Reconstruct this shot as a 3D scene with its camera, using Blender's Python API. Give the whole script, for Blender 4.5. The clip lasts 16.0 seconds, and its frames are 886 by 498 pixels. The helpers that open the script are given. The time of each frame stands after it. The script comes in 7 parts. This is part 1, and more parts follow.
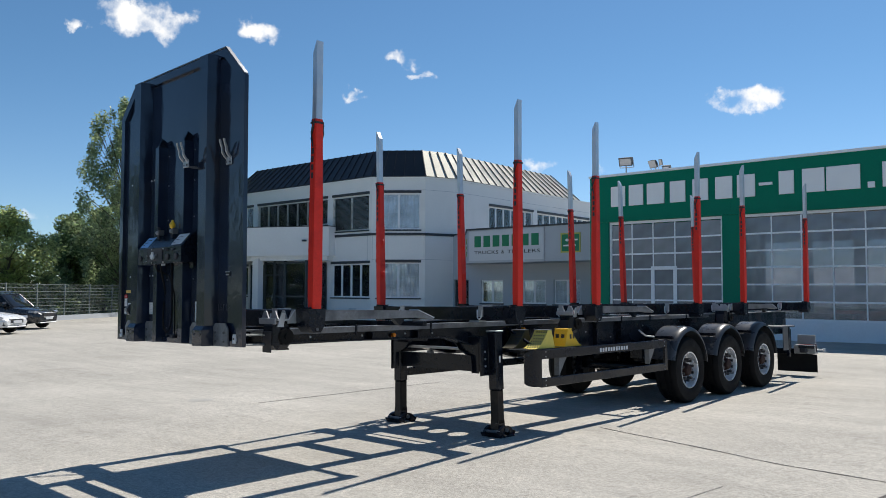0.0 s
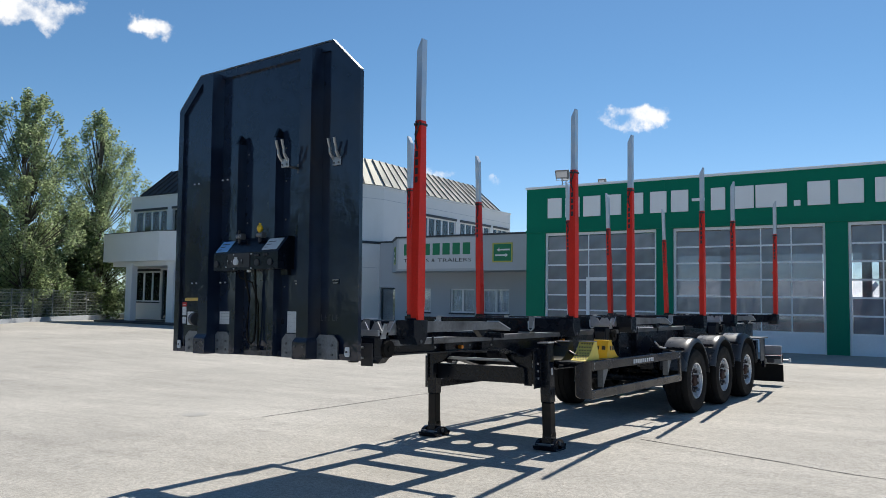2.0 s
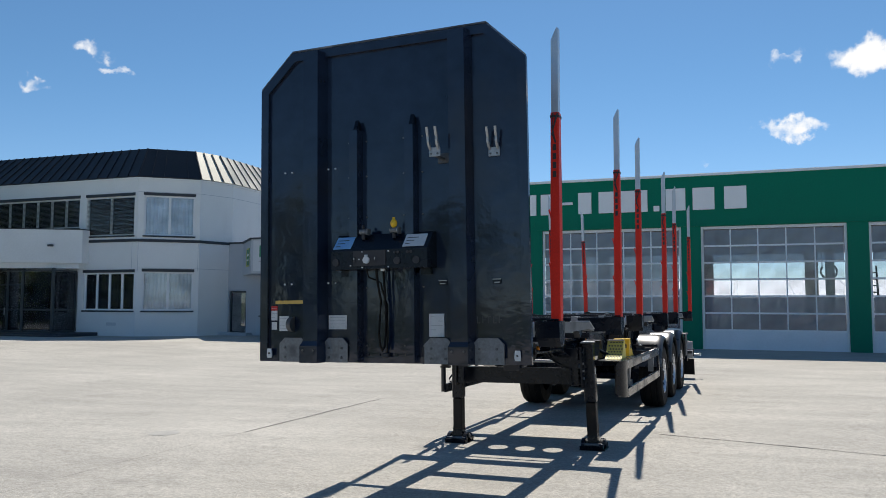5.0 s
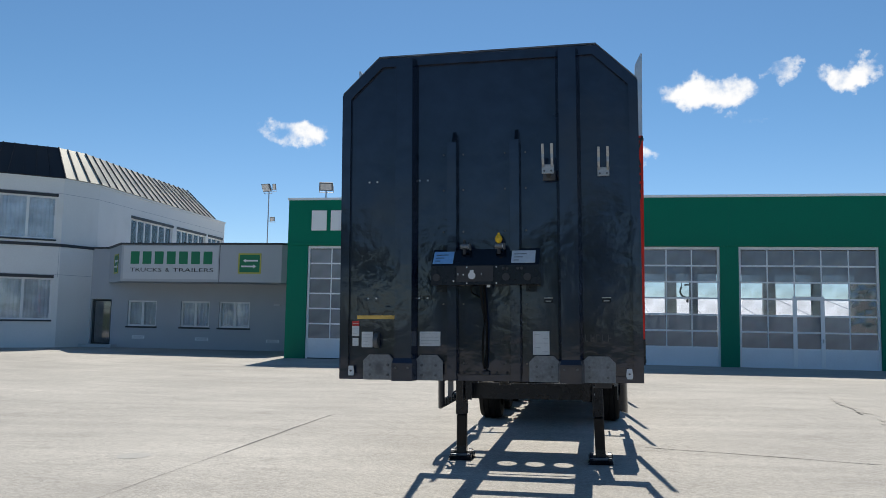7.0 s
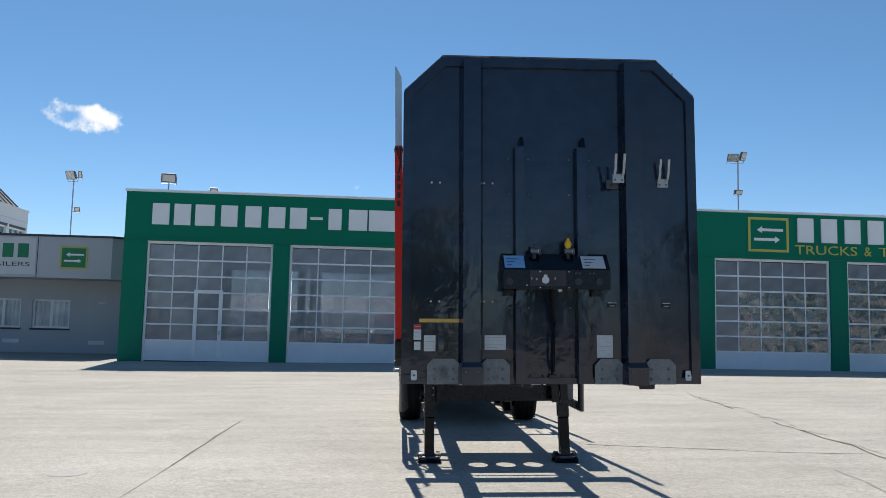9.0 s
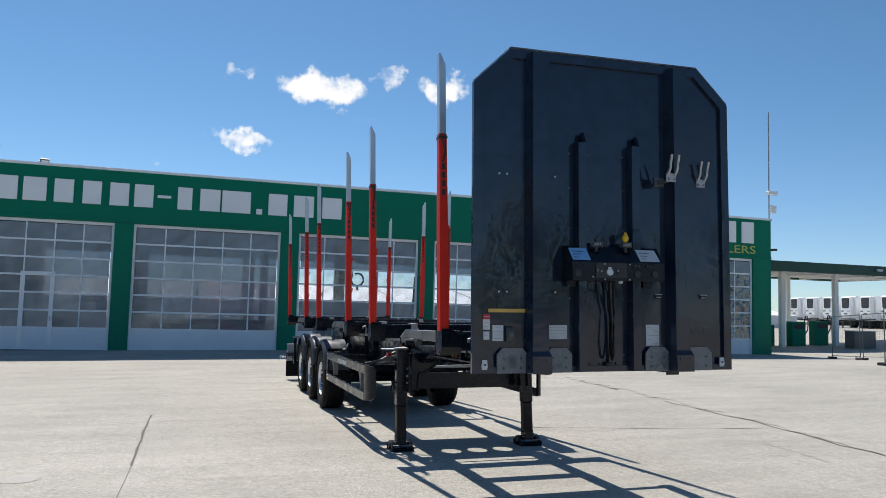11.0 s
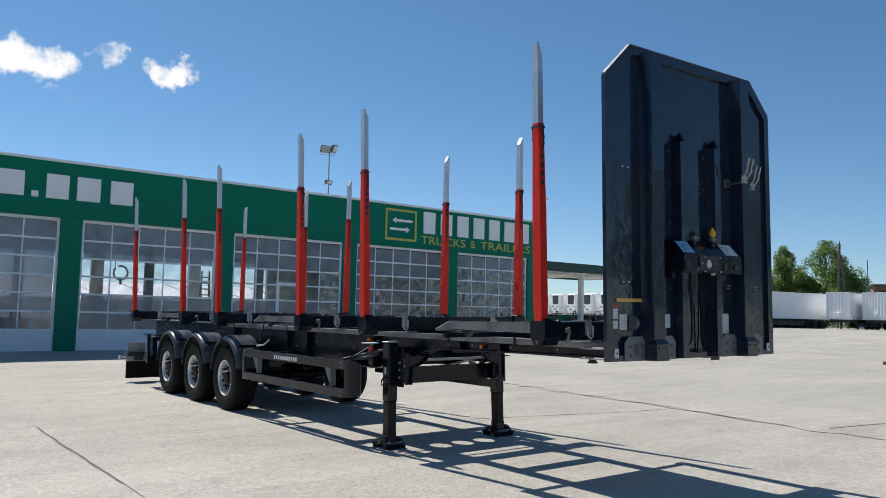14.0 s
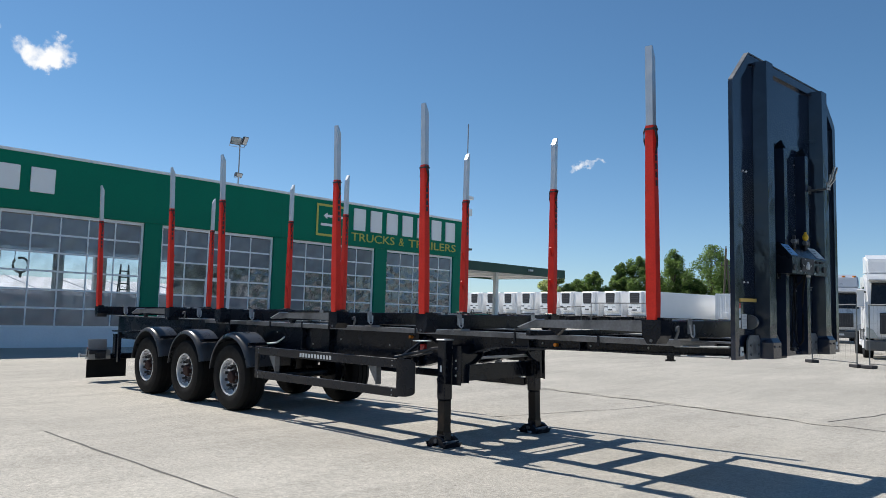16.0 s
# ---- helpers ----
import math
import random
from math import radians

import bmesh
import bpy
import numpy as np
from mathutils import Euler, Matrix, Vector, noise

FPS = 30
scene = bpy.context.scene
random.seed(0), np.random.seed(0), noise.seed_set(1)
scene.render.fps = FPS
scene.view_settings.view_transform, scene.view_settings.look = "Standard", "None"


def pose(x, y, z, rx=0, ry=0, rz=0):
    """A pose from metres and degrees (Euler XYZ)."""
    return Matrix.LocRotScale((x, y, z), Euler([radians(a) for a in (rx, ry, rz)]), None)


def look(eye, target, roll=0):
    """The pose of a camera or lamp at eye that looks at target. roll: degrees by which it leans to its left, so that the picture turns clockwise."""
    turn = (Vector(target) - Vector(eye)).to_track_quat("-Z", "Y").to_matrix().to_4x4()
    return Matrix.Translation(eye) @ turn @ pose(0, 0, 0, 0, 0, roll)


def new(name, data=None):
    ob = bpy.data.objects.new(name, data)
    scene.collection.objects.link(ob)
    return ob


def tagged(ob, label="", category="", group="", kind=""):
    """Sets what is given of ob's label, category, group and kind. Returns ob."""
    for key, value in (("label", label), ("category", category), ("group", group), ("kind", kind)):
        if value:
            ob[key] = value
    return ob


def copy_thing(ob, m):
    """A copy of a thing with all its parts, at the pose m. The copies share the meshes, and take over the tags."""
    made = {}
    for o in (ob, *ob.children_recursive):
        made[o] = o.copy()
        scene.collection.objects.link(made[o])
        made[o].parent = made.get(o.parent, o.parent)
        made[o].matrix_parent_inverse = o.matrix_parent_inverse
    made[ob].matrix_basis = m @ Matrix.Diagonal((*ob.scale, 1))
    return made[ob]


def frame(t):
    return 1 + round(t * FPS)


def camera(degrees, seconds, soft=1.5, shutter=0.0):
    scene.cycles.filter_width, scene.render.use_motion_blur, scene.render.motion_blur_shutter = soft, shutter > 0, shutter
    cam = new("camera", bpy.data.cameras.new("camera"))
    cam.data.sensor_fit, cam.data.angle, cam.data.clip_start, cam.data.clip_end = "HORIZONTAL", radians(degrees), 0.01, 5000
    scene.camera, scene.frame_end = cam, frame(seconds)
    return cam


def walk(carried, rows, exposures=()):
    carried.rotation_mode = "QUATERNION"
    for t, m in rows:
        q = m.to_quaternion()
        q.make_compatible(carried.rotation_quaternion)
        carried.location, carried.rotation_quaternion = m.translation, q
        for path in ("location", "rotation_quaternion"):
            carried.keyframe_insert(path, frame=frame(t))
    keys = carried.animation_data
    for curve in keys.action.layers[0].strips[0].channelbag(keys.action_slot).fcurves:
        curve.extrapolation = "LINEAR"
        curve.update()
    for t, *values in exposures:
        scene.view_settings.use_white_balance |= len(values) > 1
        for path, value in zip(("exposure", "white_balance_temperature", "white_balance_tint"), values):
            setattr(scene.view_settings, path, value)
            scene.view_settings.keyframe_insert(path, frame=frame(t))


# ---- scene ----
cam = camera(59.1, 16.0, soft=0.6)
PATH = [
    (0, (0.699, 0.21, 1.812), (-0.635, 1.697, 1.917), 0.3),
    (0.5, (0.3, -0.033, 1.806), (-0.985, 1.495, 1.92), 0.1),
    (1, (-0.106, -0.327, 1.831), (-1.338, 1.243, 1.948), 0.3),
    (1.5, (-0.555, -0.519, 1.814), (-1.737, 1.09, 1.938), 0.6),
    (2, (-0.989, -0.775, 1.819), (-2.115, 0.874, 1.947), 0.9),
    (2.5, (-1.421, -0.964, 1.839), (-2.495, 0.72, 1.962), 1.2),
    (3, (-1.894, -1.12, 1.808), (-2.906, 0.6, 1.933), 1.5),
    (3.5, (-2.344, -1.349, 1.796), (-3.284, 0.412, 1.917), 1.7),
    (5.8, (-4.499, -1.967, 1.767), (-5.05, -0.05, 1.916), 0.3),
    (6, (-4.709, -2.046, 1.769), (-5.222, -0.119, 1.92), 0.6),
    (6.5, (-5.208, -2.152, 1.772), (-5.634, -0.205, 1.936), 0.7),
    (7, (-5.72, -2.179, 1.786), (-6.046, -0.213, 1.961), 1.0),
    (7.5, (-6.249, -2.237, 1.776), (-6.464, -0.257, 1.959), 1.2),
    (8, (-6.741, -2.226, 1.724), (-6.838, -0.237, 1.913), 1.4),
    (8.5, (-7.311, -2.204, 1.732), (-7.271, -0.213, 1.92), 1.3),
    (9, (-7.86, -2.199, 1.768), (-7.694, -0.215, 1.954), 1.3),
    (11.3, (-10.233, -1.622, 1.751), (-9.522, 0.24, 1.909), 1.8),
    (11.5, (-10.419, -1.52, 1.74), (-9.661, 0.324, 1.898), 2.0),
    (12, (-10.861, -1.227, 1.691), (-9.989, 0.566, 1.843), 1.8),
    (12.5, (-11.335, -0.971, 1.635), (-10.362, 0.769, 1.793), 1.7),
    (13, (-11.792, -0.675, 1.657), (-10.722, 1.008, 1.805), 1.4),
    (13.5, (-12.229, -0.343, 1.638), (-11.074, 1.282, 1.797), 1.3),
    (14, (-12.736, -0.018, 1.619), (-11.499, 1.545, 1.787), 1.3),
    (14.5, (-13.134, 0.371, 1.563), (-11.831, 1.878, 1.742), 1.6),
    (15, (-13.533, 0.737, 1.57), (-12.172, 2.191, 1.752), 1.8),
    (15.5, (-13.904, 1.096, 1.58), (-12.494, 2.504, 1.754), 1.8),
    (16, (-14.204, 1.42, 1.564), (-12.761, 2.795, 1.734), 1.7),
]
walk(cam, [(t, look(eye, target, roll)) for t, eye, target, roll in PATH], exposures=[(0.0, 0.15), (2.0, 0.17), (3.7, 0.15), (7.0, 0.08), (9.0, 0.17), (12.5, 0.07), (16.0, 0.12)])

# ---------------------------------------------------------------- light
SUN_DIR = Vector((-0.325, 3.23, 4.05)).normalized()
sun = new("sun", bpy.data.lights.new("sun", "SUN"))
sun.data.energy, sun.data.angle, sun.data.color = 4.85, radians(0.55), (1.0, 0.95, 0.87)
sun.matrix_world = look(SUN_DIR * 50, (0, 0, 0))

world = bpy.data.worlds.new("sky")
scene.world = world
world.use_nodes = True
wt = world.node_tree
wt.nodes.clear()


def wnode(kind, **vals):
    n = wt.nodes.new(kind)
    for k, v in vals.items():
        n.inputs[int(k[1:])].default_value = v
    return n


w_out = wt.nodes.new("ShaderNodeOutputWorld")
w_sky = wt.nodes.new("ShaderNodeTexSky")
w_sky.sky_type = "NISHITA"
w_sky.sun_disc = False
w_sky.sun_elevation = radians(51)
w_sky.sun_rotation = radians(354)
w_sky.altitude = 1500
w_sky.air_density, w_sky.dust_density, w_sky.ozone_density = 1.0, 0.35, 2.8
w_bg = wnode("ShaderNodeBackground", i1=0.092)
w_tint = wt.nodes.new("ShaderNodeMix")
w_tint.data_type, w_tint.blend_type = "RGBA", "MULTIPLY"
w_tint.inputs[0].default_value = 1.0
w_neg = wt.nodes.new("ShaderNodeTexCoord")
w_sep = wt.nodes.new("ShaderNodeSeparateXYZ")
wt.links.new(w_neg.outputs["Generated"], w_sep.inputs[0])
w_up = wnode("ShaderNodeMapRange", i1=0.0, i2=0.30)
w_up.interpolation_type = "SMOOTHSTEP"
wt.links.new(w_sep.outputs[2], w_up.inputs[0])
w_haze = wt.nodes.new("ShaderNodeMix")
w_haze.data_type = "RGBA"
w_haze.inputs[6].default_value = (0.86, 0.985, 1.10, 1)
w_haze.inputs[7].default_value = (0.70, 0.960, 1.05, 1)
wt.links.new(w_up.outputs[0], w_haze.inputs[0])
wt.links.new(w_haze.outputs[2], w_tint.inputs[7])
wt.links.new(w_sky.outputs[0], w_tint.inputs[6])
wt.links.new(w_tint.outputs[2], w_bg.inputs[0])
w_noise = wnode("ShaderNodeTexNoise", i2=34.0, i3=7.0, i4=0.55)
wt.links.new(w_neg.outputs["Generated"], w_noise.inputs["Vector"])
w_off = wt.nodes.new("ShaderNodeVectorMath")
w_off.operation = "MULTIPLY_ADD"
w_off.inputs[1].default_value = (0.055, 0.055, 0.055)
wt.links.new(w_noise.outputs["Color"], w_off.inputs[0])
w_add = wt.nodes.new("ShaderNodeVectorMath")
w_add.operation = "SUBTRACT"
w_add.inputs[1].default_value = (0.0275, 0.0275, 0.0275)
wt.links.new(w_neg.outputs["Generated"], w_off.inputs[2])
wt.links.new(w_off.outputs[0], w_add.inputs[0])
# small fair-weather clouds: heading, height (degrees), half width, half height (degrees), density
CLOUDS = [
    (63.2, 18.0, 3.4, 1.5, 1.0), (67.5, 17.2, 1.0, 0.6, 0.9), (55.4, 17.9, 1.8, 1.0, 0.8), (45.2, 17.0, 2.4, 0.7, 0.6), (43.5, 15.7, 1.3, 0.4, 0.5),
    (48.7, 14.0, 1.3, 0.6, 0.8), (20.6, 13.1, 2.7, 1.3, 1.0), (36.3, 16.0, 1.3, 0.5, 0.45), (34.6, 9.2, 2.2, 0.8, 0.7), (31.2, 8.8, 1.5, 0.7, 0.7), (69.8, 4.8, 1.6, 0.5, 0.7),
    (-10.0, 15.8, 3.9, 1.5, 1.0), (-14.5, 17.0, 1.5, 0.9, 0.85), (-18.7, 16.1, 1.9, 1.0, 1.0), (-12.0, 13.8, 2.0, 0.6, 0.7), (-4.0, 11.8, 2.5, 0.8, 0.9),
    (-3.6, 16.4, 1.7, 0.8, 0.8), (1.6, 9.9, 1.2, 0.35, 0.7), (-57.0, 11.3, 1.6, 0.45, 1.0),
]
acc = None
for az, el, hw, hh, dens in CLOUDS:
    az, el = radians(az), radians(el)
    d = Vector((-math.sin(az) * math.cos(el), math.cos(az) * math.cos(el), math.sin(el)))
    u = Vector((math.cos(az), math.sin(az), 0)) / radians(hw)
    v = d.cross(Vector((math.cos(az), math.sin(az), 0))) / radians(hh)
    sub = wt.nodes.new("ShaderNodeVectorMath")
    sub.operation = "SUBTRACT"
    sub.inputs[1].default_value = d
    wt.links.new(w_add.outputs[0], sub.inputs[0])
    comb = wt.nodes.new("ShaderNodeCombineXYZ")
    for k, ax in enumerate((u, v, d * 3)):
        dot = wt.nodes.new("ShaderNodeVectorMath")
        dot.operation = "DOT_PRODUCT"
        dot.inputs[1].default_value = ax
        wt.links.new(sub.outputs[0], dot.inputs[0])
        wt.links.new(dot.outputs["Value"], comb.inputs[k])
    ln = wt.nodes.new("ShaderNodeVectorMath")
    ln.operation = "LENGTH"
    wt.links.new(comb.outputs[0], ln.inputs[0])
    mr = wt.nodes.new("ShaderNodeMapRange")
    mr.interpolation_type = "SMOOTHSTEP"
    for k, val in ((1, 1.5), (2, 0.3), (3, 0.0), (4, dens)):
        mr.inputs[k].default_value = val
    wt.links.new(ln.outputs["Value"], mr.inputs[0])
    if acc is None:
        acc = mr.outputs[0]
    else:
        mx = wt.nodes.new("ShaderNodeMath")
        mx.operation = "MAXIMUM"
        wt.links.new(acc, mx.inputs[0])
        wt.links.new(mr.outputs[0], mx.inputs[1])
        acc = mx.outputs[0]
w_fine = wnode("ShaderNodeTexNoise", i2=24.0, i3=8.0, i4=0.56)
wt.links.new(w_neg.outputs["Generated"], w_fine.inputs["Vector"])
w_ma = wt.nodes.new("ShaderNodeMath")
w_ma.operation = "MULTIPLY_ADD"
w_ma.inputs[1].default_value = 2.2
wt.links.new(w_fine.outputs[0], w_ma.inputs[0])
wt.links.new(acc, w_ma.inputs[2])
w_mul = wnode("ShaderNodeMapRange", i1=1.62, i2=2.2)
w_mul.interpolation_type = "SMOOTHSTEP"
wt.links.new(w_ma.outputs[0], w_mul.inputs[0])
w_cloud = wnode("ShaderNodeBackground", i0=(1.0, 1.0, 1.0, 1), i1=0.95)
w_mix = wt.nodes.new("ShaderNodeMixShader")
wt.links.new(w_mul.outputs[0], w_mix.inputs[0])
wt.links.new(w_bg.outputs[0], w_mix.inputs[1])
wt.links.new(w_cloud.outputs[0], w_mix.inputs[2])
wt.links.new(w_mix.outputs[0], w_out.inputs[0])


# ---------------------------------------------------------------- materials
def material(name, rgb, rough=0.6, metal=0.0, var=0.12, scale=6.0, fine=60.0, bump=0.0, spec=0.5, alt=None, alt_at=(0.55, 0.7), coat=0.0, rough_var=0.1, per_part=0.0):
    """Principled surface with a coarse and a fine noise in colour, roughness and relief; alt: the colour of stains."""
    m = bpy.data.materials.new(name)
    m.use_nodes = True
    nt = m.node_tree
    b = nt.nodes["Principled BSDF"]
    link = nt.links.new
    tc = nt.nodes.new("ShaderNodeTexCoord")
    n1 = nt.nodes.new("ShaderNodeTexNoise")
    n1.inputs["Scale"].default_value, n1.inputs["Detail"].default_value = scale, 5
    n2 = nt.nodes.new("ShaderNodeTexNoise")
    n2.inputs["Scale"].default_value, n2.inputs["Detail"].default_value = fine, 4
    for n in (n1, n2):
        link(tc.outputs["Object"], n.inputs["Vector"])
    add = nt.nodes.new("ShaderNodeMath")
    add.operation = "ADD"
    link(n1.outputs[0], add.inputs[0])
    link(n2.outputs[0], add.inputs[1])
    mr = nt.nodes.new("ShaderNodeMapRange")
    for k, v in ((1, 0.6), (2, 1.4), (3, 1 - var), (4, 1 + var)):
        mr.inputs[k].default_value = v
    link(add.outputs[0], mr.inputs[0])
    value = mr.outputs[0]
    if per_part:
        oi = nt.nodes.new("ShaderNodeObjectInfo")
        r2 = nt.nodes.new("ShaderNodeMapRange")
        r2.inputs[3].default_value, r2.inputs[4].default_value = 1 - per_part, 1 + per_part
        link(oi.outputs["Random"], r2.inputs[0])
        ml = nt.nodes.new("ShaderNodeMath")
        ml.operation = "MULTIPLY"
        link(value, ml.inputs[0])
        link(r2.outputs[0], ml.inputs[1])
        value = ml.outputs[0]
    vm = nt.nodes.new("ShaderNodeVectorMath")
    vm.operation = "SCALE"
    vm.inputs[0].default_value = rgb
    link(value, vm.inputs["Scale"])
    colour = vm.outputs[0]
    if alt:
        ra = nt.nodes.new("ShaderNodeMapRange")
        ra.inputs[1].default_value, ra.inputs[2].default_value = alt_at
        n3 = nt.nodes.new("ShaderNodeTexNoise")
        n3.inputs["Scale"].default_value, n3.inputs["Detail"].default_value = scale * 0.6, 9
        link(tc.outputs["Object"], n3.inputs["Vector"])
        link(n3.outputs[0], ra.inputs[0])
        mix = nt.nodes.new("ShaderNodeMix")
        mix.data_type = "RGBA"
        link(ra.outputs[0], mix.inputs[0])
        link(colour, mix.inputs[6])
        mix.inputs[7].default_value = (*alt, 1)
        colour = mix.outputs[2]
    link(colour, b.inputs["Base Color"])
    rr = nt.nodes.new("ShaderNodeMapRange")
    for k, v in ((1, 0.3), (2, 0.7), (3, max(0.02, rough - rough_var)), (4, min(1, rough + rough_var))):
        rr.inputs[k].default_value = v
    link(n1.outputs[0], rr.inputs[0])
    link(rr.outputs[0], b.inputs["Roughness"])
    b.inputs["Metallic"].default_value = metal
    b.inputs["Specular IOR Level"].default_value = spec
    b.inputs["Coat Weight"].default_value = coat
    if bump:
        bp = nt.nodes.new("ShaderNodeBump")
        bp.inputs["Strength"].default_value, bp.inputs["Distance"].default_value = bump, 0.01
        link(add.outputs[0], bp.inputs["Height"])
        link(bp.outputs[0], b.inputs["Normal"])
    return m


def glass_material(name, tint=(0.55, 0.6, 0.62), haze=(0.3, 0.32, 0.34), clear=0.55, rough=0.05, wave=0.0, ior=1.55):
    """A pane: part clear, part hazy, with a mirror sheen that grows at grazing angles."""
    m = bpy.data.materials.new(name)
    m.use_nodes = True
    nt = m.node_tree
    nt.nodes.clear()
    link = nt.links.new
    out = nt.nodes.new("ShaderNodeOutputMaterial")
    tr = nt.nodes.new("ShaderNodeBsdfTransparent")
    tr.inputs[0].default_value = (*tint, 1)
    df = nt.nodes.new("ShaderNodeBsdfDiffuse")
    df.inputs[0].default_value = (*haze, 1)
    gl = nt.nodes.new("ShaderNodeBsdfGlossy")
    gl.inputs["Roughness"].default_value = rough
    gl.inputs["Color"].default_value = (0.95, 0.97, 1, 1)
    fr = nt.nodes.new("ShaderNodeFresnel")
    fr.inputs[0].default_value = ior
    tc = nt.nodes.new("ShaderNodeTexCoord")
    ns = nt.nodes.new("ShaderNodeTexNoise")
    ns.inputs["Scale"].default_value = 1.3
    link(tc.outputs["Object"], ns.inputs["Vector"])
    mr = nt.nodes.new("ShaderNodeMapRange")
    for k, v in ((1, 0.3), (2, 0.7), (3, max(0.0, 1 - clear - 0.1)), (4, min(1.0, 1 - clear + 0.1))):
        mr.inputs[k].default_value = v
    link(ns.outputs[0], mr.inputs[0])
    m1 = nt.nodes.new("ShaderNodeMixShader")
    link(mr.outputs[0], m1.inputs[0])
    link(tr.outputs[0], m1.inputs[1])
    link(df.outputs[0], m1.inputs[2])
    m2 = nt.nodes.new("ShaderNodeMixShader")
    link(fr.outputs[0], m2.inputs[0])
    link(m1.outputs[0], m2.inputs[1])
    link(gl.outputs[0], m2.inputs[2])
    if wave:
        nb = nt.nodes.new("ShaderNodeTexNoise")
        nb.inputs["Scale"].default_value, nb.inputs["Detail"].default_value = 2.6, 0.6
        oi = nt.nodes.new("ShaderNodeObjectInfo")
        ad = nt.nodes.new("ShaderNodeVectorMath")
        ad.operation = "MULTIPLY_ADD"
        ad.inputs[1].default_value = (31, 17, 23)
        link(oi.outputs["Random"], ad.inputs[0])
        link(tc.outputs["Object"], ad.inputs[2])
        link(ad.outputs[0], nb.inputs["Vector"])
        bp = nt.nodes.new("ShaderNodeBump")
        bp.inputs["Strength"].default_value, bp.inputs["Distance"].default_value = wave, 0.06
        link(nb.outputs[0], bp.inputs["Height"])
        link(bp.outputs[0], gl.inputs["Normal"])
        link(bp.outputs[0], df.inputs["Normal"])
    link(m2.outputs[0], out.inputs[0])
    return m


def concrete_material(name, rgb):
    """Old brushed concrete: broad blotches, brushed streaks, small stains and exposed grit."""
    m = bpy.data.materials.new(name)
    m.use_nodes = True
    nt = m.node_tree
    b = nt.nodes["Principled BSDF"]
    link = nt.links.new
    tc = nt.nodes.new("ShaderNodeTexCoord")

    def noise(scale, detail, stretch=(1, 1, 1), rough=0.55):
        mp = nt.nodes.new("ShaderNodeMapping")
        mp.inputs["Scale"].default_value = stretch
        link(tc.outputs["Object"], mp.inputs[0])
        n = nt.nodes.new("ShaderNodeTexNoise")
        n.inputs["Scale"].default_value, n.inputs["Detail"].default_value, n.inputs["Roughness"].default_value = scale, detail, rough
        link(mp.outputs[0], n.inputs["Vector"])
        return n.outputs[0]

    def span(v, a, c, lo, hi):
        r = nt.nodes.new("ShaderNodeMapRange")
        for k, val in ((1, a), (2, c), (3, lo), (4, hi)):
            r.inputs[k].default_value = val
        link(v, r.inputs[0])
        return r.outputs[0]

    def times(a, c):
        mm = nt.nodes.new("ShaderNodeMath")
        mm.operation = "MULTIPLY"
        link(a, mm.inputs[0])
        link(c, mm.inputs[1])
        return mm.outputs[0]
    grit = noise(95.0, 5, rough=0.8)
    v = span(noise(0.22, 6), 0.3, 0.7, 0.86, 1.12)
    v = times(v, span(noise(1.0, 6, (0.35, 1.6, 1)), 0.3, 0.7, 0.90, 1.09))
    v = times(v, span(noise(7.0, 6, rough=0.7), 0.3, 0.7, 0.90, 1.10))
    v = times(v, span(grit, 0.3, 0.7, 0.42, 1.56))
    v = times(v, span(noise(26.0, 4, rough=0.7), 0.3, 0.7, 0.74, 1.25))
    v = times(v, span(noise(0.9, 9, rough=0.62), 0.60, 0.72, 1.0, 0.80))
    v = times(v, span(noise(3.3, 8, rough=0.6), 0.67, 0.74, 1.0, 0.74))
    vor = nt.nodes.new("ShaderNodeTexVoronoi")
    vor.inputs["Scale"].default_value = 2.6
    link(tc.outputs["Object"], vor.inputs["Vector"])
    v = times(v, span(vor.outputs["Distance"], 0.02, 0.045, 0.55, 1.0))
    vm = nt.nodes.new("ShaderNodeVectorMath")
    vm.operation = "SCALE"
    vm.inputs[0].default_value = rgb
    link(v, vm.inputs["Scale"])
    link(vm.outputs[0], b.inputs["Base Color"])
    b.inputs["Roughness"].default_value = 0.86
    b.inputs["Specular IOR Level"].default_value = 0.3
    bp = nt.nodes.new("ShaderNodeBump")
    bp.inputs["Strength"].default_value, bp.inputs["Distance"].default_value = 0.6, 0.006
    link(grit, bp.inputs["Height"])
    link(bp.outputs[0], b.inputs["Normal"])
    return m


CONCRETE = concrete_material("yard_concrete", (0.422, 0.398, 0.353))
COVER = material("cover_and_hole_grey", (0.36, 0.345, 0.31), 0.7, var=0.2, scale=4, fine=40, alt=(0.40, 0.38, 0.34), alt_at=(0.45, 0.6))
JOINT = material("joint_tar", (0.13, 0.125, 0.115), 0.9, var=0.3, scale=4, fine=40)
CRACK = material("open_crack", (0.075, 0.07, 0.065), 0.95, var=0.3, scale=6, fine=40)
PATCH = concrete_material("worn_concrete", (0.436, 0.409, 0.358))
BLACK = material("chassis_black", (0.0050, 0.0080, 0.0150), 0.24, var=0.4, scale=3, fine=30, spec=0.3, rough_var=0.12)
# alt here: faint stains and blotchy reflections, both put into the colour
NAVY = material("wall_dark_blue", (0.0125, 0.0208, 0.0425), 0.09, var=0.4, scale=1.3, fine=6, spec=0.58, rough_var=0.06, alt=(0.024, 0.025, 0.032), alt_at=(0.54, 0.66), bump=0.35)
LEGTUBE = material("leg_tube_rusty", (0.012, 0.009, 0.008), 0.5, var=0.3, scale=5, fine=40, spec=0.3, alt=(0.045, 0.026, 0.017), alt_at=(0.5, 0.62))
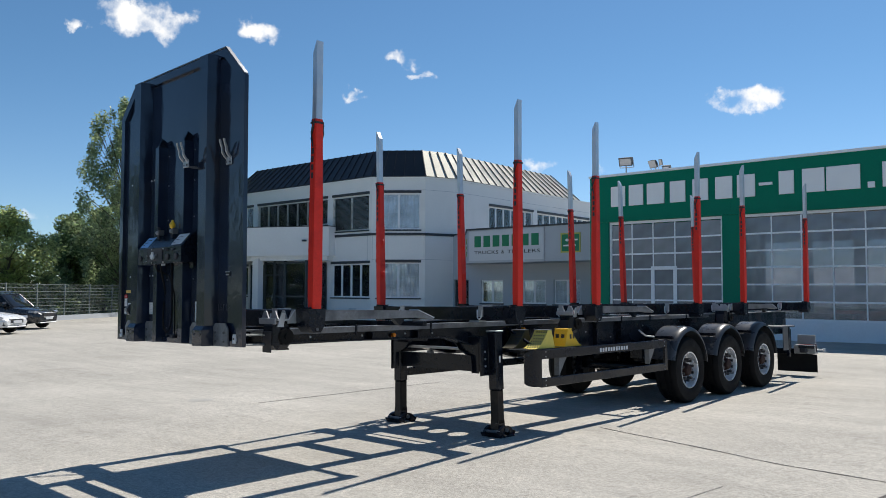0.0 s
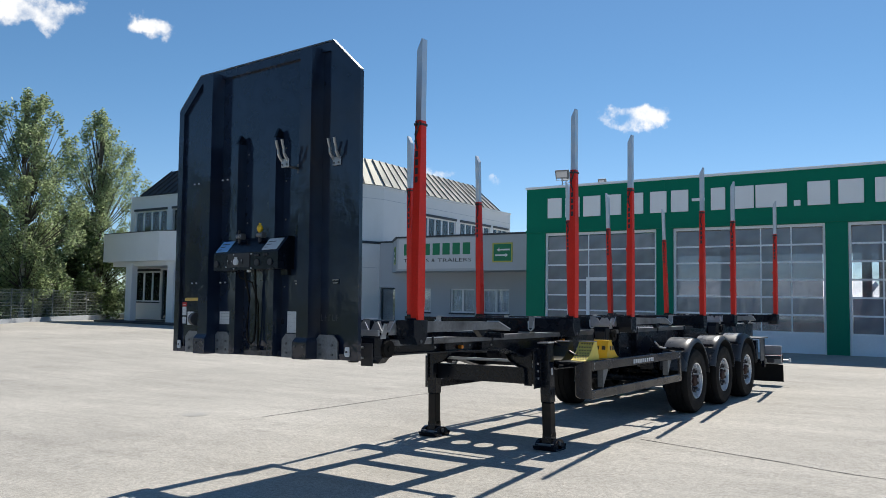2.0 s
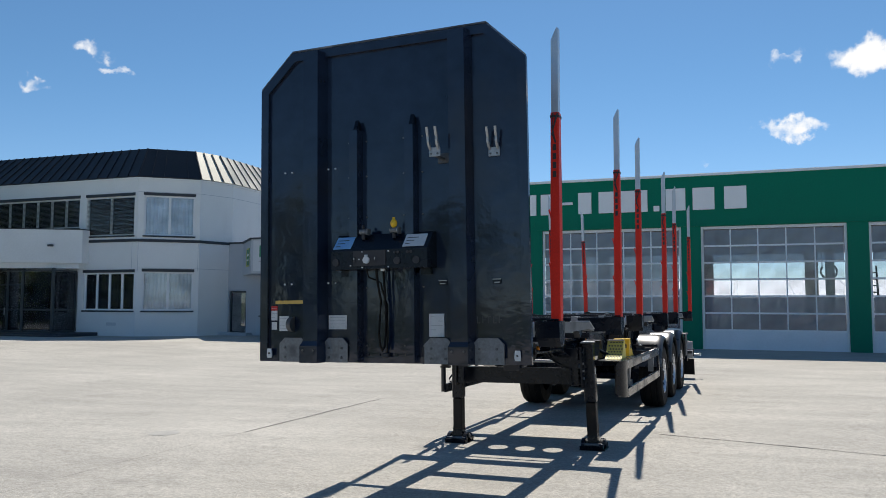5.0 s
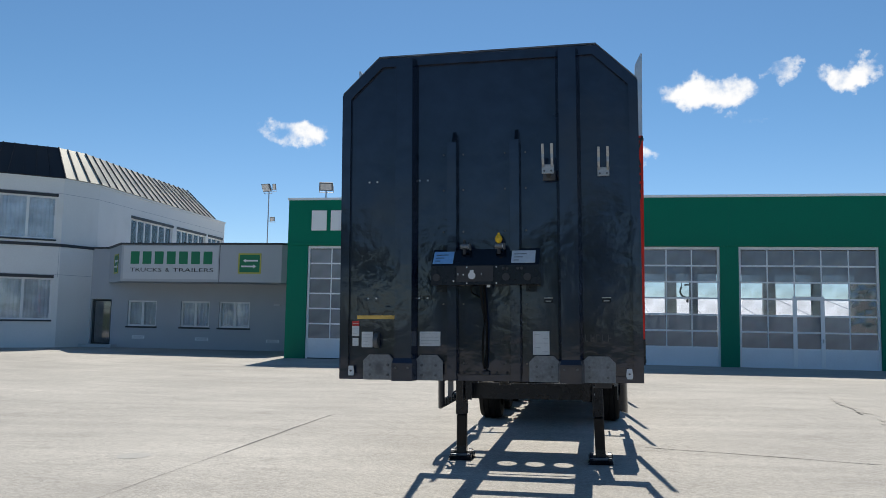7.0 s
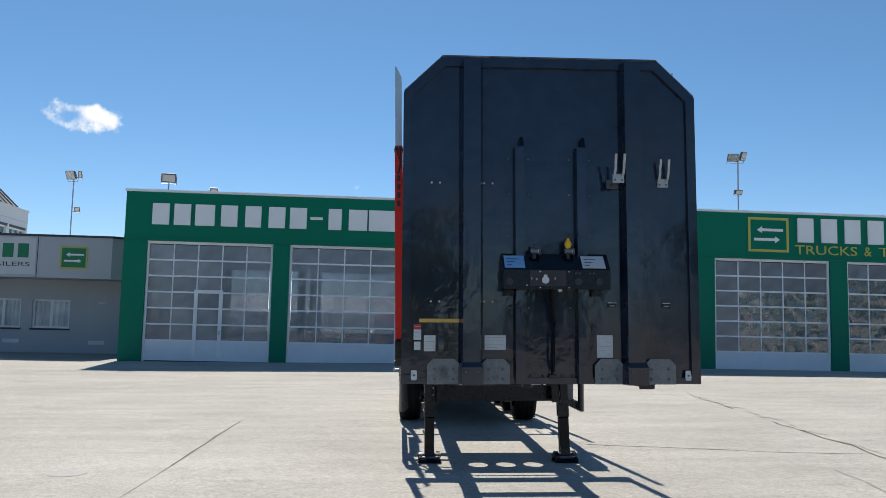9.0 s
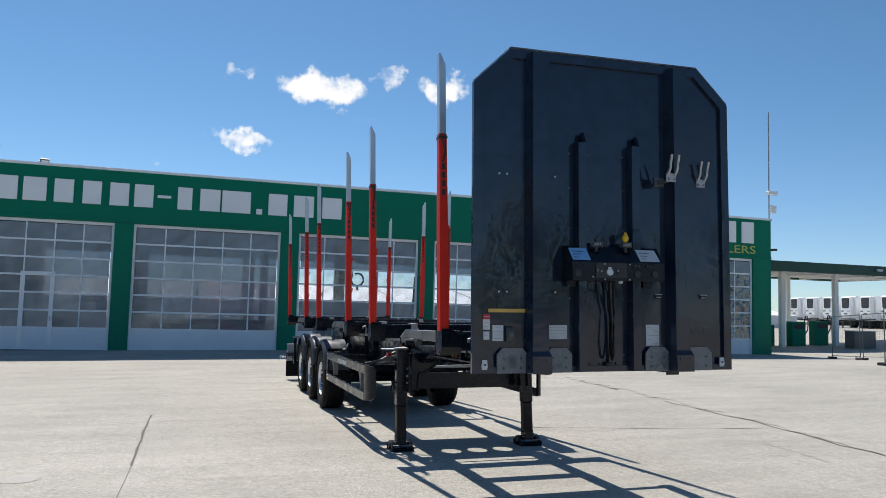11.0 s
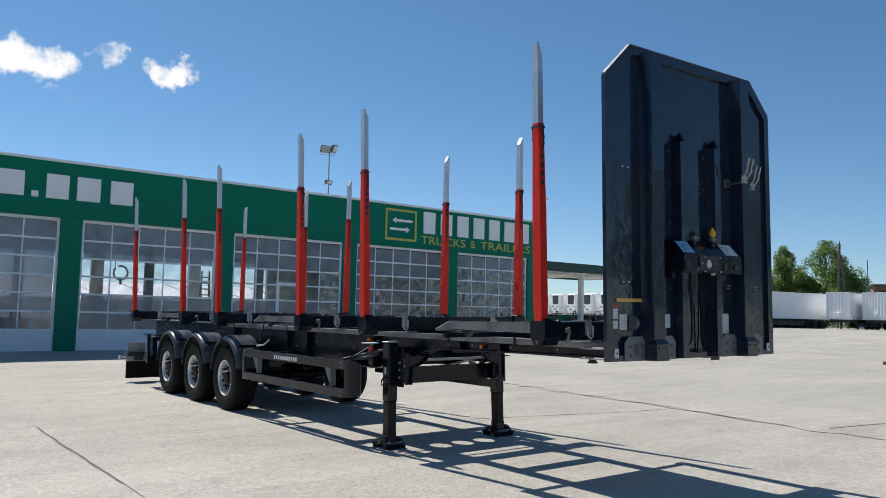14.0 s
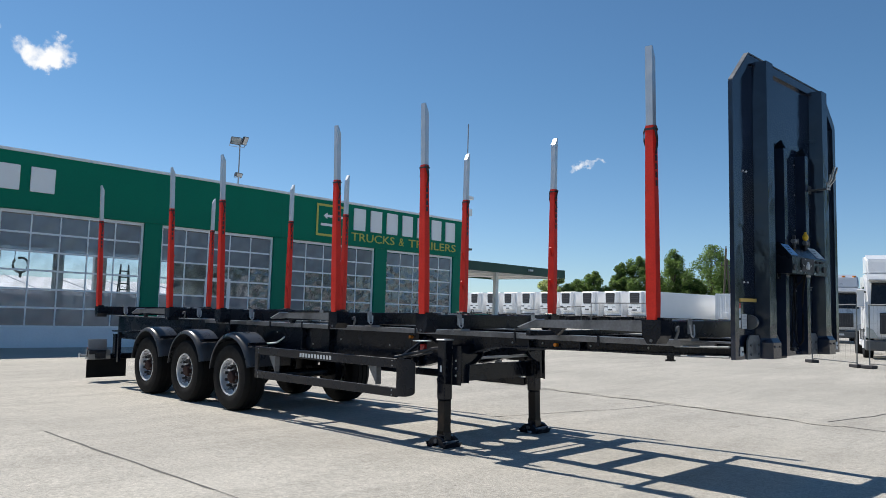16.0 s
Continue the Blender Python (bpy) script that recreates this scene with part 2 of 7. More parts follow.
RED = material("stake_red", (0.72, 0.032, 0.018), 0.42, var=0.16, scale=5, fine=60, bump=0.05, spec=0.3, alt=(0.45, 0.022, 0.016), alt_at=(0.6, 0.72))
ALU = material("stake_aluminium", (0.62, 0.64, 0.66), 0.42, 0.75, var=0.12, scale=8, fine=90)
GALV = material("galvanised_steel", (0.42, 0.43, 0.44), 0.5, 0.7, var=0.2, scale=9, fine=70, rough_var=0.15)
WORN = material("worn_steel_plate", (0.19, 0.20, 0.215), 0.5, 0.5, var=0.3, scale=9, fine=50, alt=(0.10, 0.105, 0.115), alt_at=(0.56, 0.68))
CHROME = material("rim_alloy", (0.80, 0.82, 0.86), 0.30, 0.6, var=0.10, scale=9, fine=60)
DISC = material("rim_disc_grey", (0.40, 0.42, 0.45), 0.45, 0.5, var=0.25, scale=12, fine=60, alt=(0.06, 0.055, 0.05), alt_at=(0.56, 0.68))
RUST = material("rusty_hub", (0.030, 0.010, 0.008), 0.7, 0.3, var=0.4, scale=20, fine=90)
RUBBER = material("tyre_rubber", (0.0065, 0.0065, 0.007), 0.75, var=0.3, scale=6, fine=80, bump=0.3, spec=0.22)
PLASTIC = material("mudguard_plastic", (0.045, 0.047, 0.052), 0.32, var=0.2, scale=5, fine=60, rough_var=0.1)
YELLOW = material("chock_yellow", (0.78, 0.48, 0.02), 0.5, var=0.1, scale=7, fine=60)
# pale yellow of the inner chock with its shade painted into the colour
LEMONSHADED = material("chock_yellow_shaded", (0.055, 0.05, 0.022), 0.6, var=0.2, scale=7, fine=60)
LEMON = material("chock_pale_yellow", (0.75, 0.62, 0.12), 0.5, var=0.1, scale=7, fine=60)
TAPE = material("yellow_tape", (0.65, 0.42, 0.10), 0.5, var=0.08)
LABEL_W = material("label_white", (0.62, 0.64, 0.66), 0.5, var=0.08, scale=20)
LABEL_B = material("label_blue", (0.22, 0.45, 0.75), 0.4, var=0.1, scale=20)
LABEL_R = material("label_red", (0.5, 0.03, 0.03), 0.5, var=0.08)
INK = material("print_dark", (0.03, 0.03, 0.035), 0.6, var=0.1)
PLATE = material("weathered_plate_and_lit_flange", (0.20, 0.205, 0.215), 0.42, 0.55, var=0.3, scale=4, fine=40, alt=(0.08, 0.082, 0.088), alt_at=(0.5, 0.68))
EDGE = material("worn_bare_edge", (0.11, 0.12, 0.14), 0.5, 0.4, var=0.5, scale=3, fine=30, alt=(0.32, 0.33, 0.35), alt_at=(0.58, 0.66))
AMBER = material("amber_lens", (0.7, 0.22, 0.02), 0.25, var=0.1)
REDLENS = material("red_lens", (0.35, 0.02, 0.02), 0.25, var=0.1)
GREEN = material("hall_green", (0.0005, 0.182, 0.110), 0.45, var=0.08, scale=0.6, fine=14, spec=0.15)
GREENDARK = material("canopy_green", (0.008, 0.055, 0.035), 0.5, var=0.1, scale=0.6, fine=14)
LETTERS = material("sign_white", (0.88, 0.89, 0.90), 0.5, var=0.05, scale=1)
SIGN_Y = material("sign_yellow", (0.52, 0.50, 0.10), 0.5, var=0.05, scale=1)
SIGN_G = material("sign_green", (0.01, 0.20, 0.09), 0.5, var=0.05, scale=1)
SIGN_BOARD = material("sign_board_white", (0.60, 0.62, 0.65), 0.5, var=0.05, scale=1)
DOORFRAME = material("door_white_metal", (0.84, 0.86, 0.88), 0.45, var=0.06, scale=1.5, fine=20)
DOORPANEL = material("door_panel_white", (0.76, 0.80, 0.85), 0.5, var=0.06, scale=1.2, fine=20)
OFFICE = material("office_white_panel", (0.84, 0.84, 0.83), 0.7, var=0.05, scale=0.6, fine=12, bump=0.05, alt=(0.72, 0.72, 0.70), alt_at=(0.6, 0.85))
LINK = material("link_grey_stucco", (0.46, 0.49, 0.53), 0.8, var=0.06, scale=0.8, fine=25, bump=0.1)
FASCIA = material("fascia_dark", (0.035, 0.04, 0.05), 0.5, var=0.1)
ROOFDARK = material("roof_black_sheet", (0.022, 0.024, 0.028), 0.42, var=0.2, scale=1.2, fine=10)
ROOFPALE = material("roof_pale_sheet", (0.42, 0.41, 0.35), 0.45, 0.3, var=0.12, scale=1.0, fine=12, per_part=0.05)
ROOFFLAT = material("roof_gravel", (0.22, 0.21, 0.2), 0.9, var=0.15, scale=1.5, fine=12)
WINFRAME = material("window_frame_white", (0.84, 0.85, 0.86), 0.45, var=0.05)
WINDARK = material("window_frame_dark", (0.05, 0.06, 0.065), 0.45, var=0.1)
BLIND = material("blind_slats", (0.10, 0.105, 0.115), 0.45, var=0.1)
CURTAIN = material("curtain_cloth", (0.84, 0.86, 0.88), 0.9, var=0.12, scale=3, fine=40)
INTERIOR = material("interior_plaster", (0.60, 0.61, 0.62), 0.9, var=0.08, scale=0.5)
HALLFLOOR = material("hall_floor", (0.42, 0.42, 0.41), 0.5, var=0.1, scale=0.6)
GLASS = glass_material("window_glass", (0.93, 0.95, 0.97), (0.20, 0.22, 0.25), 0.94, 0.02, ior=1.6)
DOORGLASS = glass_material("door_acrylic", (0.55, 0.58, 0.63), (0.31, 0.32, 0.35), 0.45, 0.06, wave=0.25)
# paler pane colour, which also carries the light coming through the hall
DOORPALE = glass_material("door_acrylic_pale", (0.60, 0.62, 0.66), (0.40, 0.405, 0.43), 0.42, 0.07, wave=0.2)
DOORCLEAR = glass_material("door_acrylic_clear", (0.90, 0.92, 0.95), (0.30, 0.31, 0.33), 0.88, 0.05, wave=0.15)
DOORSEMI = glass_material("door_acrylic_half_clear", (0.75, 0.77, 0.80), (0.36, 0.37, 0.39), 0.65, 0.06, wave=0.2)
DOORWAVY = glass_material("door_acrylic_buckled", (0.42, 0.43, 0.45), (0.25, 0.255, 0.26), 0.55, 0.04, wave=0.7, ior=2.0)
TENT = material("tent_white", (0.80, 0.80, 0.80), 0.7, var=0.04, scale=0.3)
POLE = material("pole_grey", (0.33, 0.36, 0.40), 0.5, 0.3, var=0.1)
WIRE = material("fence_wire", (0.16, 0.17, 0.17), 0.5, 0.4, var=0.15)
FENCEGREEN = material("fence_green_grey", (0.24, 0.27, 0.255), 0.55, 0.2, var=0.12)
TRUCKSILVER = material("truck_silver", (0.55, 0.58, 0.62), 0.35, 0.3, var=0.06, scale=0.8, coat=0.3)
TRUCKWHITE = material("truck_white", (0.78, 0.79, 0.80), 0.3, var=0.04, scale=0.8, coat=0.3)
REEFER = material("reefer_white", (0.88, 0.89, 0.90), 0.45, var=0.05, scale=0.6)
DARKGLASS = material("vehicle_glass", (0.012, 0.014, 0.017), 0.08, var=0.1, rough_var=0.03)
GREYBODY = material("vehicle_grey_plastic", (0.09, 0.095, 0.10), 0.5, var=0.1)
CARDARK = material("car_dark_grey", (0.035, 0.037, 0.042), 0.25, 0.4, var=0.06, coat=0.6)
CARWHITE = material("car_white", (0.72, 0.73, 0.74), 0.3, var=0.03, coat=0.5)
HEADLAMP = material("headlamp_glass", (0.5, 0.52, 0.55), 0.12, 0.4, var=0.1)
BARK = material("bark_dark", (0.10, 0.085, 0.065), 0.9, var=0.3, scale=6, fine=40, bump=0.6)
BIRCH = material("bark_birch", (0.42, 0.41, 0.38), 0.8, var=0.2, scale=5, fine=30, alt=(0.05, 0.045, 0.04), alt_at=(0.56, 0.6))
GRASS = material("grass_verge", (0.075, 0.105, 0.03), 0.95, var=0.3, scale=0.8, fine=14, bump=0.5)
REDHOUSE = material("house_red_stucco", (0.42, 0.20, 0.15), 0.85, var=0.15, scale=0.5, fine=5)
BRICKRED = material("stack_timber", (0.26, 0.16, 0.10), 0.85, var=0.25, scale=3, fine=20)


def leaf_material(name, rgb):
    m = bpy.data.materials.new(name)
    m.use_nodes = True
    nt = m.node_tree
    b = nt.nodes["Principled BSDF"]
    g = nt.nodes.new("ShaderNodeNewGeometry")
    mr = nt.nodes.new("ShaderNodeMapRange")
    mr.inputs[3].default_value, mr.inputs[4].default_value = 0.55, 1.5
    nt.links.new(g.outputs["Random Per Island"], mr.inputs[0])
    vm = nt.nodes.new("ShaderNodeVectorMath")
    vm.operation = "SCALE"
    vm.inputs[0].default_value = rgb
    nt.links.new(mr.outputs[0], vm.inputs["Scale"])
    nt.links.new(vm.outputs[0], b.inputs["Base Color"])
    b.inputs["Roughness"].default_value = 0.42
    b.inputs["Specular IOR Level"].default_value = 0.4
    t = nt.nodes.new("ShaderNodeBsdfTranslucent")
    v2 = nt.nodes.new("ShaderNodeVectorMath")
    v2.operation = "SCALE"
    v2.inputs["Scale"].default_value = 2.3
    nt.links.new(vm.outputs[0], v2.inputs[0])
    nt.links.new(v2.outputs[0], t.inputs[0])
    mx = nt.nodes.new("ShaderNodeMixShader")
    mx.inputs[0].default_value = 0.5
    nt.links.new(b.outputs[0], mx.inputs[1])
    nt.links.new(t.outputs[0], mx.inputs[2])
    nt.links.new(mx.outputs[0], nt.nodes["Material Output"].inputs[0])
    return m


LEAF_BIRCH = leaf_material("leaf_birch", (0.18, 0.22, 0.115))
LEAF_DARK = leaf_material("leaf_dark", (0.12, 0.165, 0.08))
LEAF_LIGHT = leaf_material("leaf_light", (0.27, 0.30, 0.125))
LEAF_MAPLE = leaf_material("leaf_maple", (0.105, 0.16, 0.045))


# ---------------------------------------------------------------- mesh tools
def part(name, bm, mat, parent=None, label="", smooth=False):
    """Links a bmesh as one mesh object under a thing or a part."""
    me = bpy.data.meshes.new(name)
    bmesh.ops.recalc_face_normals(bm, faces=bm.faces)
    bm.to_mesh(me)
    bm.free()
    me.materials.append(mat)
    if smooth:
        for p in me.polygons:
            p.use_smooth = True
        me.set_sharp_from_angle(angle=radians(38))
    ob = new(name, me)
    ob.parent = parent
    if label:
        tagged(ob, label)
    return ob


def shared(name, src, parent, m):
    """Another object on the same mesh, at the pose m under parent."""
    ob = new(name, src.data)
    ob.parent = parent
    ob.matrix_basis = m
    return ob


def thing(name, label, category, m=None, group="", kind=""):
    e = new(name)
    e.empty_display_size = 0.2
    if m is not None:
        e.matrix_basis = m
    return tagged(e, label, category, group, kind)


def box(bm, x0, x1, y0, y1, z0, z1, bevel=0.0):
    vs = bmesh.ops.create_cube(bm, size=1.0)["verts"]
    for v in vs:
        v.co = Vector(((x0 + x1) / 2 + v.co.x * (x1 - x0), (y0 + y1) / 2 + v.co.y * (y1 - y0), (z0 + z1) / 2 + v.co.z * (z1 - z0)))
    if bevel:
        es = list({e for v in vs for e in v.link_edges})
        bmesh.ops.bevel(bm, geom=es, offset=bevel, segments=1, affect="EDGES")


def boxes(*dims, bevel=0.0):
    bm = bmesh.new()
    for d in dims:
        box(bm, *d, bevel=bevel)
    return bm


def rod(bm, p, q, r, n=10, r2=None):
    p, q = Vector(p), Vector(q)
    d = q - p
    rot = d.to_track_quat("Z", "Y").to_matrix().to_4x4()
    bmesh.ops.create_cone(bm, cap_ends=True, segments=n, radius1=r, radius2=r if r2 is None else r2, depth=d.length,
                          matrix=Matrix.Translation((p + q) / 2) @ rot)


def rods(*items, n=10):
    bm = bmesh.new()
    for p, q, r in items:
        rod(bm, p, q, r, n)
    return bm


def prism(bm, pts, axis, a, b):
    """A polygon drawn in the two other axes, pushed along axis from a to b."""
    def at(p, w):
        return {"x": (w, p[0], p[1]), "y": (p[0], w, p[1]), "z": (p[0], p[1], w)}[axis]
    lo = [bm.verts.new(at(p, a)) for p in pts]
    hi = [bm.verts.new(at(p, b)) for p in pts]
    bm.faces.new(lo)
    bm.faces.new(hi[::-1])
    for i in range(len(pts)):
        j = (i + 1) % len(pts)
        bm.faces.new((lo[i], lo[j], hi[j], hi[i]))


def prisms(*items):
    bm = bmesh.new()
    for it in items:
        prism(bm, *it)
    return bm


def tube(bm, pts, r, n=8, r2=None):
    """A bent bar through points, from radius r to r2."""
    r2 = r if r2 is None else r2
    pts = [Vector(p) for p in pts]
    rings = []
    for i, p in enumerate(pts):
        d = (pts[min(i + 1, len(pts) - 1)] - pts[max(i - 1, 0)]).normalized()
        q = d.to_track_quat("Z", "Y")
        w = r + (r2 - r) * i / max(1, len(pts) - 1)
        rings.append([bm.verts.new(p + q @ Vector((w * math.cos(2 * math.pi * k / n), w * math.sin(2 * math.pi * k / n), 0))) for k in range(n)])
    for a, b in zip(rings, rings[1:]):
        for k in range(n):
            bm.faces.new((a[k], a[(k + 1) % n], b[(k + 1) % n], b[k]))
    bm.faces.new(rings[0][::-1])
    bm.faces.new(rings[-1])


def lathe(bm, profile, n=32, centre=(0, 0, 0)):
    """Turns (along, radius) points about the x axis through centre."""
    rings = []
    c = Vector(centre)
    for a, r in profile:
        ring = []
        for k in range(n):
            w = 2 * math.pi * k / n
            ring.append(bm.verts.new(c + Vector((a, r * math.cos(w), r * math.sin(w)))))
        rings.append(ring)
    for a, b in zip(rings, rings[1:]):
        for k in range(n):
            bm.faces.new((a[k], a[(k + 1) % n], b[(k + 1) % n], b[k]))
    return rings


def wall_mesh(length, z0, z1, thick, openings):
    """A wall along +x with its face at y = 0 and its body behind it; openings (u0, u1, za, zb) go through."""
    us = sorted({0.0, length, *[o[0] for o in openings], *[o[1] for o in openings]})
    zs = sorted({z0, z1, *[o[2] for o in openings], *[o[3] for o in openings]})
    us = [u for u in us if 0 <= u <= length]
    zs = [z for z in zs if z0 <= z <= z1]
    solid = {}
    for i in range(len(us) - 1):
        for j in range(len(zs) - 1):
            u, z = (us[i] + us[i + 1]) / 2, (zs[j] + zs[j + 1]) / 2
            solid[i, j] = not any(o[0] < u < o[1] and o[2] < z < o[3] for o in openings)
    bm = bmesh.new()
    cache = {}

    def v(i, j, back):
        if (i, j, back) not in cache:
            cache[i, j, back] = bm.verts.new((us[i], thick if back else 0, zs[j]))
        return cache[i, j, back]
    for (i, j), s in solid.items():
        if not s:
            continue
        bm.faces.new((v(i, j, 0), v(i + 1, j, 0), v(i + 1, j + 1, 0), v(i, j + 1, 0)))
        bm.faces.new((v(i, j, 1), v(i, j + 1, 1), v(i + 1, j + 1, 1), v(i + 1, j, 1)))
        for di, dj, a, b in ((-1, 0, (i, j), (i, j + 1)), (1, 0, (i + 1, j), (i + 1, j + 1)), (0, -1, (i, j), (i + 1, j)), (0, 1, (i, j + 1), (i + 1, j + 1))):
            if not solid.get((i + di, j + dj), False):
                bm.faces.new((v(*a, 0), v(*b, 0), v(*b, 1), v(*a, 1)))
    return bm


def along(p, q):
    """The pose of a wall from p to q: x runs along it, y into the building."""
    return pose(p[0], p[1], 0, 0, 0, math.degrees(math.atan2(q[1] - p[1], q[0] - p[0])))


def text_part(name, body, mat, parent, m, width, height, depth=0.02):
    """Letters of the built-in font, fitted to a width and height, as a mesh."""
    cu = bpy.data.curves.new(name, "FONT")
    cu.body, cu.extrude, cu.resolution_u = body, 0.5, 3
    tmp = new(name, cu)
    me = bpy.data.meshes.new_from_object(tmp.evaluated_get(bpy.context.evaluated_depsgraph_get()))
    bpy.data.objects.remove(tmp)
    xs = [v.co.x for v in me.vertices]
    ys = [v.co.y for v in me.vertices]
    for v in me.vertices:
        v.co = ((v.co.x - min(xs)) / (max(xs) - min(xs)) * width, -v.co.z * depth, (v.co.y - min(ys)) / (max(ys) - min(ys)) * height)
    me.materials.clear()
    me.materials.append(mat)
    ob = new(name, me)
    ob.parent = parent
    ob.matrix_basis = m
    return ob


# ---------------------------------------------------------------- ground
def step(a, b, v):
    k = min(1.0, max(0.0, (v - a) / (b - a)))
    return k * k * (3 - 2 * k)


def ground_z(x, y):
    """The yard leans gently up to the east, falls a little to the north, and lies flat along the buildings."""
    lean = 0.0168 * (min(max(x, -16), 60) + 6.2)
    f = step(18, 31, y)
    fall = 0.0035 * min(max(y - 5, 0), 20)
    west = 0.14 * step(20, 40, -x) * (1 - step(26, 34, y))
    flat = f * (1 - step(26, 48, x)) * (1.0 if lean > 0 else 0.3)
    return lean * (1 - flat) - fall + west


def sheet(name, xs, ys, mat, lift=0.0, label="", category="", kind="structure"):
    bm = bmesh.new()
    g = [[bm.verts.new((x, y, ground_z(x, y) + lift)) for x in xs] for y in ys]
    for j in range(len(ys) - 1):
        for i in range(len(xs) - 1):
            bm.faces.new((g[j][i], g[j][i + 1], g[j + 1][i + 1], g[j + 1][i]))
    ob = part(name, bm, mat, smooth=True)
    return tagged(ob, label, category, kind=kind)


far_out = [120, 170, 260, 450, 900, 2000, 4000]
gx = [-v for v in far_out[::-1]] + [-80 + 2.5 * i for i in range(73)] + far_out
gy = [-v for v in far_out[::-1]] + [-60 + 2.5 * i for i in range(65)] + far_out[1:]
sheet("ground", sorted(set(gx)), sorted(set(gy)), CONCRETE, 0, "pale beige concrete yard with joints and stains", "ground")


def strip(name, pts, width, mat, lift=0.004, wobble=0.0, label="", category="joint"):
    """A thin line on the yard through points."""
    dense = []
    for a, b in zip(pts, pts[1:]):
        n = max(1, int(math.hypot(b[0] - a[0], b[1] - a[1]) / 0.16))
        dense += [(a[0] + (b[0] - a[0]) * k / n, a[1] + (b[1] - a[1]) * k / n) for k in range(n)]
    dense.append(pts[-1])
    bm = bmesh.new()
    rows = []
    for i, (x, y) in enumerate(dense):
        p, q = dense[max(i - 1, 0)], dense[min(i + 1, len(dense) - 1)]
        d = Vector((q[0] - p[0], q[1] - p[1])).normalized()
        n = Vector((-d.y, d.x))
        o = n * (noise.noise((x * 1.7, y * 1.7, 3)) * wobble)
        w = width * (0.6 + 0.8 * abs(noise.noise((x * 2.1, y * 2.1, 9))))
        rows.append([bm.verts.new((x + o.x + n.x * s * w / 2, y + o.y + n.y * s * w / 2, ground_z(x, y) + lift)) for s in (-1, 1)])
    for a, b in zip(rows, rows[1:]):
        bm.faces.new((a[0], a[1], b[1], b[0]))
    return tagged(part(name, bm, mat), label, category, kind="structure")


strip("yard_joint", [(-10.32, 7.9), (-10.30, 9.6), (-10.23, 12.3)], 0.04, JOINT, wobble=0.018, label="dark expansion joint in the concrete yard")
strip("yard_joint", [(-10.40, 2.6), (-10.38, 6.2), (-10.32, 7.89)], 0.009, JOINT, label="faint hairline end of the expansion joint")
strip("yard_joint", [(-14.39, 19.4), (-14.48, 21.5)], 0.022, JOINT, wobble=0.02, label="short crack in the concrete")
strip("yard_joint", [(-18.63, 2), (-18.63, 16)], 0.018, JOINT, label="dark expansion joint in the concrete yard")
strip("yard_joint", [(-4.7, 9.36), (-3.76, 9.08), (-2.07, 8.5), (-0.96, 8.3)], 0.024, CRACK, wobble=0.03, label="tar-filled crack line in the concrete")
strip("yard_joint", [(-2.18, 7.2), (-2.24, 6.5), (-2.4, 5.8)], 0.012, JOINT, wobble=0.03, label="hairline crack in the concrete")
strip("yard_joint", [(0.0, 16.4), (-0.02, 15.5), (-0.24, 14.1)], 0.045, CRACK, wobble=0.05, label="crooked crack in the concrete")
strip("yard_joint", [(-0.52, 11.9), (-0.58, 11.0), (-0.68, 10.2), (-0.76, 9.6), (-0.78, 9.1), (-0.94, 8.5), (-1.03, 7.6), (-1.24, 6.7), (-1.33, 6.0), (-1.40, 5.3), (-1.46, 4.8), (-1.6, 2.5), (-1.7, -2)], 0.042, CRACK, wobble=0.10, label="crooked crack in the concrete")
strip("yard_joint", [(-1.0, 5.58), (-0.56, 5.46), (0.3, 5.27), (6, 4.5)], 0.04, CRACK, wobble=0.05, label="thin crack in the concrete")
strip("yard_patch", [(0.5, 18), (0.2, 14.4), (-0.15, 11.4), (-0.4, 10.0), (-0.52, 8.9), (-0.62, 8.1), (-0.9, 6.8), (-1.12, 5.9), (-1.28, 5.2)], 0.62, PATCH, 0.0025, 0.25, "paler worn strip beside the crack", "patch")
# two manhole covers; the small disc at y 7.5 is a worn hole
for cx, cy in ((-17.9, 23.6), (-11.4, 7.5), (-16.35, 25.1)):
    bm = bmesh.new()
    bmesh.ops.create_circle(bm, cap_ends=True, segments=24, radius=0.3 if cy > 20 else 0.22, matrix=Matrix.Translation((cx, cy, ground_z(cx, cy) + 0.004)) @ Matrix.Rotation(radians(-0.95 if cy < 18 else 0), 4, "Y"))
    tagged(part("cover_and_hole_disc", bm, COVER), "round worn disc flush in the yard", "manhole cover", "yard covers")

# grass verge behind the fence on the west side
FENCE_AT, FENCE_DIR = Vector((-47.1, 19.9)), Vector((-0.574, 0.819))
bm = bmesh.new()
rows = []
for u in (-400, -120, -60, -40, -30, -20, -10, 0, 8, 16, 24, 40, 80, 200):
    p = FENCE_AT + FENCE_DIR * u
    rows.append([])
    for w in (0.2, 3, 8, 20, 60, 200, 1500):
        q = p + Vector((-0.819, -0.574)) * w
        rows[-1].append(bm.verts.new((q.x, q.y, ground_z(q.x, q.y) + 0.06)))
for ra, rb in zip(rows, rows[1:]):
    for i in range(6):
        bm.faces.new((ra[i], ra[i + 1], rb[i + 1], rb[i]))
tagged(part("grass_verge", bm, GRASS, smooth=True), "grass verge under trees beyond the fence", "grass", kind="structure")
sheet("grass_verge", [108, 130, 180, 400, 2000], [-400, -100, 0, 40, 80, 120, 200, 400], GRASS, 0.03, "grass beyond the lorry park", "grass")

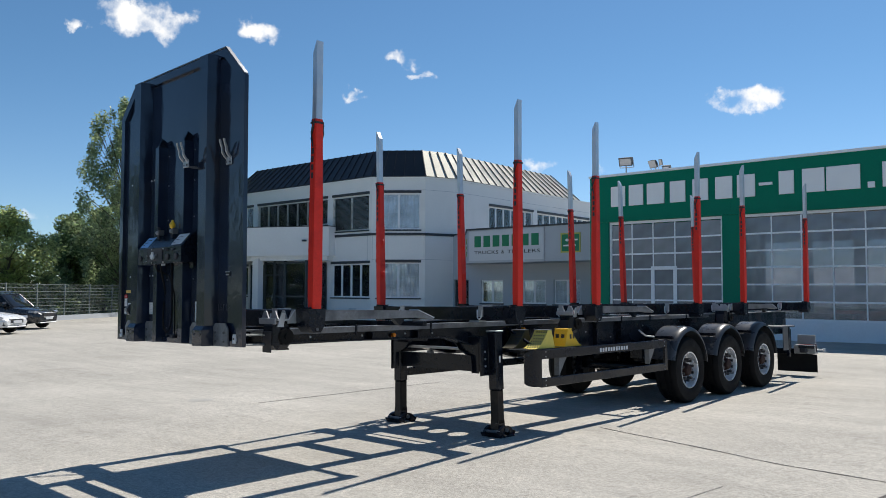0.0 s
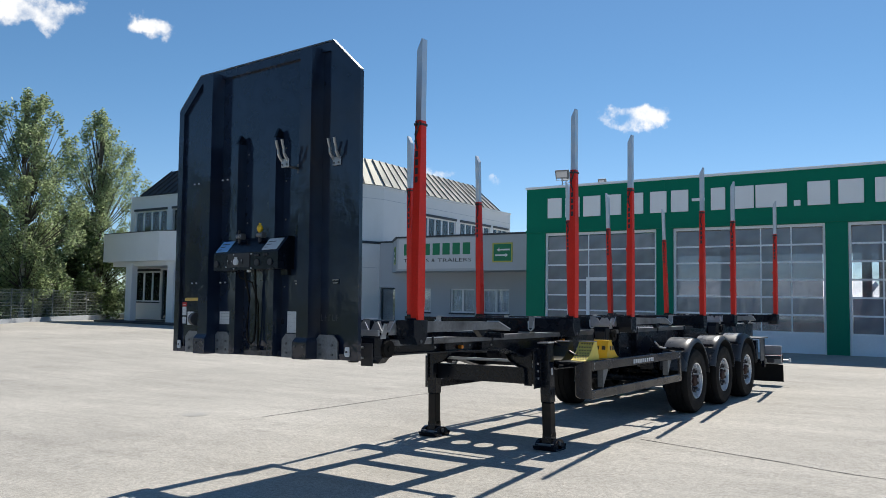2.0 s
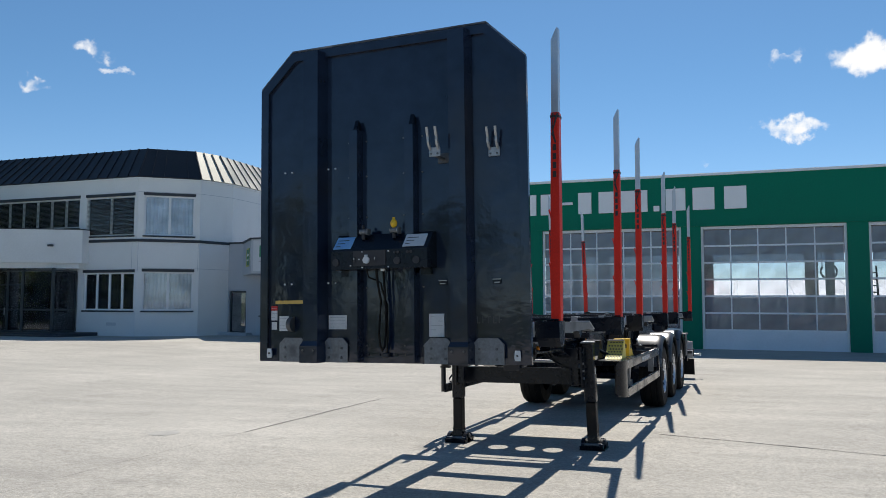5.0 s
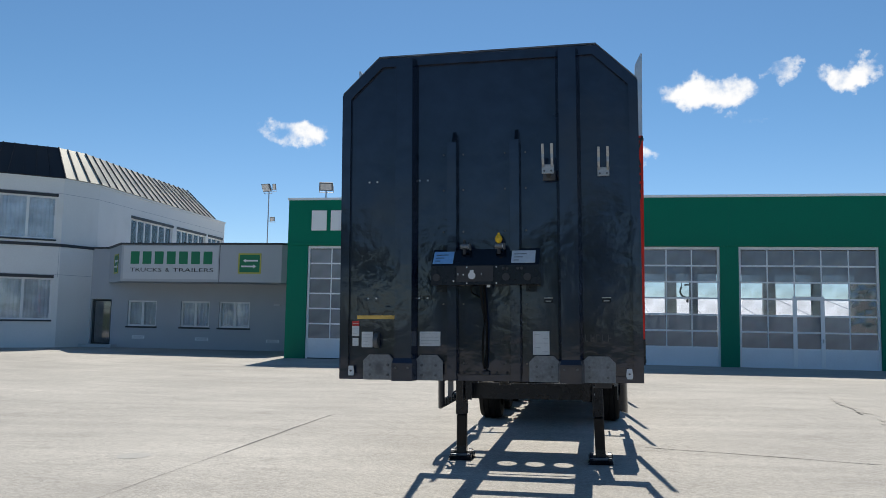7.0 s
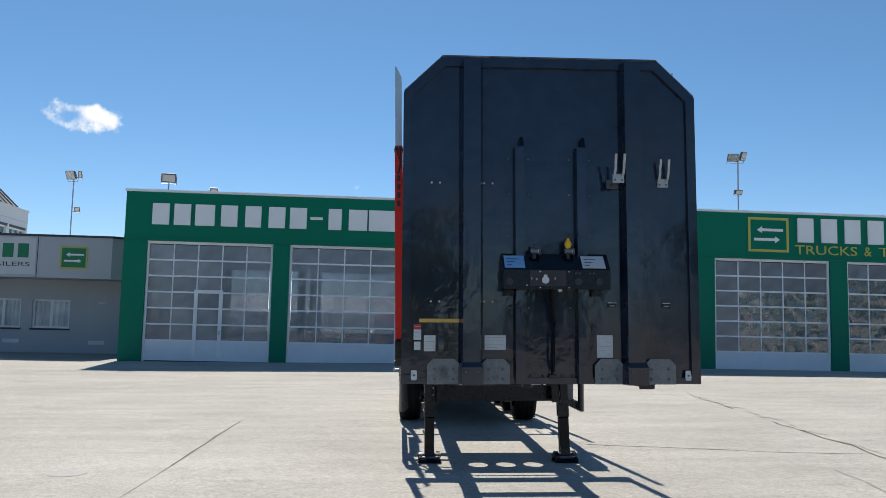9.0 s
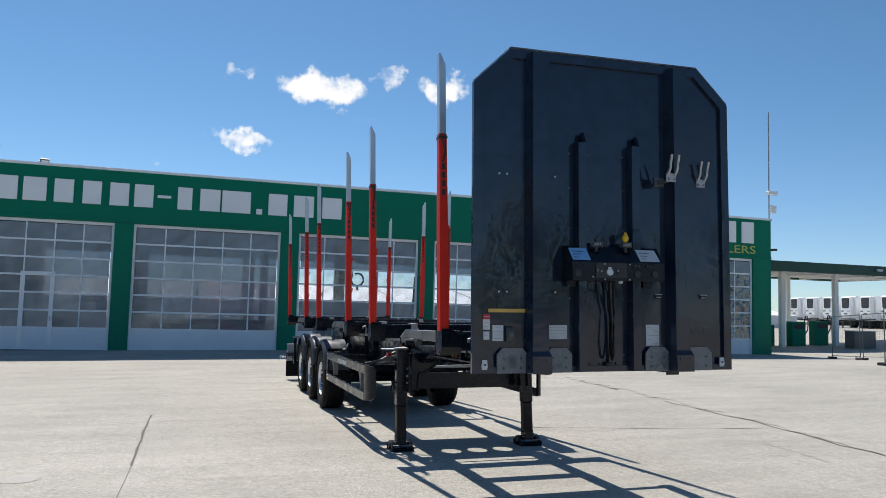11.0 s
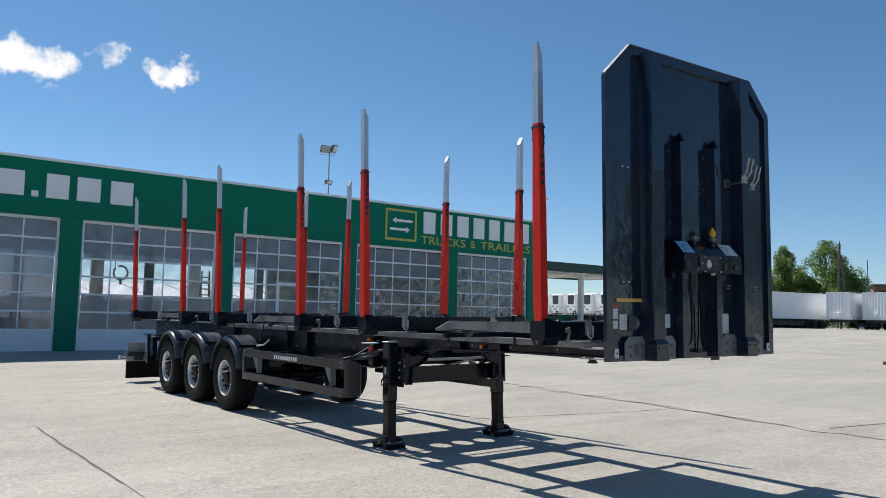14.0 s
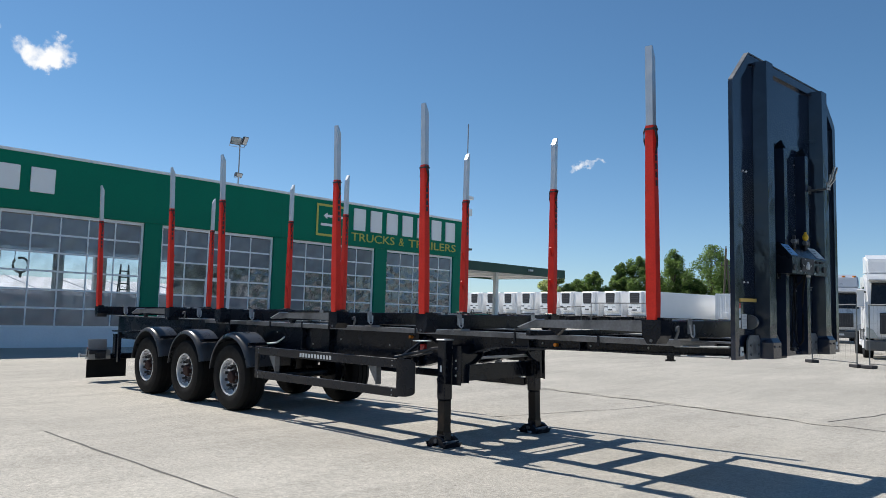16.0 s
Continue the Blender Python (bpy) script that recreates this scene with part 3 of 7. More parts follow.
# ---------------------------------------------------------------- workshop hall
GY = 32.36
HX0, HX1 = -18.77, 20.34
DOORS = [(-17.80, -12.42), (-11.70, -5.76), (-4.98, 0.48), (1.23, 6.77), (7.55, 13.10), (13.93, 19.17)]
DTOP = 5.0
hall = thing("workshop_hall", "long truck workshop hall with green fascia and piers", "building", kind="structure")
L0 = HX1 - HX0
front = part("wall", wall_mesh(L0, -0.4, 7.12, 0.35, [(a - HX0, b - HX0, -0.4, DTOP) for a, b in DOORS]), GREEN, hall, "green painted front wall with six door openings")
front.matrix_basis = pose(HX0, GY, 0)
back_open = [(a - HX0, min(b, 12.5) - HX0, 0.9, DTOP) for a, b in DOORS[:5]]
part("wall", wall_mesh(L0, -0.4, 7.12, 0.3, back_open), INTERIOR, hall).matrix_basis = pose(HX0, GY + 20.0, 0)
part("wall", wall_mesh(19.65, -0.4, 7.12, 0.3, []), GREEN, hall).matrix_basis = along((HX0, GY + 20.0), (HX0, GY + 0.35))
part("wall", wall_mesh(19.65, -0.4, 7.12, 0.3, []), GREEN, hall).matrix_basis = along((HX1, GY + 0.35), (HX1, GY + 20.0))
part("roof", boxes((HX0 + 0.31, HX1 - 0.31, GY + 0.36, GY + 19.99, 6.6, 6.9)), ROOFFLAT, hall)
part("floor", boxes((HX0 + 0.31, HX1 - 0.31, GY + 0.36, GY + 19.99, -0.3, 0.0)), HALLFLOOR, hall)
part("coping", boxes((HX0 - 0.05, HX1 + 0.05, GY - 0.06, GY + 0.42, 7.12, 7.23), bevel=0.01), DOORFRAME, hall, "pale metal coping along the roof edge")
for x in [(a[1] + b[0]) / 2 for a, b in zip(DOORS, DOORS[1:])]:
    part("panel_joint", boxes((x - 0.012, x + 0.012, GY - 0.004, GY + 0.002, DTOP + 0.15, 7.1)), GREEN, hall)
part("lintel", boxes((HX0 + 0.002, HX1 - 0.002, GY - 0.05, GY - 0.002, DTOP + 0.02, DTOP + 0.14)), GREEN, hall)
for a, b in zip(DOORS, DOORS[1:]):
    x = (a[1] + b[0]) / 2
    part("column", boxes((x - 0.2, x + 0.2, GY + 9.8, GY + 10.2, 0, 6.6)), INTERIOR, hall)


def sectional_door(x0, x1, wicket, panes, label):
    d = thing("sectional_door", label, "door", pose(x0, GY + 0.1, 0), "workshop doors", "structure")
    w, h0, cols, rows = x1 - x0, 0.72, 5, 6
    fr = [(0, 0.10, 0, 0.1, -0.28, DTOP), (w - 0.10, w, 0, 0.1, -0.28, DTOP), (0.10, w - 0.10, 0, 0.1, DTOP - 0.12, DTOP)]
    part("frame", boxes(*fr, bevel=0.008), DOORFRAME, d)
    cw, rh = (w - 0.2) / cols, (DTOP - 0.12 - h0) / rows
    rails = [(0.10, w - 0.10, 0.03, 0.08, h0 + rh * j - 0.035, h0 + rh * j + 0.035) for j in range(rows)]
    part("rails", boxes(*rails), DOORFRAME, d, "white horizontal section rails")
    part("mullions", boxes(*[(0.10 + cw * i - 0.025, 0.10 + cw * i + 0.025, 0.034, 0.076, h0, DTOP - 0.12) for i in range(1, cols)]), DOORFRAME, d)
    part("bottom_panel", boxes((0.10, w - 0.10, 0.03, 0.08, -0.14, h0 - 0.036)), DOORPANEL, d, "plain white bottom panel")
    part("seal", boxes((0.10, w - 0.10, 0.03, 0.08, -0.24, -0.141)), INK, d)
    src = {}
    for i in range(cols):
        for j in range(rows):
            k = panes(i, j)
            m = pose(0.10 + cw * i, 0, h0 + rh * j)
            if k not in src:
                src[k] = part("pane", boxes((0.026, cw - 0.026, 0.05, 0.06, 0.036, rh - 0.036)), k, d)
                src[k].matrix_basis = m
                src[k].visible_shadow = False
            else:
                shared("pane", src[k], d, m).visible_shadow = False
    if wicket is not None:
        a, b = 0.10 + cw * wicket - 0.09, 0.10 + cw * (wicket + 1) + 0.09
        zt = h0 + rh * 3 + 0.12
        wk = part("wicket_door", boxes((a, a + 0.16, -0.012, 0.028, 0.0, zt), (b - 0.16, b, -0.012, 0.028, 0.0, zt), (a + 0.16, b - 0.16, -0.012, 0.028, zt - 0.15, zt)), DOORFRAME, d, "white wicket door in the sectional door")
        part("handle", boxes((b - 0.1, b - 0.06, -0.05, -0.0125, 1.0, 1.16), bevel=0.006), GALV, wk)
    return d


def pick(seed, kinds):
    rnd = random.Random(seed)
    table = [[rnd.choice(kinds) for j in range(6)] for i in range(5)]
    return lambda i, j: table[i][j]


sectional_door(*DOORS[0], 2, pick(1, [DOORGLASS, DOORPALE]), "white glazed sectional door with a wicket door")
# middle rows paler: light through the hall painted into the panes
sectional_door(*DOORS[1], None, lambda i, j: DOORSEMI if j == 0 else (DOORPALE if i > 0 and j < 4 else DOORGLASS), "white glazed sectional door with grey panes")
sectional_door(*DOORS[2], None, lambda i, j: DOORCLEAR if 2 <= j <= 3 else DOORGLASS, "white glazed sectional door with clear view through")
sectional_door(*DOORS[3], 2, lambda i, j: DOORWAVY if i == 4 and 0 < j < 4 else (DOORCLEAR if 2 <= j <= 3 else DOORGLASS), "white glazed sectional door with wicket and buckled panes")
sectional_door(*DOORS[4], None, lambda i, j: DOORWAVY if j < 4 and i > 0 else DOORGLASS, "white glazed sectional door with buckled panes")
sectional_door(*DOORS[5], None, lambda i, j: DOORWAVY if j < 5 else DOORGLASS, "white glazed sectional door with buckled panes")

# the fascia sign: one plain white shape for each character
sign = thing("fascia_sign", "large white raised characters on the green fascia", "sign", group="company signs")
SPANS = [(-17.72, -16.82), (-16.80, -15.92), (-15.92, -14.88), (-14.80, -13.92), (-13.76, -12.90), (-12.76, -11.86), (-11.84, -10.92),
         (-10.14, -9.42), (-9.28, -8.26), (-8.44, -6.96), (-6.46, -5.46), (-5.38, -4.30), (-4.14, -3.06)]
for a, b in SPANS:
    c, hw = (a + b) / 2, (b - a) * 0.40
    part("character_bar", boxes((c - hw, c + hw, GY - 0.07, GY - 0.003, 5.70, 6.63), bevel=0.01), LETTERS, sign)
part("dash", boxes((-10.86, -10.32, GY - 0.07, GY - 0.003, 6.12, 6.24), bevel=0.01), LETTERS, sign)
part("dot", boxes((-6.86, -6.62, GY - 0.07, GY - 0.003, 5.70, 5.93), bevel=0.01), LETTERS, sign)


def arrow_logo(parent, m, w, h, edge, ground_mat, ink):
    """Two opposed arrows in a rounded square."""
    t = h * 0.07
    lg = part("logo_board", boxes((0, w, -0.02, -0.003, 0, h), bevel=0.004), ground_mat, parent)
    lg.matrix_basis = m
    part("logo_edge", boxes((0, w, -0.032, -0.021, 0, t), (0, w, -0.032, -0.021, h - t, h), (0, t, -0.032, -0.021, t, h - t), (w - t, w, -0.032, -0.021, t, h - t)), edge, lg)
    up = [(0.22 * w, 0.64 * h), (0.34 * w, 0.74 * h), (0.34 * w, 0.68 * h), (0.86 * w, 0.68 * h), (0.86 * w, 0.60 * h), (0.34 * w, 0.60 * h), (0.34 * w, 0.54 * h)]
    dn = [(w - a, h - b) for a, b in up]
    part("logo_arrow", prisms((up, "y", -0.032, -0.021)), ink, lg)
    part("logo_arrow", prisms((dn, "y", -0.032, -0.021)), ink, lg)


sign2 = thing("company_sign", "white and yellow raised sign on the green fascia", "sign", group="company signs")
arrow_logo(sign2, pose(9.15, GY, 5.33), 1.95, 1.60, SIGN_Y, GREEN, LETTERS)
for k in range(7):
    a = 11.38 + k * 1.145
    part("character_bar", boxes((a + 0.14, a + 0.92, GY - 0.07, GY - 0.003, 5.82, 6.95), bevel=0.01), LETTERS, sign2)
for word, a, w in (("TRUCKS", 11.40, 3.02), ("&", 14.77, 0.36), ("TRAILERS", 15.48, 3.82)):
    text_part("lettering", word, SIGN_Y, sign2, pose(a, GY - 0.02, 5.27), w, 0.42, 0.03)


def flood_light(x, y, z0, h, heads, name="flood_light", label="twin flood light on a short mast"):
    f = thing(name, label, "flood light", pose(x, y, z0), "flood lights")
    part("mast", rods(((0, 0, 0), (0, 0, h), 0.06 if h > 3 else 0.03)), POLE, f)
    for hx, hz, w, d in heads:
        tilt = pose(hx, 0, h + hz + d / 2, 28, 0, 12 if hx >= 0 else -14)
        bm = bmesh.new()
        prism(bm, [(-0.16, -d / 2), (-0.13, d / 2), (0.06, d * 0.38), (0.14, d * 0.1), (0.14, -d * 0.25), (0.06, -d / 2)], "x", -w / 2, w / 2)
        head = part("lamp_head", bm, GREYBODY, f)
        head.matrix_basis = tilt
        bm = bmesh.new()
        prism(bm, [(-0.168, -d / 2 + 0.05), (-0.1385, d / 2 - 0.05), (-0.15, d / 2 - 0.05), (-0.18, -d / 2 + 0.05)], "x", -w / 2 + 0.05, w / 2 - 0.05)
        part("lens", bm, HEADLAMP, head)
        part("yoke", boxes((-w / 2 - 0.03, -w / 2 - 0.005, -0.03, 0.03, -d * 0.8, 0.03), (w / 2 + 0.005, w / 2 + 0.03, -0.03, 0.03, -d * 0.8, 0.03), (-w / 2 - 0.03, w / 2 + 0.03, -0.03, 0.03, -d * 0.85, -d * 0.8)), POLE, head)
        part("head_arm", rods(((0, 0, h + hz - 0.02), (hx, 0, h + hz - 0.02), 0.035 if h > 3 else 0.02), n=8), POLE, f)
    return f


flood_light(-17.19, GY + 0.6, 6.8, 0.9, [(0, 0, 0.62, 0.4)], label="wide flood light on the roof edge")
flood_light(-15.3, GY + 0.8, 6.8, 0.45, [(0.05, 0, 0.34, 0.3)], label="small flood light on the roof edge")
flood_light(23.4, 63.0, -0.2, 16.6, [(-0.45, 0, 0.9, 0.7), (0.45, 0.1, 0.5, 0.8), (0.0, -2.9, 0.7, 0.4)], "light_mast", "tall yard light mast behind the hall")
flood_light(-38.9, 79.3, -0.2, 15.6, [(-0.3, 0, 1.0, 0.9), (0.6, 0.2, 0.35, 0.7), (0.5, -3.3, 0.5, 0.5)], "light_mast", "tall yard light mast behind the office")
mast = thing("antenna_mast", "thin antenna mast with cameras at the hall corner", "mast", pose(20.5, GY + 0.3, 0))
part("pole", rods(((0, 0, -0.3), (0, 0, 13.2), 0.035)), POLE, mast)
part("camera_head", boxes((-0.1, 0.5, -0.15, 0.1, 8.6, 8.8), bevel=0.02), DOORFRAME, mast)
part("loudspeaker", boxes((0.0, 0.35, -0.2, 0.05, 7.6, 8.0), bevel=0.02), DOORFRAME, mast)
part("wall_lamp", boxes((-0.05, 0.25, -0.35, -0.1, 5.5, 5.62), bevel=0.02), WINDARK, mast)

# white storage tents behind the hall
for tx in (-40.0, -8.0, 24.0):
    t = thing("storage_tent", "large white fabric storage tent", "tent", group="storage tents")
    part("canvas", prisms(([(68.0, -0.2), (68.0, 2.3), (80.0, 4.1), (92.0, 2.3), (92.0, -0.2)], "x", tx, tx + 31.5)), TENT, t)
    for i in range(1, 7):
        part("rib", prisms(([(67.93, 0.0), (67.93, 2.32), (79.9, 4.15), (80.0, 4.12), (68.02, 2.3), (67.99, 0.0)], "x", tx + i * 4.5 - 0.06, tx + i * 4.5 + 0.06)), POLE, t)

# inside the hall
lad = thing("step_ladder", "aluminium step ladder standing in the hall", "ladder", pose(2.03, GY + 5.1, 0, 0, 0, -12))
for s in (-1, 1):
    part("rail", rods(((s * 0.30, -0.62, 0), (s * 0.17, 0, 3.5), 0.036)), WINDARK, lad)
    part("rail", rods(((s * 0.30, 0.62, 0), (s * 0.17, 0, 3.5), 0.036)), WINDARK, lad)
for k in range(11):
    z = 0.3 + k * 0.29
    part("rung", rods(((-0.30 + z * 0.037, -0.62 + z * 0.177, z), (0.30 - z * 0.037, -0.62 + z * 0.177, z), 0.028), n=6), WINDARK, lad)
for k, (cx, w, h) in enumerate(((-9.6, 1.4, 0.9), (-7.6, 1.8, 1.1), (-2.6, 1.1, 1.3), (4.8, 1.5, 1.2), (-15.8, 1.6, 1.0))):
    c = thing("workbench", "grey metal workbench inside the hall", "workbench", pose(cx, GY + 3.5 + k % 2, 0), "hall benches")
    part("worktop", boxes((-w, w, -0.4, 0.4, h - 0.06, h), bevel=0.01), GREYBODY, c)
    part("cabinet", boxes((-w + 0.1, w - 0.1, -0.34, 0.34, 0.0, h - 0.062), bevel=0.01), LABEL_R if k % 2 else GREYBODY, c)
reel = thing("exhaust_hose", "dark coiled exhaust hose hanging from the hall roof", "hose", pose(1.6, 50.0, 3.75, 0, 0, 18))
bm = bmesh.new()
tube(bm, [(0.46 * math.cos(w), 0.05 * math.sin(w * 0.5), 0.42 * math.sin(w)) for w in [radians(140 + 335 * k / 24) for k in range(25)]], 0.065, 8)
part("hose_coil", bm, GREYBODY, reel)
part("nozzle", rods(((0.02, 0, -0.43), (0.0, 0, -0.72), 0.075)), GREYBODY, reel)
part("hanger", rods(((-0.40, 0, 0.2), (-0.40, 0, 2.84), 0.025)), GREYBODY, reel)

# ---------------------------------------------------------------- office
office = thing("office_building", "white two-storey office with dark mansard roof", "building", kind="structure")
P = [(-53.25, 34.2), (-36.0, 34.25), (-33.3, 36.4), (-32.6, 38.6), (-33.12, 56.2), (-53.25, 56.2)]
EAVE = 9.05


def window(wall_pose, u0, u1, z0, z1, n, frame_mat, parent, curtain=None, slats=False, deep=0.10, transom=None):
    """A glazed window in an opening of a wall: frame with mullions, panes, and what hangs behind."""
    w = 0.09
    fr = [(u0, u1, deep, deep + 0.07, z0, z0 + w), (u0, u1, deep, deep + 0.07, z1 - w, z1), (u0, u0 + w, deep, deep + 0.07, z0 + w, z1 - w), (u1 - w, u1, deep, deep + 0.07, z0 + w, z1 - w)]
    us = [u0 + (u1 - u0) * k / n for k in range(n + 1)]
    fr += [(u - w * 0.75, u + w * 0.75, deep + 0.002, deep + 0.068, z0 + w, z1 - w) for u in us[1:-1]]
    if transom:
        fr += [(u0 + w, u1 - w, deep + 0.004, deep + 0.066, transom - 0.03, transom + 0.03)]
    f = part("window", boxes(*fr), frame_mat, parent)
    f.matrix_basis = wall_pose
    for a, b in zip(us, us[1:]):
        p = part("pane", boxes((a + 0.04, b - 0.04, deep + 0.03, deep + 0.04, z0 + 0.05, z1 - 0.05)), GLASS, f)
        p.visible_shadow = False
    part("sill", boxes((u0 - 0.06, u1 + 0.06, -0.08, deep, z0 - 0.09, z0 - 0.002), bevel=0.01), FASCIA, f)
    if slats:
        k, z = 0, z0 + 0.08
        bm = bmesh.new()
        while z < z1 - 0.06:
            box(bm, u0 + 0.05, u1 - 0.05, deep - 0.09, deep - 0.03, z, z + 0.012)
            z += 0.075
        part("blind", bm, BLIND, f, "lowered grey outside slat blind")
    if curtain:
        for a, b in curtain:
            n_f = max(6, int((b - a) * (u1 - u0) / 0.06))
            ua, ub = u0 + (u1 - u0) * a, u0 + (u1 - u0) * b
            bm = bmesh.new()
            prev = None
            for k in range(n_f + 1):
                u = ua + (ub - ua) * k / n_f
                y = deep + 0.13 + 0.03 * math.sin(k * 1.9)
                cur = (bm.verts.new((u, y, z0)), bm.verts.new((u, y, z1)))
                if prev:
                    bm.faces.new((prev[0], cur[0], cur[1], prev[1]))
                prev = cur
            part("curtain", bm, CURTAIN, f, "pale hanging curtain", smooth=True)
    return f


OFF_W = {
    0: [(0.5, 4.3, 6.2, 7.95, 4, "w"), (4.9, 12.9, 6.2, 7.97, 7, "b"), (13.45, 17.0, 5.66, 7.97, 2, "b"), (0.75, 3.75, 1.3, 3.5, 3, "w"), (13.4, 17.1, 1.3, 3.5, 4, "w")],
    1: [(0.35, 3.15, 5.66, 8.0, 2, "c"), (0.35, 3.15, 1.3, 3.55, 2, "c")],
    3: [(3.6, 9.0, 6.0, 7.6, 6, "w"), (9.6, 14.2, 6.0, 7.6, 5, "w"), (14.7, 17.2, 6.0, 7.6, 3, "w")],
}
ENTRANCE = (3.95, 12.95, 0.05, 3.6)
for k in range(6):
    a, b = P[k], P[(k + 1) % 6]
    ln = math.dist(a, b)
    ops = [o[:4] for o in OFF_W.get(k, [])]
    if k == 0:
        ops.append(ENTRANCE)
    wp = along(a, b)
    w = part("wall", wall_mesh(ln, -0.4, EAVE, 0.3, ops), OFFICE, office)
    w.matrix_basis = wp
    for o in OFF_W.get(k, []):
        window(wp, *o[:5], WINFRAME, office,
               curtain=[(0.0, 0.48), (0.52, 1.0)] if o[5] == "c" else ([(0.0, 0.2), (0.36, 0.66), (0.78, 1.0)] if o[5] == "w" else None), slats=o[5] == "b")
        part("blind_box", boxes((o[0] - 0.05, o[1] + 0.05, -0.05, 0.13, o[3] + 0.002, o[3] + 0.17)), FASCIA, office).matrix_basis = wp
    if k < 4:
        # ledge between the storeys, panel joints and eaves trim
        part("ledge", boxes((-0.02, ln + 0.02, -0.07, -0.003, 5.28, 5.44), bevel=0.01), FASCIA, office).matrix_basis = wp
        part("eaves_trim", boxes((-0.03, ln + 0.03, -0.06, -0.003, EAVE - 0.1, EAVE + 0.02)), OFFICE, office).matrix_basis = wp
        zj = [(0, ln, -0.004, -0.001, z - 0.01, z + 0.01) for z in (3.75, 8.2)] if k != 0 else []
        uj = [(u - 0.01, u + 0.01, -0.004, -0.001, 3.6, 5.27) for u in ((3.2,) if k == 2 else [ln * q for q in (0.02, 0.98)])]
        if zj or uj:
            part("panel_joint", boxes(*(zj + uj)), LINK, office).matrix_basis = wp


def inset(poly, d):
    out = []
    n = len(poly)
    for i in range(n):
        p0, p1, p2 = Vector(poly[i - 1]), Vector(poly[i]), Vector(poly[(i + 1) % n])
        d1, d2 = (p1 - p0).normalized(), (p2 - p1).normalized()
        n1, n2 = Vector((-d1.y, d1.x)), Vector((-d2.y, d2.x))
        b = (n1 + n2) / (1 + n1.dot(n2))
        out.append(tuple(p1 + b * d))
    return out


# mansard: sloped sheets with standing seams
lowp, topp = inset(P, -0.12), inset(P, 1.15)
for poly, cut in ((lowp, 2.1), (topp, 3.2)):
    poly[4], poly[5] = (poly[4][0], poly[4][1] - cut), (poly[5][0], poly[5][1] - cut)
lowp[0], topp[0] = (lowp[0][0] + 1.4, lowp[0][1]), (topp[0][0] + 2.0, topp[0][1])
ROOF_Z = 10.95
bm = bmesh.new()
bm.faces.new([bm.verts.new((*q, ROOF_Z)) for q in topp])
bm.faces.new([bm.verts.new((*q, EAVE + 0.01)) for q in inset(P, 0.02)][::-1])
part("roof_deck", bm, ROOFFLAT, office)
for k in range(6):
    a, b, c, d = [Vector((*q, z)) for q, z in ((lowp[k], EAVE + 0.03), (lowp[(k + 1) % 6], EAVE + 0.03), (topp[(k + 1) % 6], ROOF_Z), (topp[k], ROOF_Z))]
    nrm = (b - a).cross(d - a).normalized()
    # slopes 2 and 3, to the east, are paler than the others
    mat = ROOFPALE if k in (2, 3) else ROOFDARK
    bm = bmesh.new()
    f = bm.faces.new([bm.verts.new(q) for q in (a, b, c, d)])
    r = bmesh.ops.extrude_face_region(bm, geom=[f])
    for v in [g for g in r["geom"] if isinstance(g, bmesh.types.BMVert)]:
        v.co -= nrm * 0.08
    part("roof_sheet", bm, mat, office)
    if k in (0, 1, 2, 3):
        n = max(2, round((b - a).length / (0.85 if k > 1 else 0.75)))
        for i in range(n + 1):
            lo, hi = a.lerp(b, i / n), d.lerp(c, i / n)
            dr = hi - lo
            x = (b - a).normalized()
            y = dr.normalized()
            bm = bmesh.new()
            box(bm, -0.025, 0.025, 0, dr.length, 0.0, 0.05)
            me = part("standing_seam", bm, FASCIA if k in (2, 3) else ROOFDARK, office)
            xr = y.cross(nrm).normalized()
            me.matrix_basis = Matrix.Translation(lo + nrm * 0.002) @ Matrix((xr, y, nrm)).transposed().to_4x4()
part("ceiling", boxes((-53.0, -36.2, 34.55, 55.8, 4.5, 4.9), (-36.2, -33.6, 37.2, 55.8, 4.5, 4.9)), INTERIOR, office)
part("core_wall", boxes((-52.9, -37.5, 41.0, 41.2, 0, EAVE - 0.05), (-38.0, -37.8, 41.21, 55.8, 0, EAVE - 0.05)), INTERIOR, office)
part("floor", boxes((-53.0, -36.2, 34.55, 55.8, -0.2, 0.0)), HALLFLOOR, office)

# entrance with glazing, columns, balcony and steps
E0 = along(P[0], P[1])
fr = [(u - 0.05, u + 0.05, 0.1, 0.2, 0.05, 3.6) for u in (4.0, 5.6, 7.2)] + [(3.95, 8.2, 0.104, 0.196, 3.5, 3.6), (3.95, 8.2, 0.104, 0.196, 0.05, 0.15)]
fr += [(u - 0.07, u + 0.07, -1.72, -1.58, 0.021, 3.735) for u in (8.25, 9.35, 10.5, 12.8)]
fr += [(8.32, 12.73, -1.69, -1.61, z, z + 0.10) for z in (0.021, 1.28, 3.55)] + [(8.32, 10.43, -1.695, -1.615, 2.75, 2.83)]
fr += [(12.75, 12.85, -1.579, 0.0, z, z + 0.10) for z in (0.021, 1.28, 3.55)] + [(12.74, 12.86, -0.06, -0.004, 0.13, 3.54)]
ent = part("entrance_frame", boxes(*fr), WINDARK, office, "dark framed glazed entrance bay")
ent.matrix_basis = E0
for a, b in ((8.33, 9.27), (9.43, 10.42), (10.58, 12.72)):
    part("pane", boxes((a, b, -1.655, -1.645, 0.13, 3.54)), GLASS, ent).visible_shadow = False
part("pane", boxes((12.795, 12.805, -1.57, -0.07, 0.13, 3.54)), GLASS, ent).visible_shadow = False
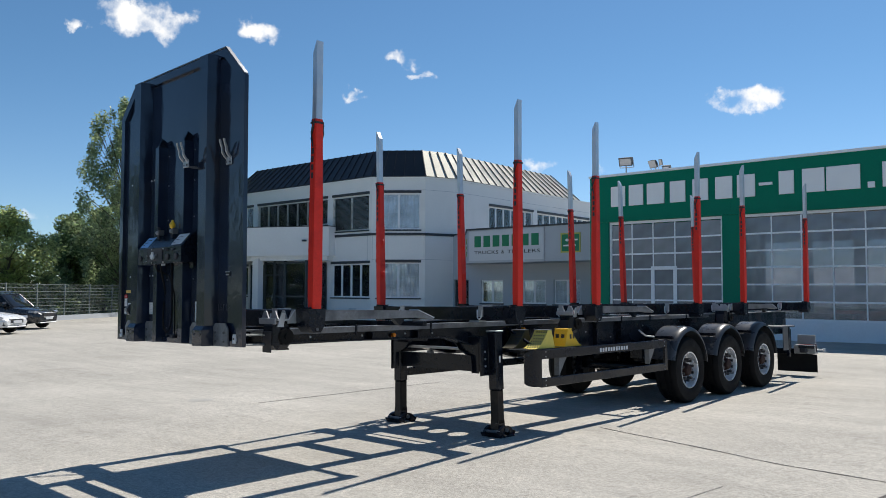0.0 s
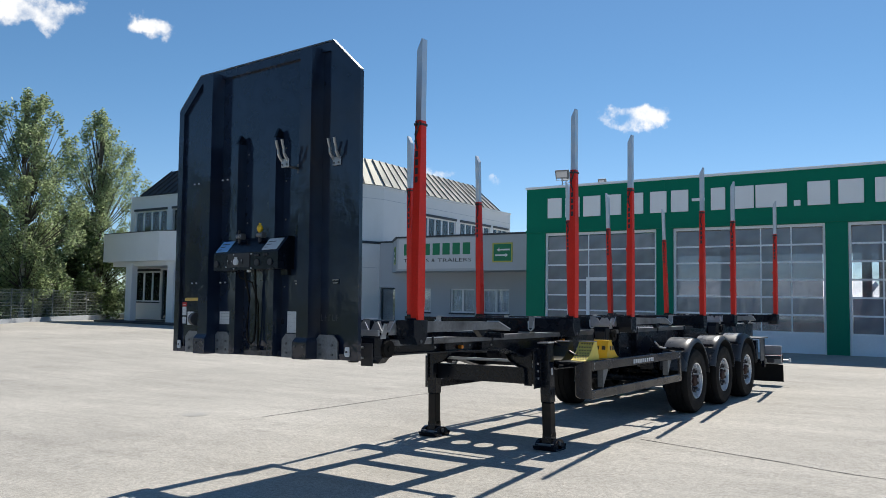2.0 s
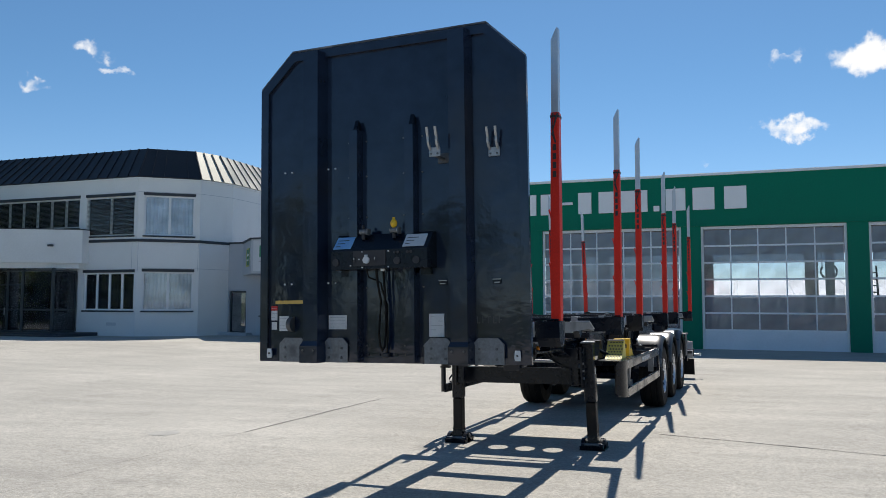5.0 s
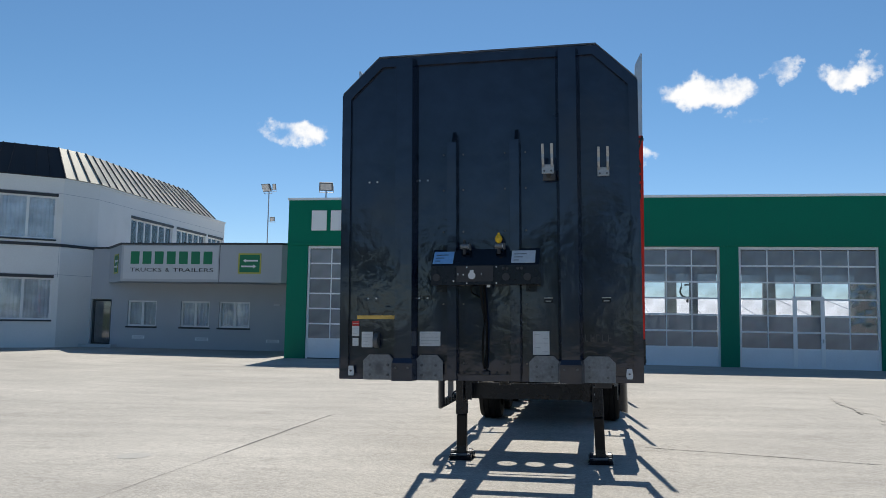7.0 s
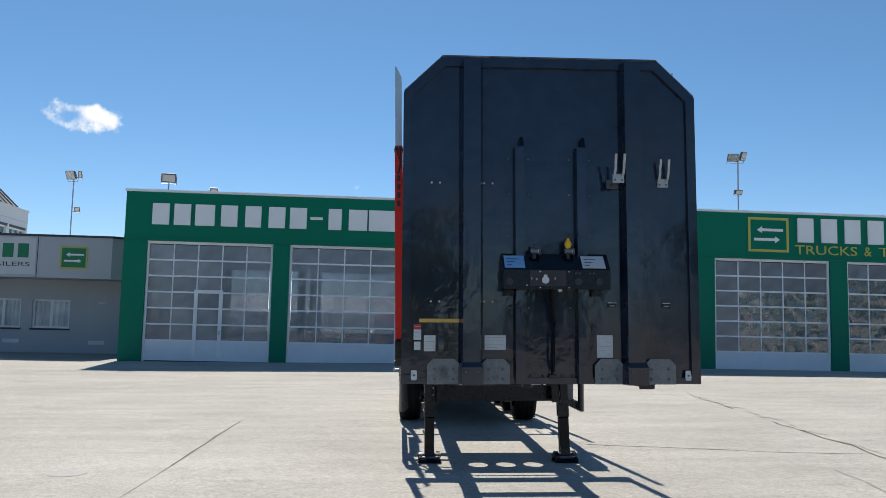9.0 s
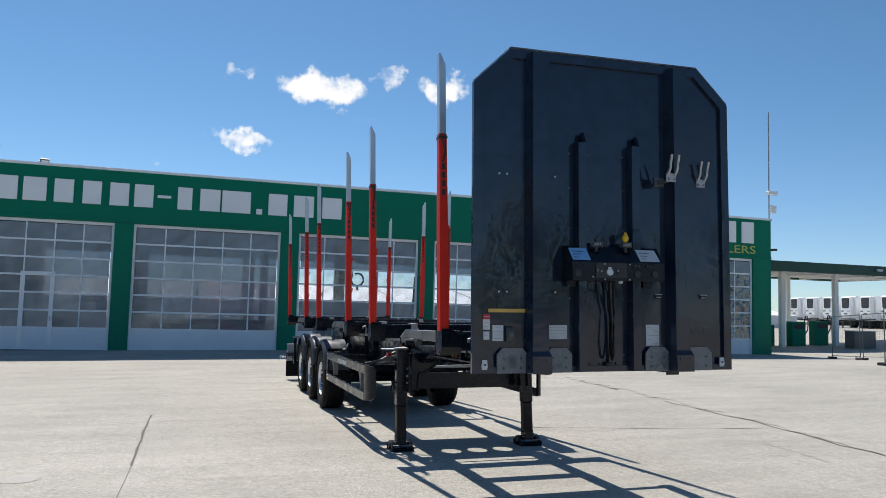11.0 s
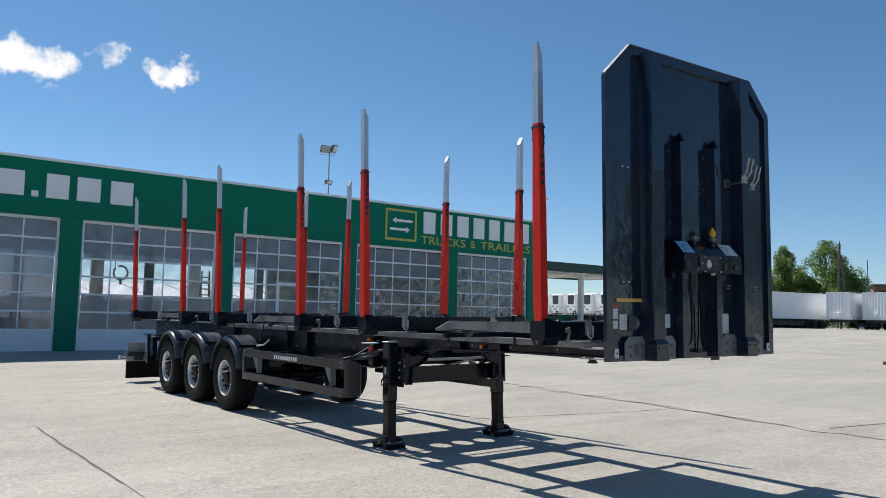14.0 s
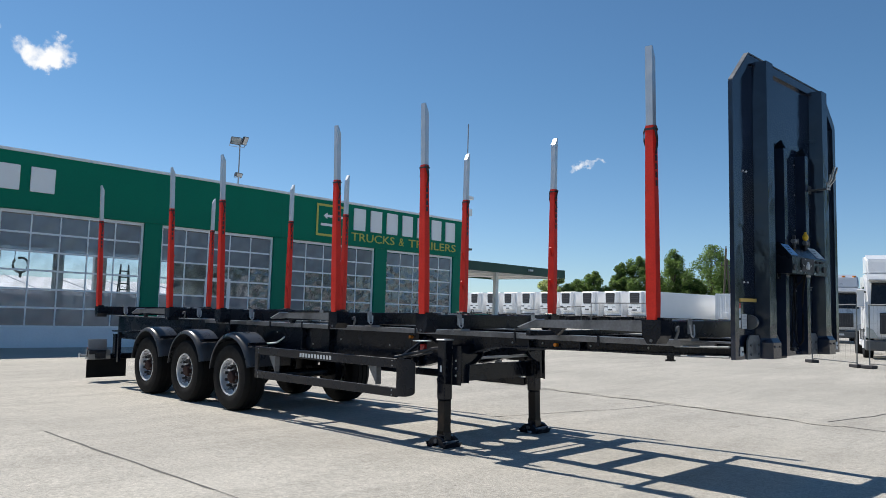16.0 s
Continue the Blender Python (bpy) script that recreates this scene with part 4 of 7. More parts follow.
for a, b in ((4.06, 5.54), (5.66, 7.14)):
    part("pane", boxes((a, b, 0.145, 0.155, 0.15, 3.5)), GLASS, ent).visible_shadow = False
part("door_handle", rods(((9.25, -1.78, 1.0), (9.25, -1.78, 1.45), 0.022)), GALV, ent)
for u in (4.1, 8.6):
    part("column", boxes((u - 0.33, u + 0.33, -2.75, -2.3, -0.2, 3.9), bevel=0.02), OFFICE, office).matrix_basis = E0
bal = [(1.1, 0.0), (1.1, -2.8), (8.1, -3.35), (11.6, -1.75), (13.75, -0.55), (13.75, 0.0)]
bm = bmesh.new()
prism(bm, bal, "z", 4.05, 6.0)
inner = [(-1.1, -0.004), (-1.1, -2.0), (0.3, -3.1), (8.5, -3.1), (12.0, -1.6), (12.0, -0.004)]
prism(bm, [(x * 0.93 + 0.7, y * 0.86) for x, y in bal], "z", 3.74, 4.048)
part("balcony", bm, OFFICE, office, "white angular balcony over the entrance").matrix_basis = E0
bm = bmesh.new()
prism(bm, [(x, y - 0.03) if y < 0 else (x, y) for x, y in bal], "z", 6.0, 6.06)
part("balcony_rail", bm, FASCIA, office).matrix_basis = E0
part("entrance_step", boxes((1.6, 14.6, -2.95, -0.004, -0.3, 0.02), (1.2, 15.0, -3.4, -2.954, -0.3, -0.03), bevel=0.02), FASCIA, office).matrix_basis = E0
part("wall_vent", boxes((15.2, 15.9, -0.012, -0.003, 0.42, 0.6)), LABEL_W, office).matrix_basis = E0
part("camera_unit", boxes((12.2, 12.5, -1.62, -1.42, 5.0, 5.12), bevel=0.02), FASCIA, office).matrix_basis = E0

# ---------------------------------------------------------------- link building
link = thing("link_building", "low grey flat-roofed building between office and hall", "building", kind="structure")
LY = 38.4
LX0, LX1 = -32.7, -18.8
lw = [(-30.35, -28.6), (-27.15, -25.45), (-24.9, -23.1)]
ops = [(a - LX0, b - LX0, 1.02, 2.45) for a, b in lw] + [(0.12, 1.35, -0.4, 2.5)]
W0 = pose(LX0, LY, 0)
part("wall", wall_mesh(LX1 - LX0, -0.4, 5.35, 0.3, ops), LINK, link).matrix_basis = W0
part("roof", boxes((LX0, LX1, LY + 0.31, LY + 12, 4.9, 5.2)), ROOFFLAT, link)
part("coping", boxes((LX0 + 0.002, LX1 - 0.02, LY - 0.06, LY + 0.36, 5.352, 5.45), bevel=0.01), FASCIA, link)
part("back_wall", boxes((LX0, LX1, LY + 3.0, LY + 3.2, -0.2, 4.89)), INTERIOR, link)
for o in ops[:3]:
    window(W0, *o, 2, WINFRAME, link, curtain=[(0.0, 0.49), (0.51, 1.0)])
dr = part("door", boxes((0.14, 0.24, 0.12, 0.2, -0.2, 2.48), (1.23, 1.33, 0.12, 0.2, -0.2, 2.48), (0.24, 1.23, 0.12, 0.2, 2.38, 2.48), (0.24, 1.23, 0.12, 0.2, -0.2, 0.05)), WINDARK, link, "dark framed glass side door")
dr.matrix_basis = W0
part("pane", boxes((0.24, 1.23, 0.15, 0.16, 0.05, 2.38)), GLASS, dr)
part("handle", rods(((1.15, 0.08, 0.9), (1.15, 0.08, 1.3), 0.018)), GALV, dr)
part("step", boxes((-0.2, 1.8, -0.6, -0.004, -0.3, -0.02), bevel=0.01), LINK, link).matrix_basis = W0
for a, z in ((-30.0, 0.4), (-26.2, 0.36), (-22.1, 0.33)):
    v = part("wall_vent", boxes((a, a + 0.75, LY - 0.02, LY - 0.003, z - 0.08, z + 0.1), bevel=0.004), WINFRAME, link)
    part("grille", boxes(*[(a + 0.05, a + 0.7, LY - 0.026, LY - 0.021, z - 0.06 + 0.05 * i, z - 0.04 + 0.05 * i) for i in range(3)]), LINK, v)
part("outlet_box", boxes((-21.7, -21.3, LY - 0.12, LY - 0.003, 2.25, 2.37), bevel=0.02), LABEL_W, link)
# sign band standing out over the windows
BY = 35.9
band = thing("sign_band", "grey boxed sign band over the link windows", "sign", group="company signs", kind="structure")
bpoly = [(-31.6, LY - 0.004), (-29.35, BY), (-20.4, BY), (-19.9, BY + 0.5), (-19.9, LY - 0.004)]
part("band", prisms((bpoly, "z", 3.42, 5.36)), LINK, band)
part("band_coping", prisms(([(-31.7, LY - 0.01), (-29.4, BY - 0.06), (-20.35, BY - 0.06), (-19.84, BY + 0.46), (-19.84, LY - 0.01)], "z", 5.362, 5.46)), FASCIA, band)
part("board", boxes((-29.2, -23.85, BY - 0.03, BY - 0.003, 3.55, 5.3)), SIGN_BOARD, band)
part("board_joint", boxes((-23.8, -23.77, BY - 0.012, BY - 0.003, 3.43, 5.35)), FASCIA, band)
for k in range(7):
    a = -28.85 + k * 0.685
    part("character_bar", boxes((a + 0.07, a + 0.56, BY - 0.05, BY - 0.031, 4.34, 5.0), bevel=0.004), SIGN_G, band)
for word, a, w in (("TRUCKS", -28.8, 1.80), ("&", -26.79, 0.21), ("TRAILERS", -26.37, 2.27)):
    text_part("lettering", word, INK, band, pose(a, BY - 0.032, 3.93), w, 0.2, 0.012)
arrow_logo(band, pose(-22.75, BY, 3.86), 1.25, 1.06, SIGN_Y, SIGN_G, LETTERS)
arrow_logo(band, pose(-31.6 + 0.95, LY - 1.06, 3.86) @ pose(0, 0, 0, 0, 0, math.degrees(math.atan2(BY - LY, 2.25))) @ pose(0.15, 0, 0), 1.1, 1.06, SIGN_Y, SIGN_G, LETTERS)

# ---------------------------------------------------------------- timber trailer
# local: x across, y to the rear, z up, the front face of the headboard at y = 0
trailer = thing("timber_trailer", "black three-axle timber semi-trailer with red stakes on landing legs", "trailer", pose(-6.380, 4.165, 0.003, -0.15, -1.0, -1.82))
STAKE_Y = [0.77, 3.85, 5.60, 8.73, 10.56, 13.83]
AXLE_Y = [8.39, 9.92, 11.46]

# headboard
hb = part("headboard", prisms(([(-1.20, 1.30), (1.20, 1.30), (1.20, 3.68), (0.90, 3.98), (-0.90, 3.98), (-1.20, 3.68)], "y", 0.03, 0.038)), NAVY, trailer, "tall dark blue steel headboard with cut corners")
outline = [(-1.24, 1.28), (1.24, 1.28), (1.24, 3.70), (0.917, 4.01), (-0.917, 4.01), (-1.24, 3.70)]
inner = [(-1.165, 1.33), (1.165, 1.33), (1.165, 3.668), (0.886, 3.935), (-0.886, 3.935), (-1.165, 3.668)]
bm = bmesh.new()
rings = [[bm.verts.new((x, y, z)) for x, z in pts] for pts, y in ((outline, 0.0), (inner, 0.0), (inner, 0.02), (inner, 0.04), (outline, 0.04))]
for a, b in ((0, 1), (1, 2), (2, 3), (3, 4), (4, 0)):
    for i in range(6):
        j = (i + 1) % 6
        bm.faces.new((rings[a][i], rings[a][j], rings[b][j], rings[b][i]))
part("rim", bm, NAVY, hb, "bright worn folded rim")
for x0, x1 in ((-0.742, -0.60), (0.612, 0.752)):
    part("rib", prisms(([(x0 - 0.03, 0.029), (x0, -0.09), (x1, -0.09), (x1 + 0.03, 0.029)], "z", 1.29, 3.975)), NAVY, hb)
    bm = bmesh.new()
    low = [(x0 - 0.04, 0.028), (x0 - 0.014, -0.122), (x1 + 0.014, -0.122), (x1 + 0.04, 0.028)]
    top = [(x0 - 0.031, 0.028), (x0 - 0.002, -0.094), (x1 + 0.002, -0.094), (x1 + 0.031, 0.028)]
    rows = [[bm.verts.new((a, b, z)) for a, b in pts] for pts, z in ((low, 1.278), (low, 1.42), (top, 1.46))]
    for ra, rb in zip(rows, rows[1:]):
        for q in range(4):
            bm.faces.new((ra[q], ra[(q + 1) % 4], rb[(q + 1) % 4], rb[q]))
    bm.faces.new(rows[0][::-1])
    bm.faces.new(rows[2])
    ft = part("rib_foot", bm, NAVY, hb)
    for x in (x0 + 0.02, x1 - 0.02):
        part("bolt", rods(((x, -0.130, 1.385), (x, -0.1221, 1.385), 0.010), n=6), GREYBODY, ft)
for x0, x1 in ((-0.32, -0.222), (0.195, 0.296)):
    p = part("post", prisms(([(x0, 0.029), (x0 + 0.012, -0.06), (x1 - 0.012, -0.06), (x1, 0.029)], "z", 1.285, 3.24)), NAVY, hb)
    part("post_hook", prisms(([(-0.062, 3.241), (-0.02, 3.33), (0.028, 3.30), (0.028, 3.241)], "x", x1 - 0.045, x1 - 0.015)), BLACK, hb)
    for z in (1.42, 1.9, 2.5, 2.85, 3.15):
        for x in (x0 - 0.035, x1 + 0.035):
            part("rivet", rods(((x, 0.024, z), (x, 0.031, z), 0.008), n=8), GREYBODY, hb)
bm = bmesh.new()
prism(bm, [(-1.235, 3.72), (-0.912, 4.03), (0.912, 4.03), (1.235, 3.72), (1.235, 3.708), (0.913, 4.018), (-0.913, 4.018), (-1.235, 3.708)], "y", 0.0, 0.04)
part("top_edge", bm, EDGE, hb, "bare worn metal edge along the top")
for x0, x1, c in ((-1.029, -0.757, 0), (-0.591, -0.353, 1), (0.35, 0.593, 0), (0.762, 1.025, 1)):
    z0, z1 = 1.278, 1.485
    k = 0.05
    pl = part("foot_plate", prisms(([(x0, z0), (x1, z0), (x1, z1 - k), (x1 - k, z1), (x0 + k, z1), (x0, z1 - k)], "y", -0.012, 0.002)), WORN, hb, "scuffed bare steel plate")
    for x in (x0 + 0.06, x1 - 0.06):
        for z in (1.32, 1.40):
            part("bolt", rods(((x, -0.022, z), (x, -0.0121, z), 0.011), n=6), GREYBODY, pl)
for x in (-1.135, 1.13):
    part("oval_bolt", rods(((x, -0.02, 1.35), (x, -0.0121, 1.35), 0.008), n=8), INK, hb)
    part("oval_eye", prisms(([(x - 0.02, 1.31), (x + 0.02, 1.31), (x + 0.026, 1.335), (x + 0.02, 1.39), (x - 0.02, 1.39), (x - 0.026, 1.335)], "y", -0.012, -0.001)), LABEL_W, hb)
part("yellow_strip", boxes((-1.094, -0.768, 0.018, 0.029, 1.778, 1.808)), TAPE, hb, "yellow reflective strip")


def label_plate(x0, x1, z0, z1, mat, lines, y=0.024):
    lb = part("label_plate", boxes((x0, x1, y, 0.0295, z0, z1)), mat, hb)
    n = len(lines)
    for k, (a, b) in enumerate(lines):
        z = z1 - (k + 0.7) * (z1 - z0) / (n + 0.4)
        w = x1 - x0
        part("print_bar", boxes((x0 + a * w, x0 + b * w, y - 0.002, y - 0.0005, z - 0.0016, z + 0.0012)), POLE if mat is not LABEL_R else LABEL_W, lb)


label_plate(-1.055, -0.96, 1.542, 1.672, LABEL_W, [(0.1, 0.8), (0.1, 0.9), (0.1, 0.6), (0.1, 0.85)])
label_plate(-0.556, -0.381, 1.556, 1.675, LABEL_W, [(0.08, 0.9), (0.08, 0.92), (0.08, 0.92), (0.08, 0.6)])
label_plate(0.379, 0.511, 1.492, 1.68, LABEL_W, [(0.1, 0.4), (0.6, 0.9), (0.1, 0.9), (0.1, 0.45), (0.55, 0.9)])
label_plate(-1.14, -1.078, 1.635, 1.72, LABEL_W, [(0.1, 0.9), (0.1, 0.7)])
label_plate(-1.14, -1.078, 1.722, 1.762, LABEL_R, [(0.1, 0.9)])
label_plate(-1.135, -1.083, 1.553, 1.62, LABEL_W, [(0.2, 0.8)])
part("lock_disc", prisms(([(0.028 - 0.085 * math.sin(math.pi * k / 12), 1.60 + 0.066 * math.cos(math.pi * k / 12)) for k in range(13)], "x", -0.937, -0.897)), GREYBODY, hb, "grey half-round lock plate")
for x, z in ((0.507, 1.93), (0.965, 1.93)):
    sp = part("slot_plate", boxes((x - 0.035, x + 0.035, 0.02, 0.029, z - 0.02, z + 0.02), bevel=0.003), BLACK, hb)
    part("slot_lip", boxes((x - 0.035, x + 0.035, 0.012, 0.0195, z + 0.013, z + 0.02), (x - 0.022, x + 0.022, 0.012, 0.0195, z - 0.012, z - 0.005)), GALV, sp, "bright slot edge")
for x in (-1.0, -0.93, -0.56, -0.49):
    for z in (2.94, 1.95):
        part("rivet", rods(((x, 0.02, z), (x, 0.031, z), 0.008), n=8), LABEL_W, hb)
# chalked mark: plain strokes
for k in range(5):
    part("chalk_bar", boxes((0.79 + 0.045 * k, 0.797 + 0.045 * k, 0.0285, 0.0295, 1.60, 1.655)), FASCIA, hb)
    part("chalk_bar", boxes((0.798 + 0.045 * k, 0.815 + 0.045 * k, 0.0285, 0.0295, 1.60 + 0.024 * (k % 3), 1.607 + 0.024 * (k % 3))), FASCIA, hb)

# hose brackets: two flat upright prongs on a plate; one stands on an arm
for cx, out in ((0.525, 0.19), (0.958, 0.0)):
    br = part("hose_bracket", boxes((-0.048, 0.048, 0.016, 0.028, 0.0, 0.075), bevel=0.004), GALV, hb, "steel two-pronged hose bracket")
    br.matrix_basis = pose(cx, -out, 2.925)
    for q in (-1, 1):
        side = [(0.016, 0.05), (-0.012, 0.075), (-0.034, 0.11), (-0.036, 0.15), (-0.05, 0.185), (-0.06, 0.225), (-0.048, 0.228), (-0.036, 0.188), (-0.022, 0.155), (-0.02, 0.118), (0.004, 0.086), (0.016, 0.075)]
        part("prong", prisms((side, "x", q * 0.026, q * 0.045)), GALV, br)
        part("bolt", rods(((q * 0.028, 0.007, 0.022), (q * 0.028, 0.0159, 0.022), 0.008), n=6), GREYBODY, br)
    if out:
        part("bracket_arm", boxes((-0.016, 0.016, 0.0285, out + 0.016, 0.004, 0.02), (-0.05, 0.05, out + 0.0165, out + 0.028, -0.02, 0.06)), GREYBODY, br, "grey stand-off arm")

# connector box with sloped top
cb = part("connector_box", prisms(([(0.029, 2.05), (-0.165, 2.05), (-0.165, 2.205), (-0.04, 2.345), (0.029, 2.345)], "x", -0.42, 0.45)), BLACK, hb, "black connector box with sloped plaques")
slope = math.degrees(math.atan2(0.14, 0.125))
for x0, x1, mat in ((-0.41, -0.245, LABEL_B), (0.226, 0.415, LABEL_W)):
    pq = part("plaque", boxes((x0, x1, 0.02, 0.16, 0.001, 0.004)), mat, cb)
    pq.matrix_basis = pose(0, -0.165, 2.205, slope, 0, 0)
    for k in range(3):
        part("print_bar", boxes((x0 + 0.02, x0 + 0.06 + 0.03 * k, 0.045 + 0.035 * k, 0.053 + 0.035 * k, 0.005, 0.006)), INK if mat is LABEL_B else GREYBODY, pq)
part("cover_panel", boxes((-0.21, 0.085, -0.173, -0.1655, 2.075, 2.20)), INK, cb, "dark screwed-on cover")
bm = rods(((-0.085, -0.192, 2.122), (-0.085, -0.174, 2.122), 0.029), n=18)
box(bm, -0.10, -0.07, -0.19, -0.1745, 2.148, 2.166, bevel=0.004)
part("white_socket", bm, LABEL_W, cb, "white round socket cover")
for x, z in ((-0.127, 2.19), (0.11, 2.19), (-0.127, 2.062), (0.11, 2.062), (-0.235, 2.08), (-0.155, 2.13)):
    part("screw", rods(((x, -0.176, z), (x, -0.1655, z), 0.006), n=6), LABEL_W, cb)
for x, z, r in ((-0.375, 2.11, 0.03), (0.186, 2.11, 0.03), (0.355, 2.11, 0.03), (0.165, 2.178, 0.011), (0.195, 2.178, 0.011), (0.28, 2.178, 0.011), (0.31, 2.178, 0.011)):
    part("socket", rods(((x, -0.176, z), (x, -0.1655, z), r), n=14), INK, cb)
for x in (-0.197, -0.008):
    part("latch", boxes((x - 0.007, x + 0.007, -0.181, -0.1735, 2.10, 2.145)), INK, cb)
    part("latch_pin", boxes((x - 0.004, x + 0.004, -0.185, -0.1815, 2.125, 2.143)), GALV, cb)
part("mount_ear", boxes((-0.405, -0.32, -0.02, 0.028, 2.0, 2.049)), BLACK, cb)
part("mount_ear", boxes((0.33, 0.415, -0.02, 0.028, 2.0, 2.049)), BLACK, cb)
part("catch", boxes((0.03, 0.055, -0.15, -0.12, 2.03, 2.049)), LABEL_W, cb)
for x, cap in ((-0.16, INK), (0.12, YELLOW)):
    ac = part("air_coupling", rods(((x - 0.03, -0.085, 2.365), (x + 0.022, -0.085, 2.365), 0.021), ((x + 0.0225, -0.085, 2.365), (x + 0.028, -0.085, 2.365), 0.025), n=14), WORN, cb, "dull steel air coupling head")
    part("coupling_seal", rods(((x + 0.0285, -0.085, 2.365), (x + 0.036, -0.085, 2.365), 0.018), n=12), LABEL_W, ac)
    part("coupling_bracket", boxes((x + 0.037, x + 0.052, -0.11, -0.05, 2.335, 2.39), bevel=0.005), GREYBODY, ac)
    part("coupling_neck", rods(((x, -0.085, 2.30), (x, -0.085, 2.343), 0.015), n=10), INK, ac)
    if cap is YELLOW:
        bm = bmesh.new()
        lathe(bm, [(2.386, 0.010), (2.40, 0.024), (2.425, 0.030), (2.445, 0.022), (2.456, 0.012), (2.47, 0.012), (2.474, 0.0001)], 14)
        part("coupling_cap", bm, cap, ac, "yellow cap", smooth=True).matrix_basis = pose(x, -0.085, 0, 0, -90, 0)
    else:
        part("coupling_lever", boxes((x - 0.01, x + 0.008, -0.10, -0.07, 2.3865, 2.42), bevel=0.004), cap, ac, "black lever")
bm = bmesh.new()
tube(bm, [(-0.02, -0.13, 2.06), (-0.02, -0.12, 1.98), (-0.012, -0.10, 1.88), (0.004, -0.09, 1.78), (-0.006, -0.095, 1.66), (-0.012, -0.10, 1.52), (-0.006, -0.09, 1.42), (-0.002, -0.06, 1.385), (0.004, -0.03, 1.42), (0.01, -0.02, 1.52), (0.012, -0.02, 1.7), (0.0, -0.02, 1.9), (-0.01, -0.02, 2.06)], 0.010)
tube(bm, [(-0.07, -0.15, 2.06), (-0.10, -0.14, 2.03), (-0.095, -0.12, 1.985), (-0.06, -0.08, 1.965), (-0.025, -0.04, 1.94), (-0.02, -0.02, 1.88), (0.012, 0.005, 1.75), (0.012, 0.01, 1.5), (0.0, 0.02, 1.33)], 0.007)
part("cable", bm, RUBBER, cb, smooth=True)
part("cable_gland", boxes((-0.03, 0.03, -0.02, 0.028, 1.325, 1.36), bevel=0.006), INK, hb)
for x in (-0.18, -0.075, 0.085, 0.17):
    part("drain_hole", rods(((x, 0.022, 1.345), (x, 0.0295, 1.345), 0.012), n=10), INK, hb)

# main beams: shallow gooseneck, deep rear
for s in (-1, 1):
    x = 0.6 * s
    bm = bmesh.new()
    web = [(0.13, 1.285), (3.2, 1.24), (4.5, 0.93), (14.35, 0.93), (14.35, 1.39), (0.13, 1.39)]
    prism(bm, web, "x", x - 0.009, x + 0.009)
    prism(bm, [(0.13, 1.272), (3.2, 1.225), (4.5, 0.915), (14.35, 0.915), (14.35, 0.9301), (4.5, 0.9301), (3.2, 1.2401), (0.13, 1.2851)], "x", x - 0.085, x + 0.085)
    mb = part("main_beam", bm, BLACK, trailer, "long black welded chassis beam")
    part("grey_strip", boxes((x + s * 0.062, x + s * 0.088, 0.45, 10.3, 1.345, 1.389)), PLATE, mb, "bare grey strip on the beam")
    # sunlit line along the beam top, put into a paler flange colour
    part("top_flange", boxes((x - 0.085, x + 0.085, 0.13, 14.35, 1.3905, 1.405)), PLATE, mb, "top flange in a paler grey for its sunlit line")
    for y in (2.0, 2.7, 4.55, 6.5, 7.2, 9.4):
        part("stiffener", boxes((x + s * 0.0095, x + s * 0.082, y - 0.006, y + 0.006, (1.2402 if y < 3.3 else 0.9302), 1.3345)), BLACK, mb)
    for y in (1.75, 2.9, 4.6, 6.5, 7.2, 8.1, 9.4):
        part("packer_post", boxes((x + s * 0.0885, x + s * 0.10, y - 0.012, y + 0.012, 1.31, 1.425)), BLACK, mb)
    for y, z in ((1.2, 1.31), (1.9, 1.30), (2.55, 1.30), (3.0, 1.29), (5.2, 1.16), (6.3, 1.2), (7.0, 1.1), (8.0, 1.25)):
        part("bolt", rods(((x + s * 0.0095, y, z), (x + s * 0.018, y, z), 0.012), n=8), GALV, mb)
    for y in (2.35, 4.75):
        part("side_lamp", rods(((x + s * 0.0095, y, 1.29), (x + s * 0.055, y, 1.29), 0.022), n=12), AMBER, mb)
part("coupling_plate", boxes((-0.59, 0.59, 0.7, 2.1, 1.242, 1.258)), BLACK, trailer)
part("king_pin", rods(((0, 1.3, 1.165), (0, 1.3, 1.2415), 0.04), ((0, 1.3, 1.15), (0, 1.3, 1.166), 0.055), n=16), BLACK, trailer)
for y, z0 in ((0.3, 1.26), (2.9, 1.2), (7.1, 1.0), (8.8, 1.02), (10.4, 1.02), (12.1, 1.0), (13.6, 1.0), (14.3, 0.95)):
    part("crossmember", boxes((-0.59, 0.59, y - 0.05, y + 0.05, z0, 1.36)), BLACK, trailer)
for s in (-1, 1):
    for z in (1.27, 1.36):
        part("brace", rods(((s * 0.62, 0.9, z - 0.02), (s * 1.1, 0.12, z + 0.02), 0.010), n=8), GALV, trailer)
part("outrigger", boxes((-1.22, 1.22, 2.24, 2.30, 1.405, 1.455)), BLACK, trailer)
part("neck_plate", boxes((-0.585, 0.585, 4.63, 5.06, 0.933, 0.945)), BLACK, trailer, "black plate under the neck")
bm = boxes((-0.585, 0.585, 4.43, 4.445, 0.93, 1.0), (-0.585, 0.585, 4.43, 4.445, 1.25, 1.38))
for a, b in ((-0.585, -0.475), (-0.225, -0.125), (0.125, 0.225), (0.475, 0.585)):
    box(bm, a, b, 4.43, 4.445, 1.0, 1.25)
for v in bm.verts:
    v.co.y += (1.38 - v.co.z) * 0.5 - 0.05
part("holed_plate", bm, BLACK, trailer, "black cross plate with round holes")
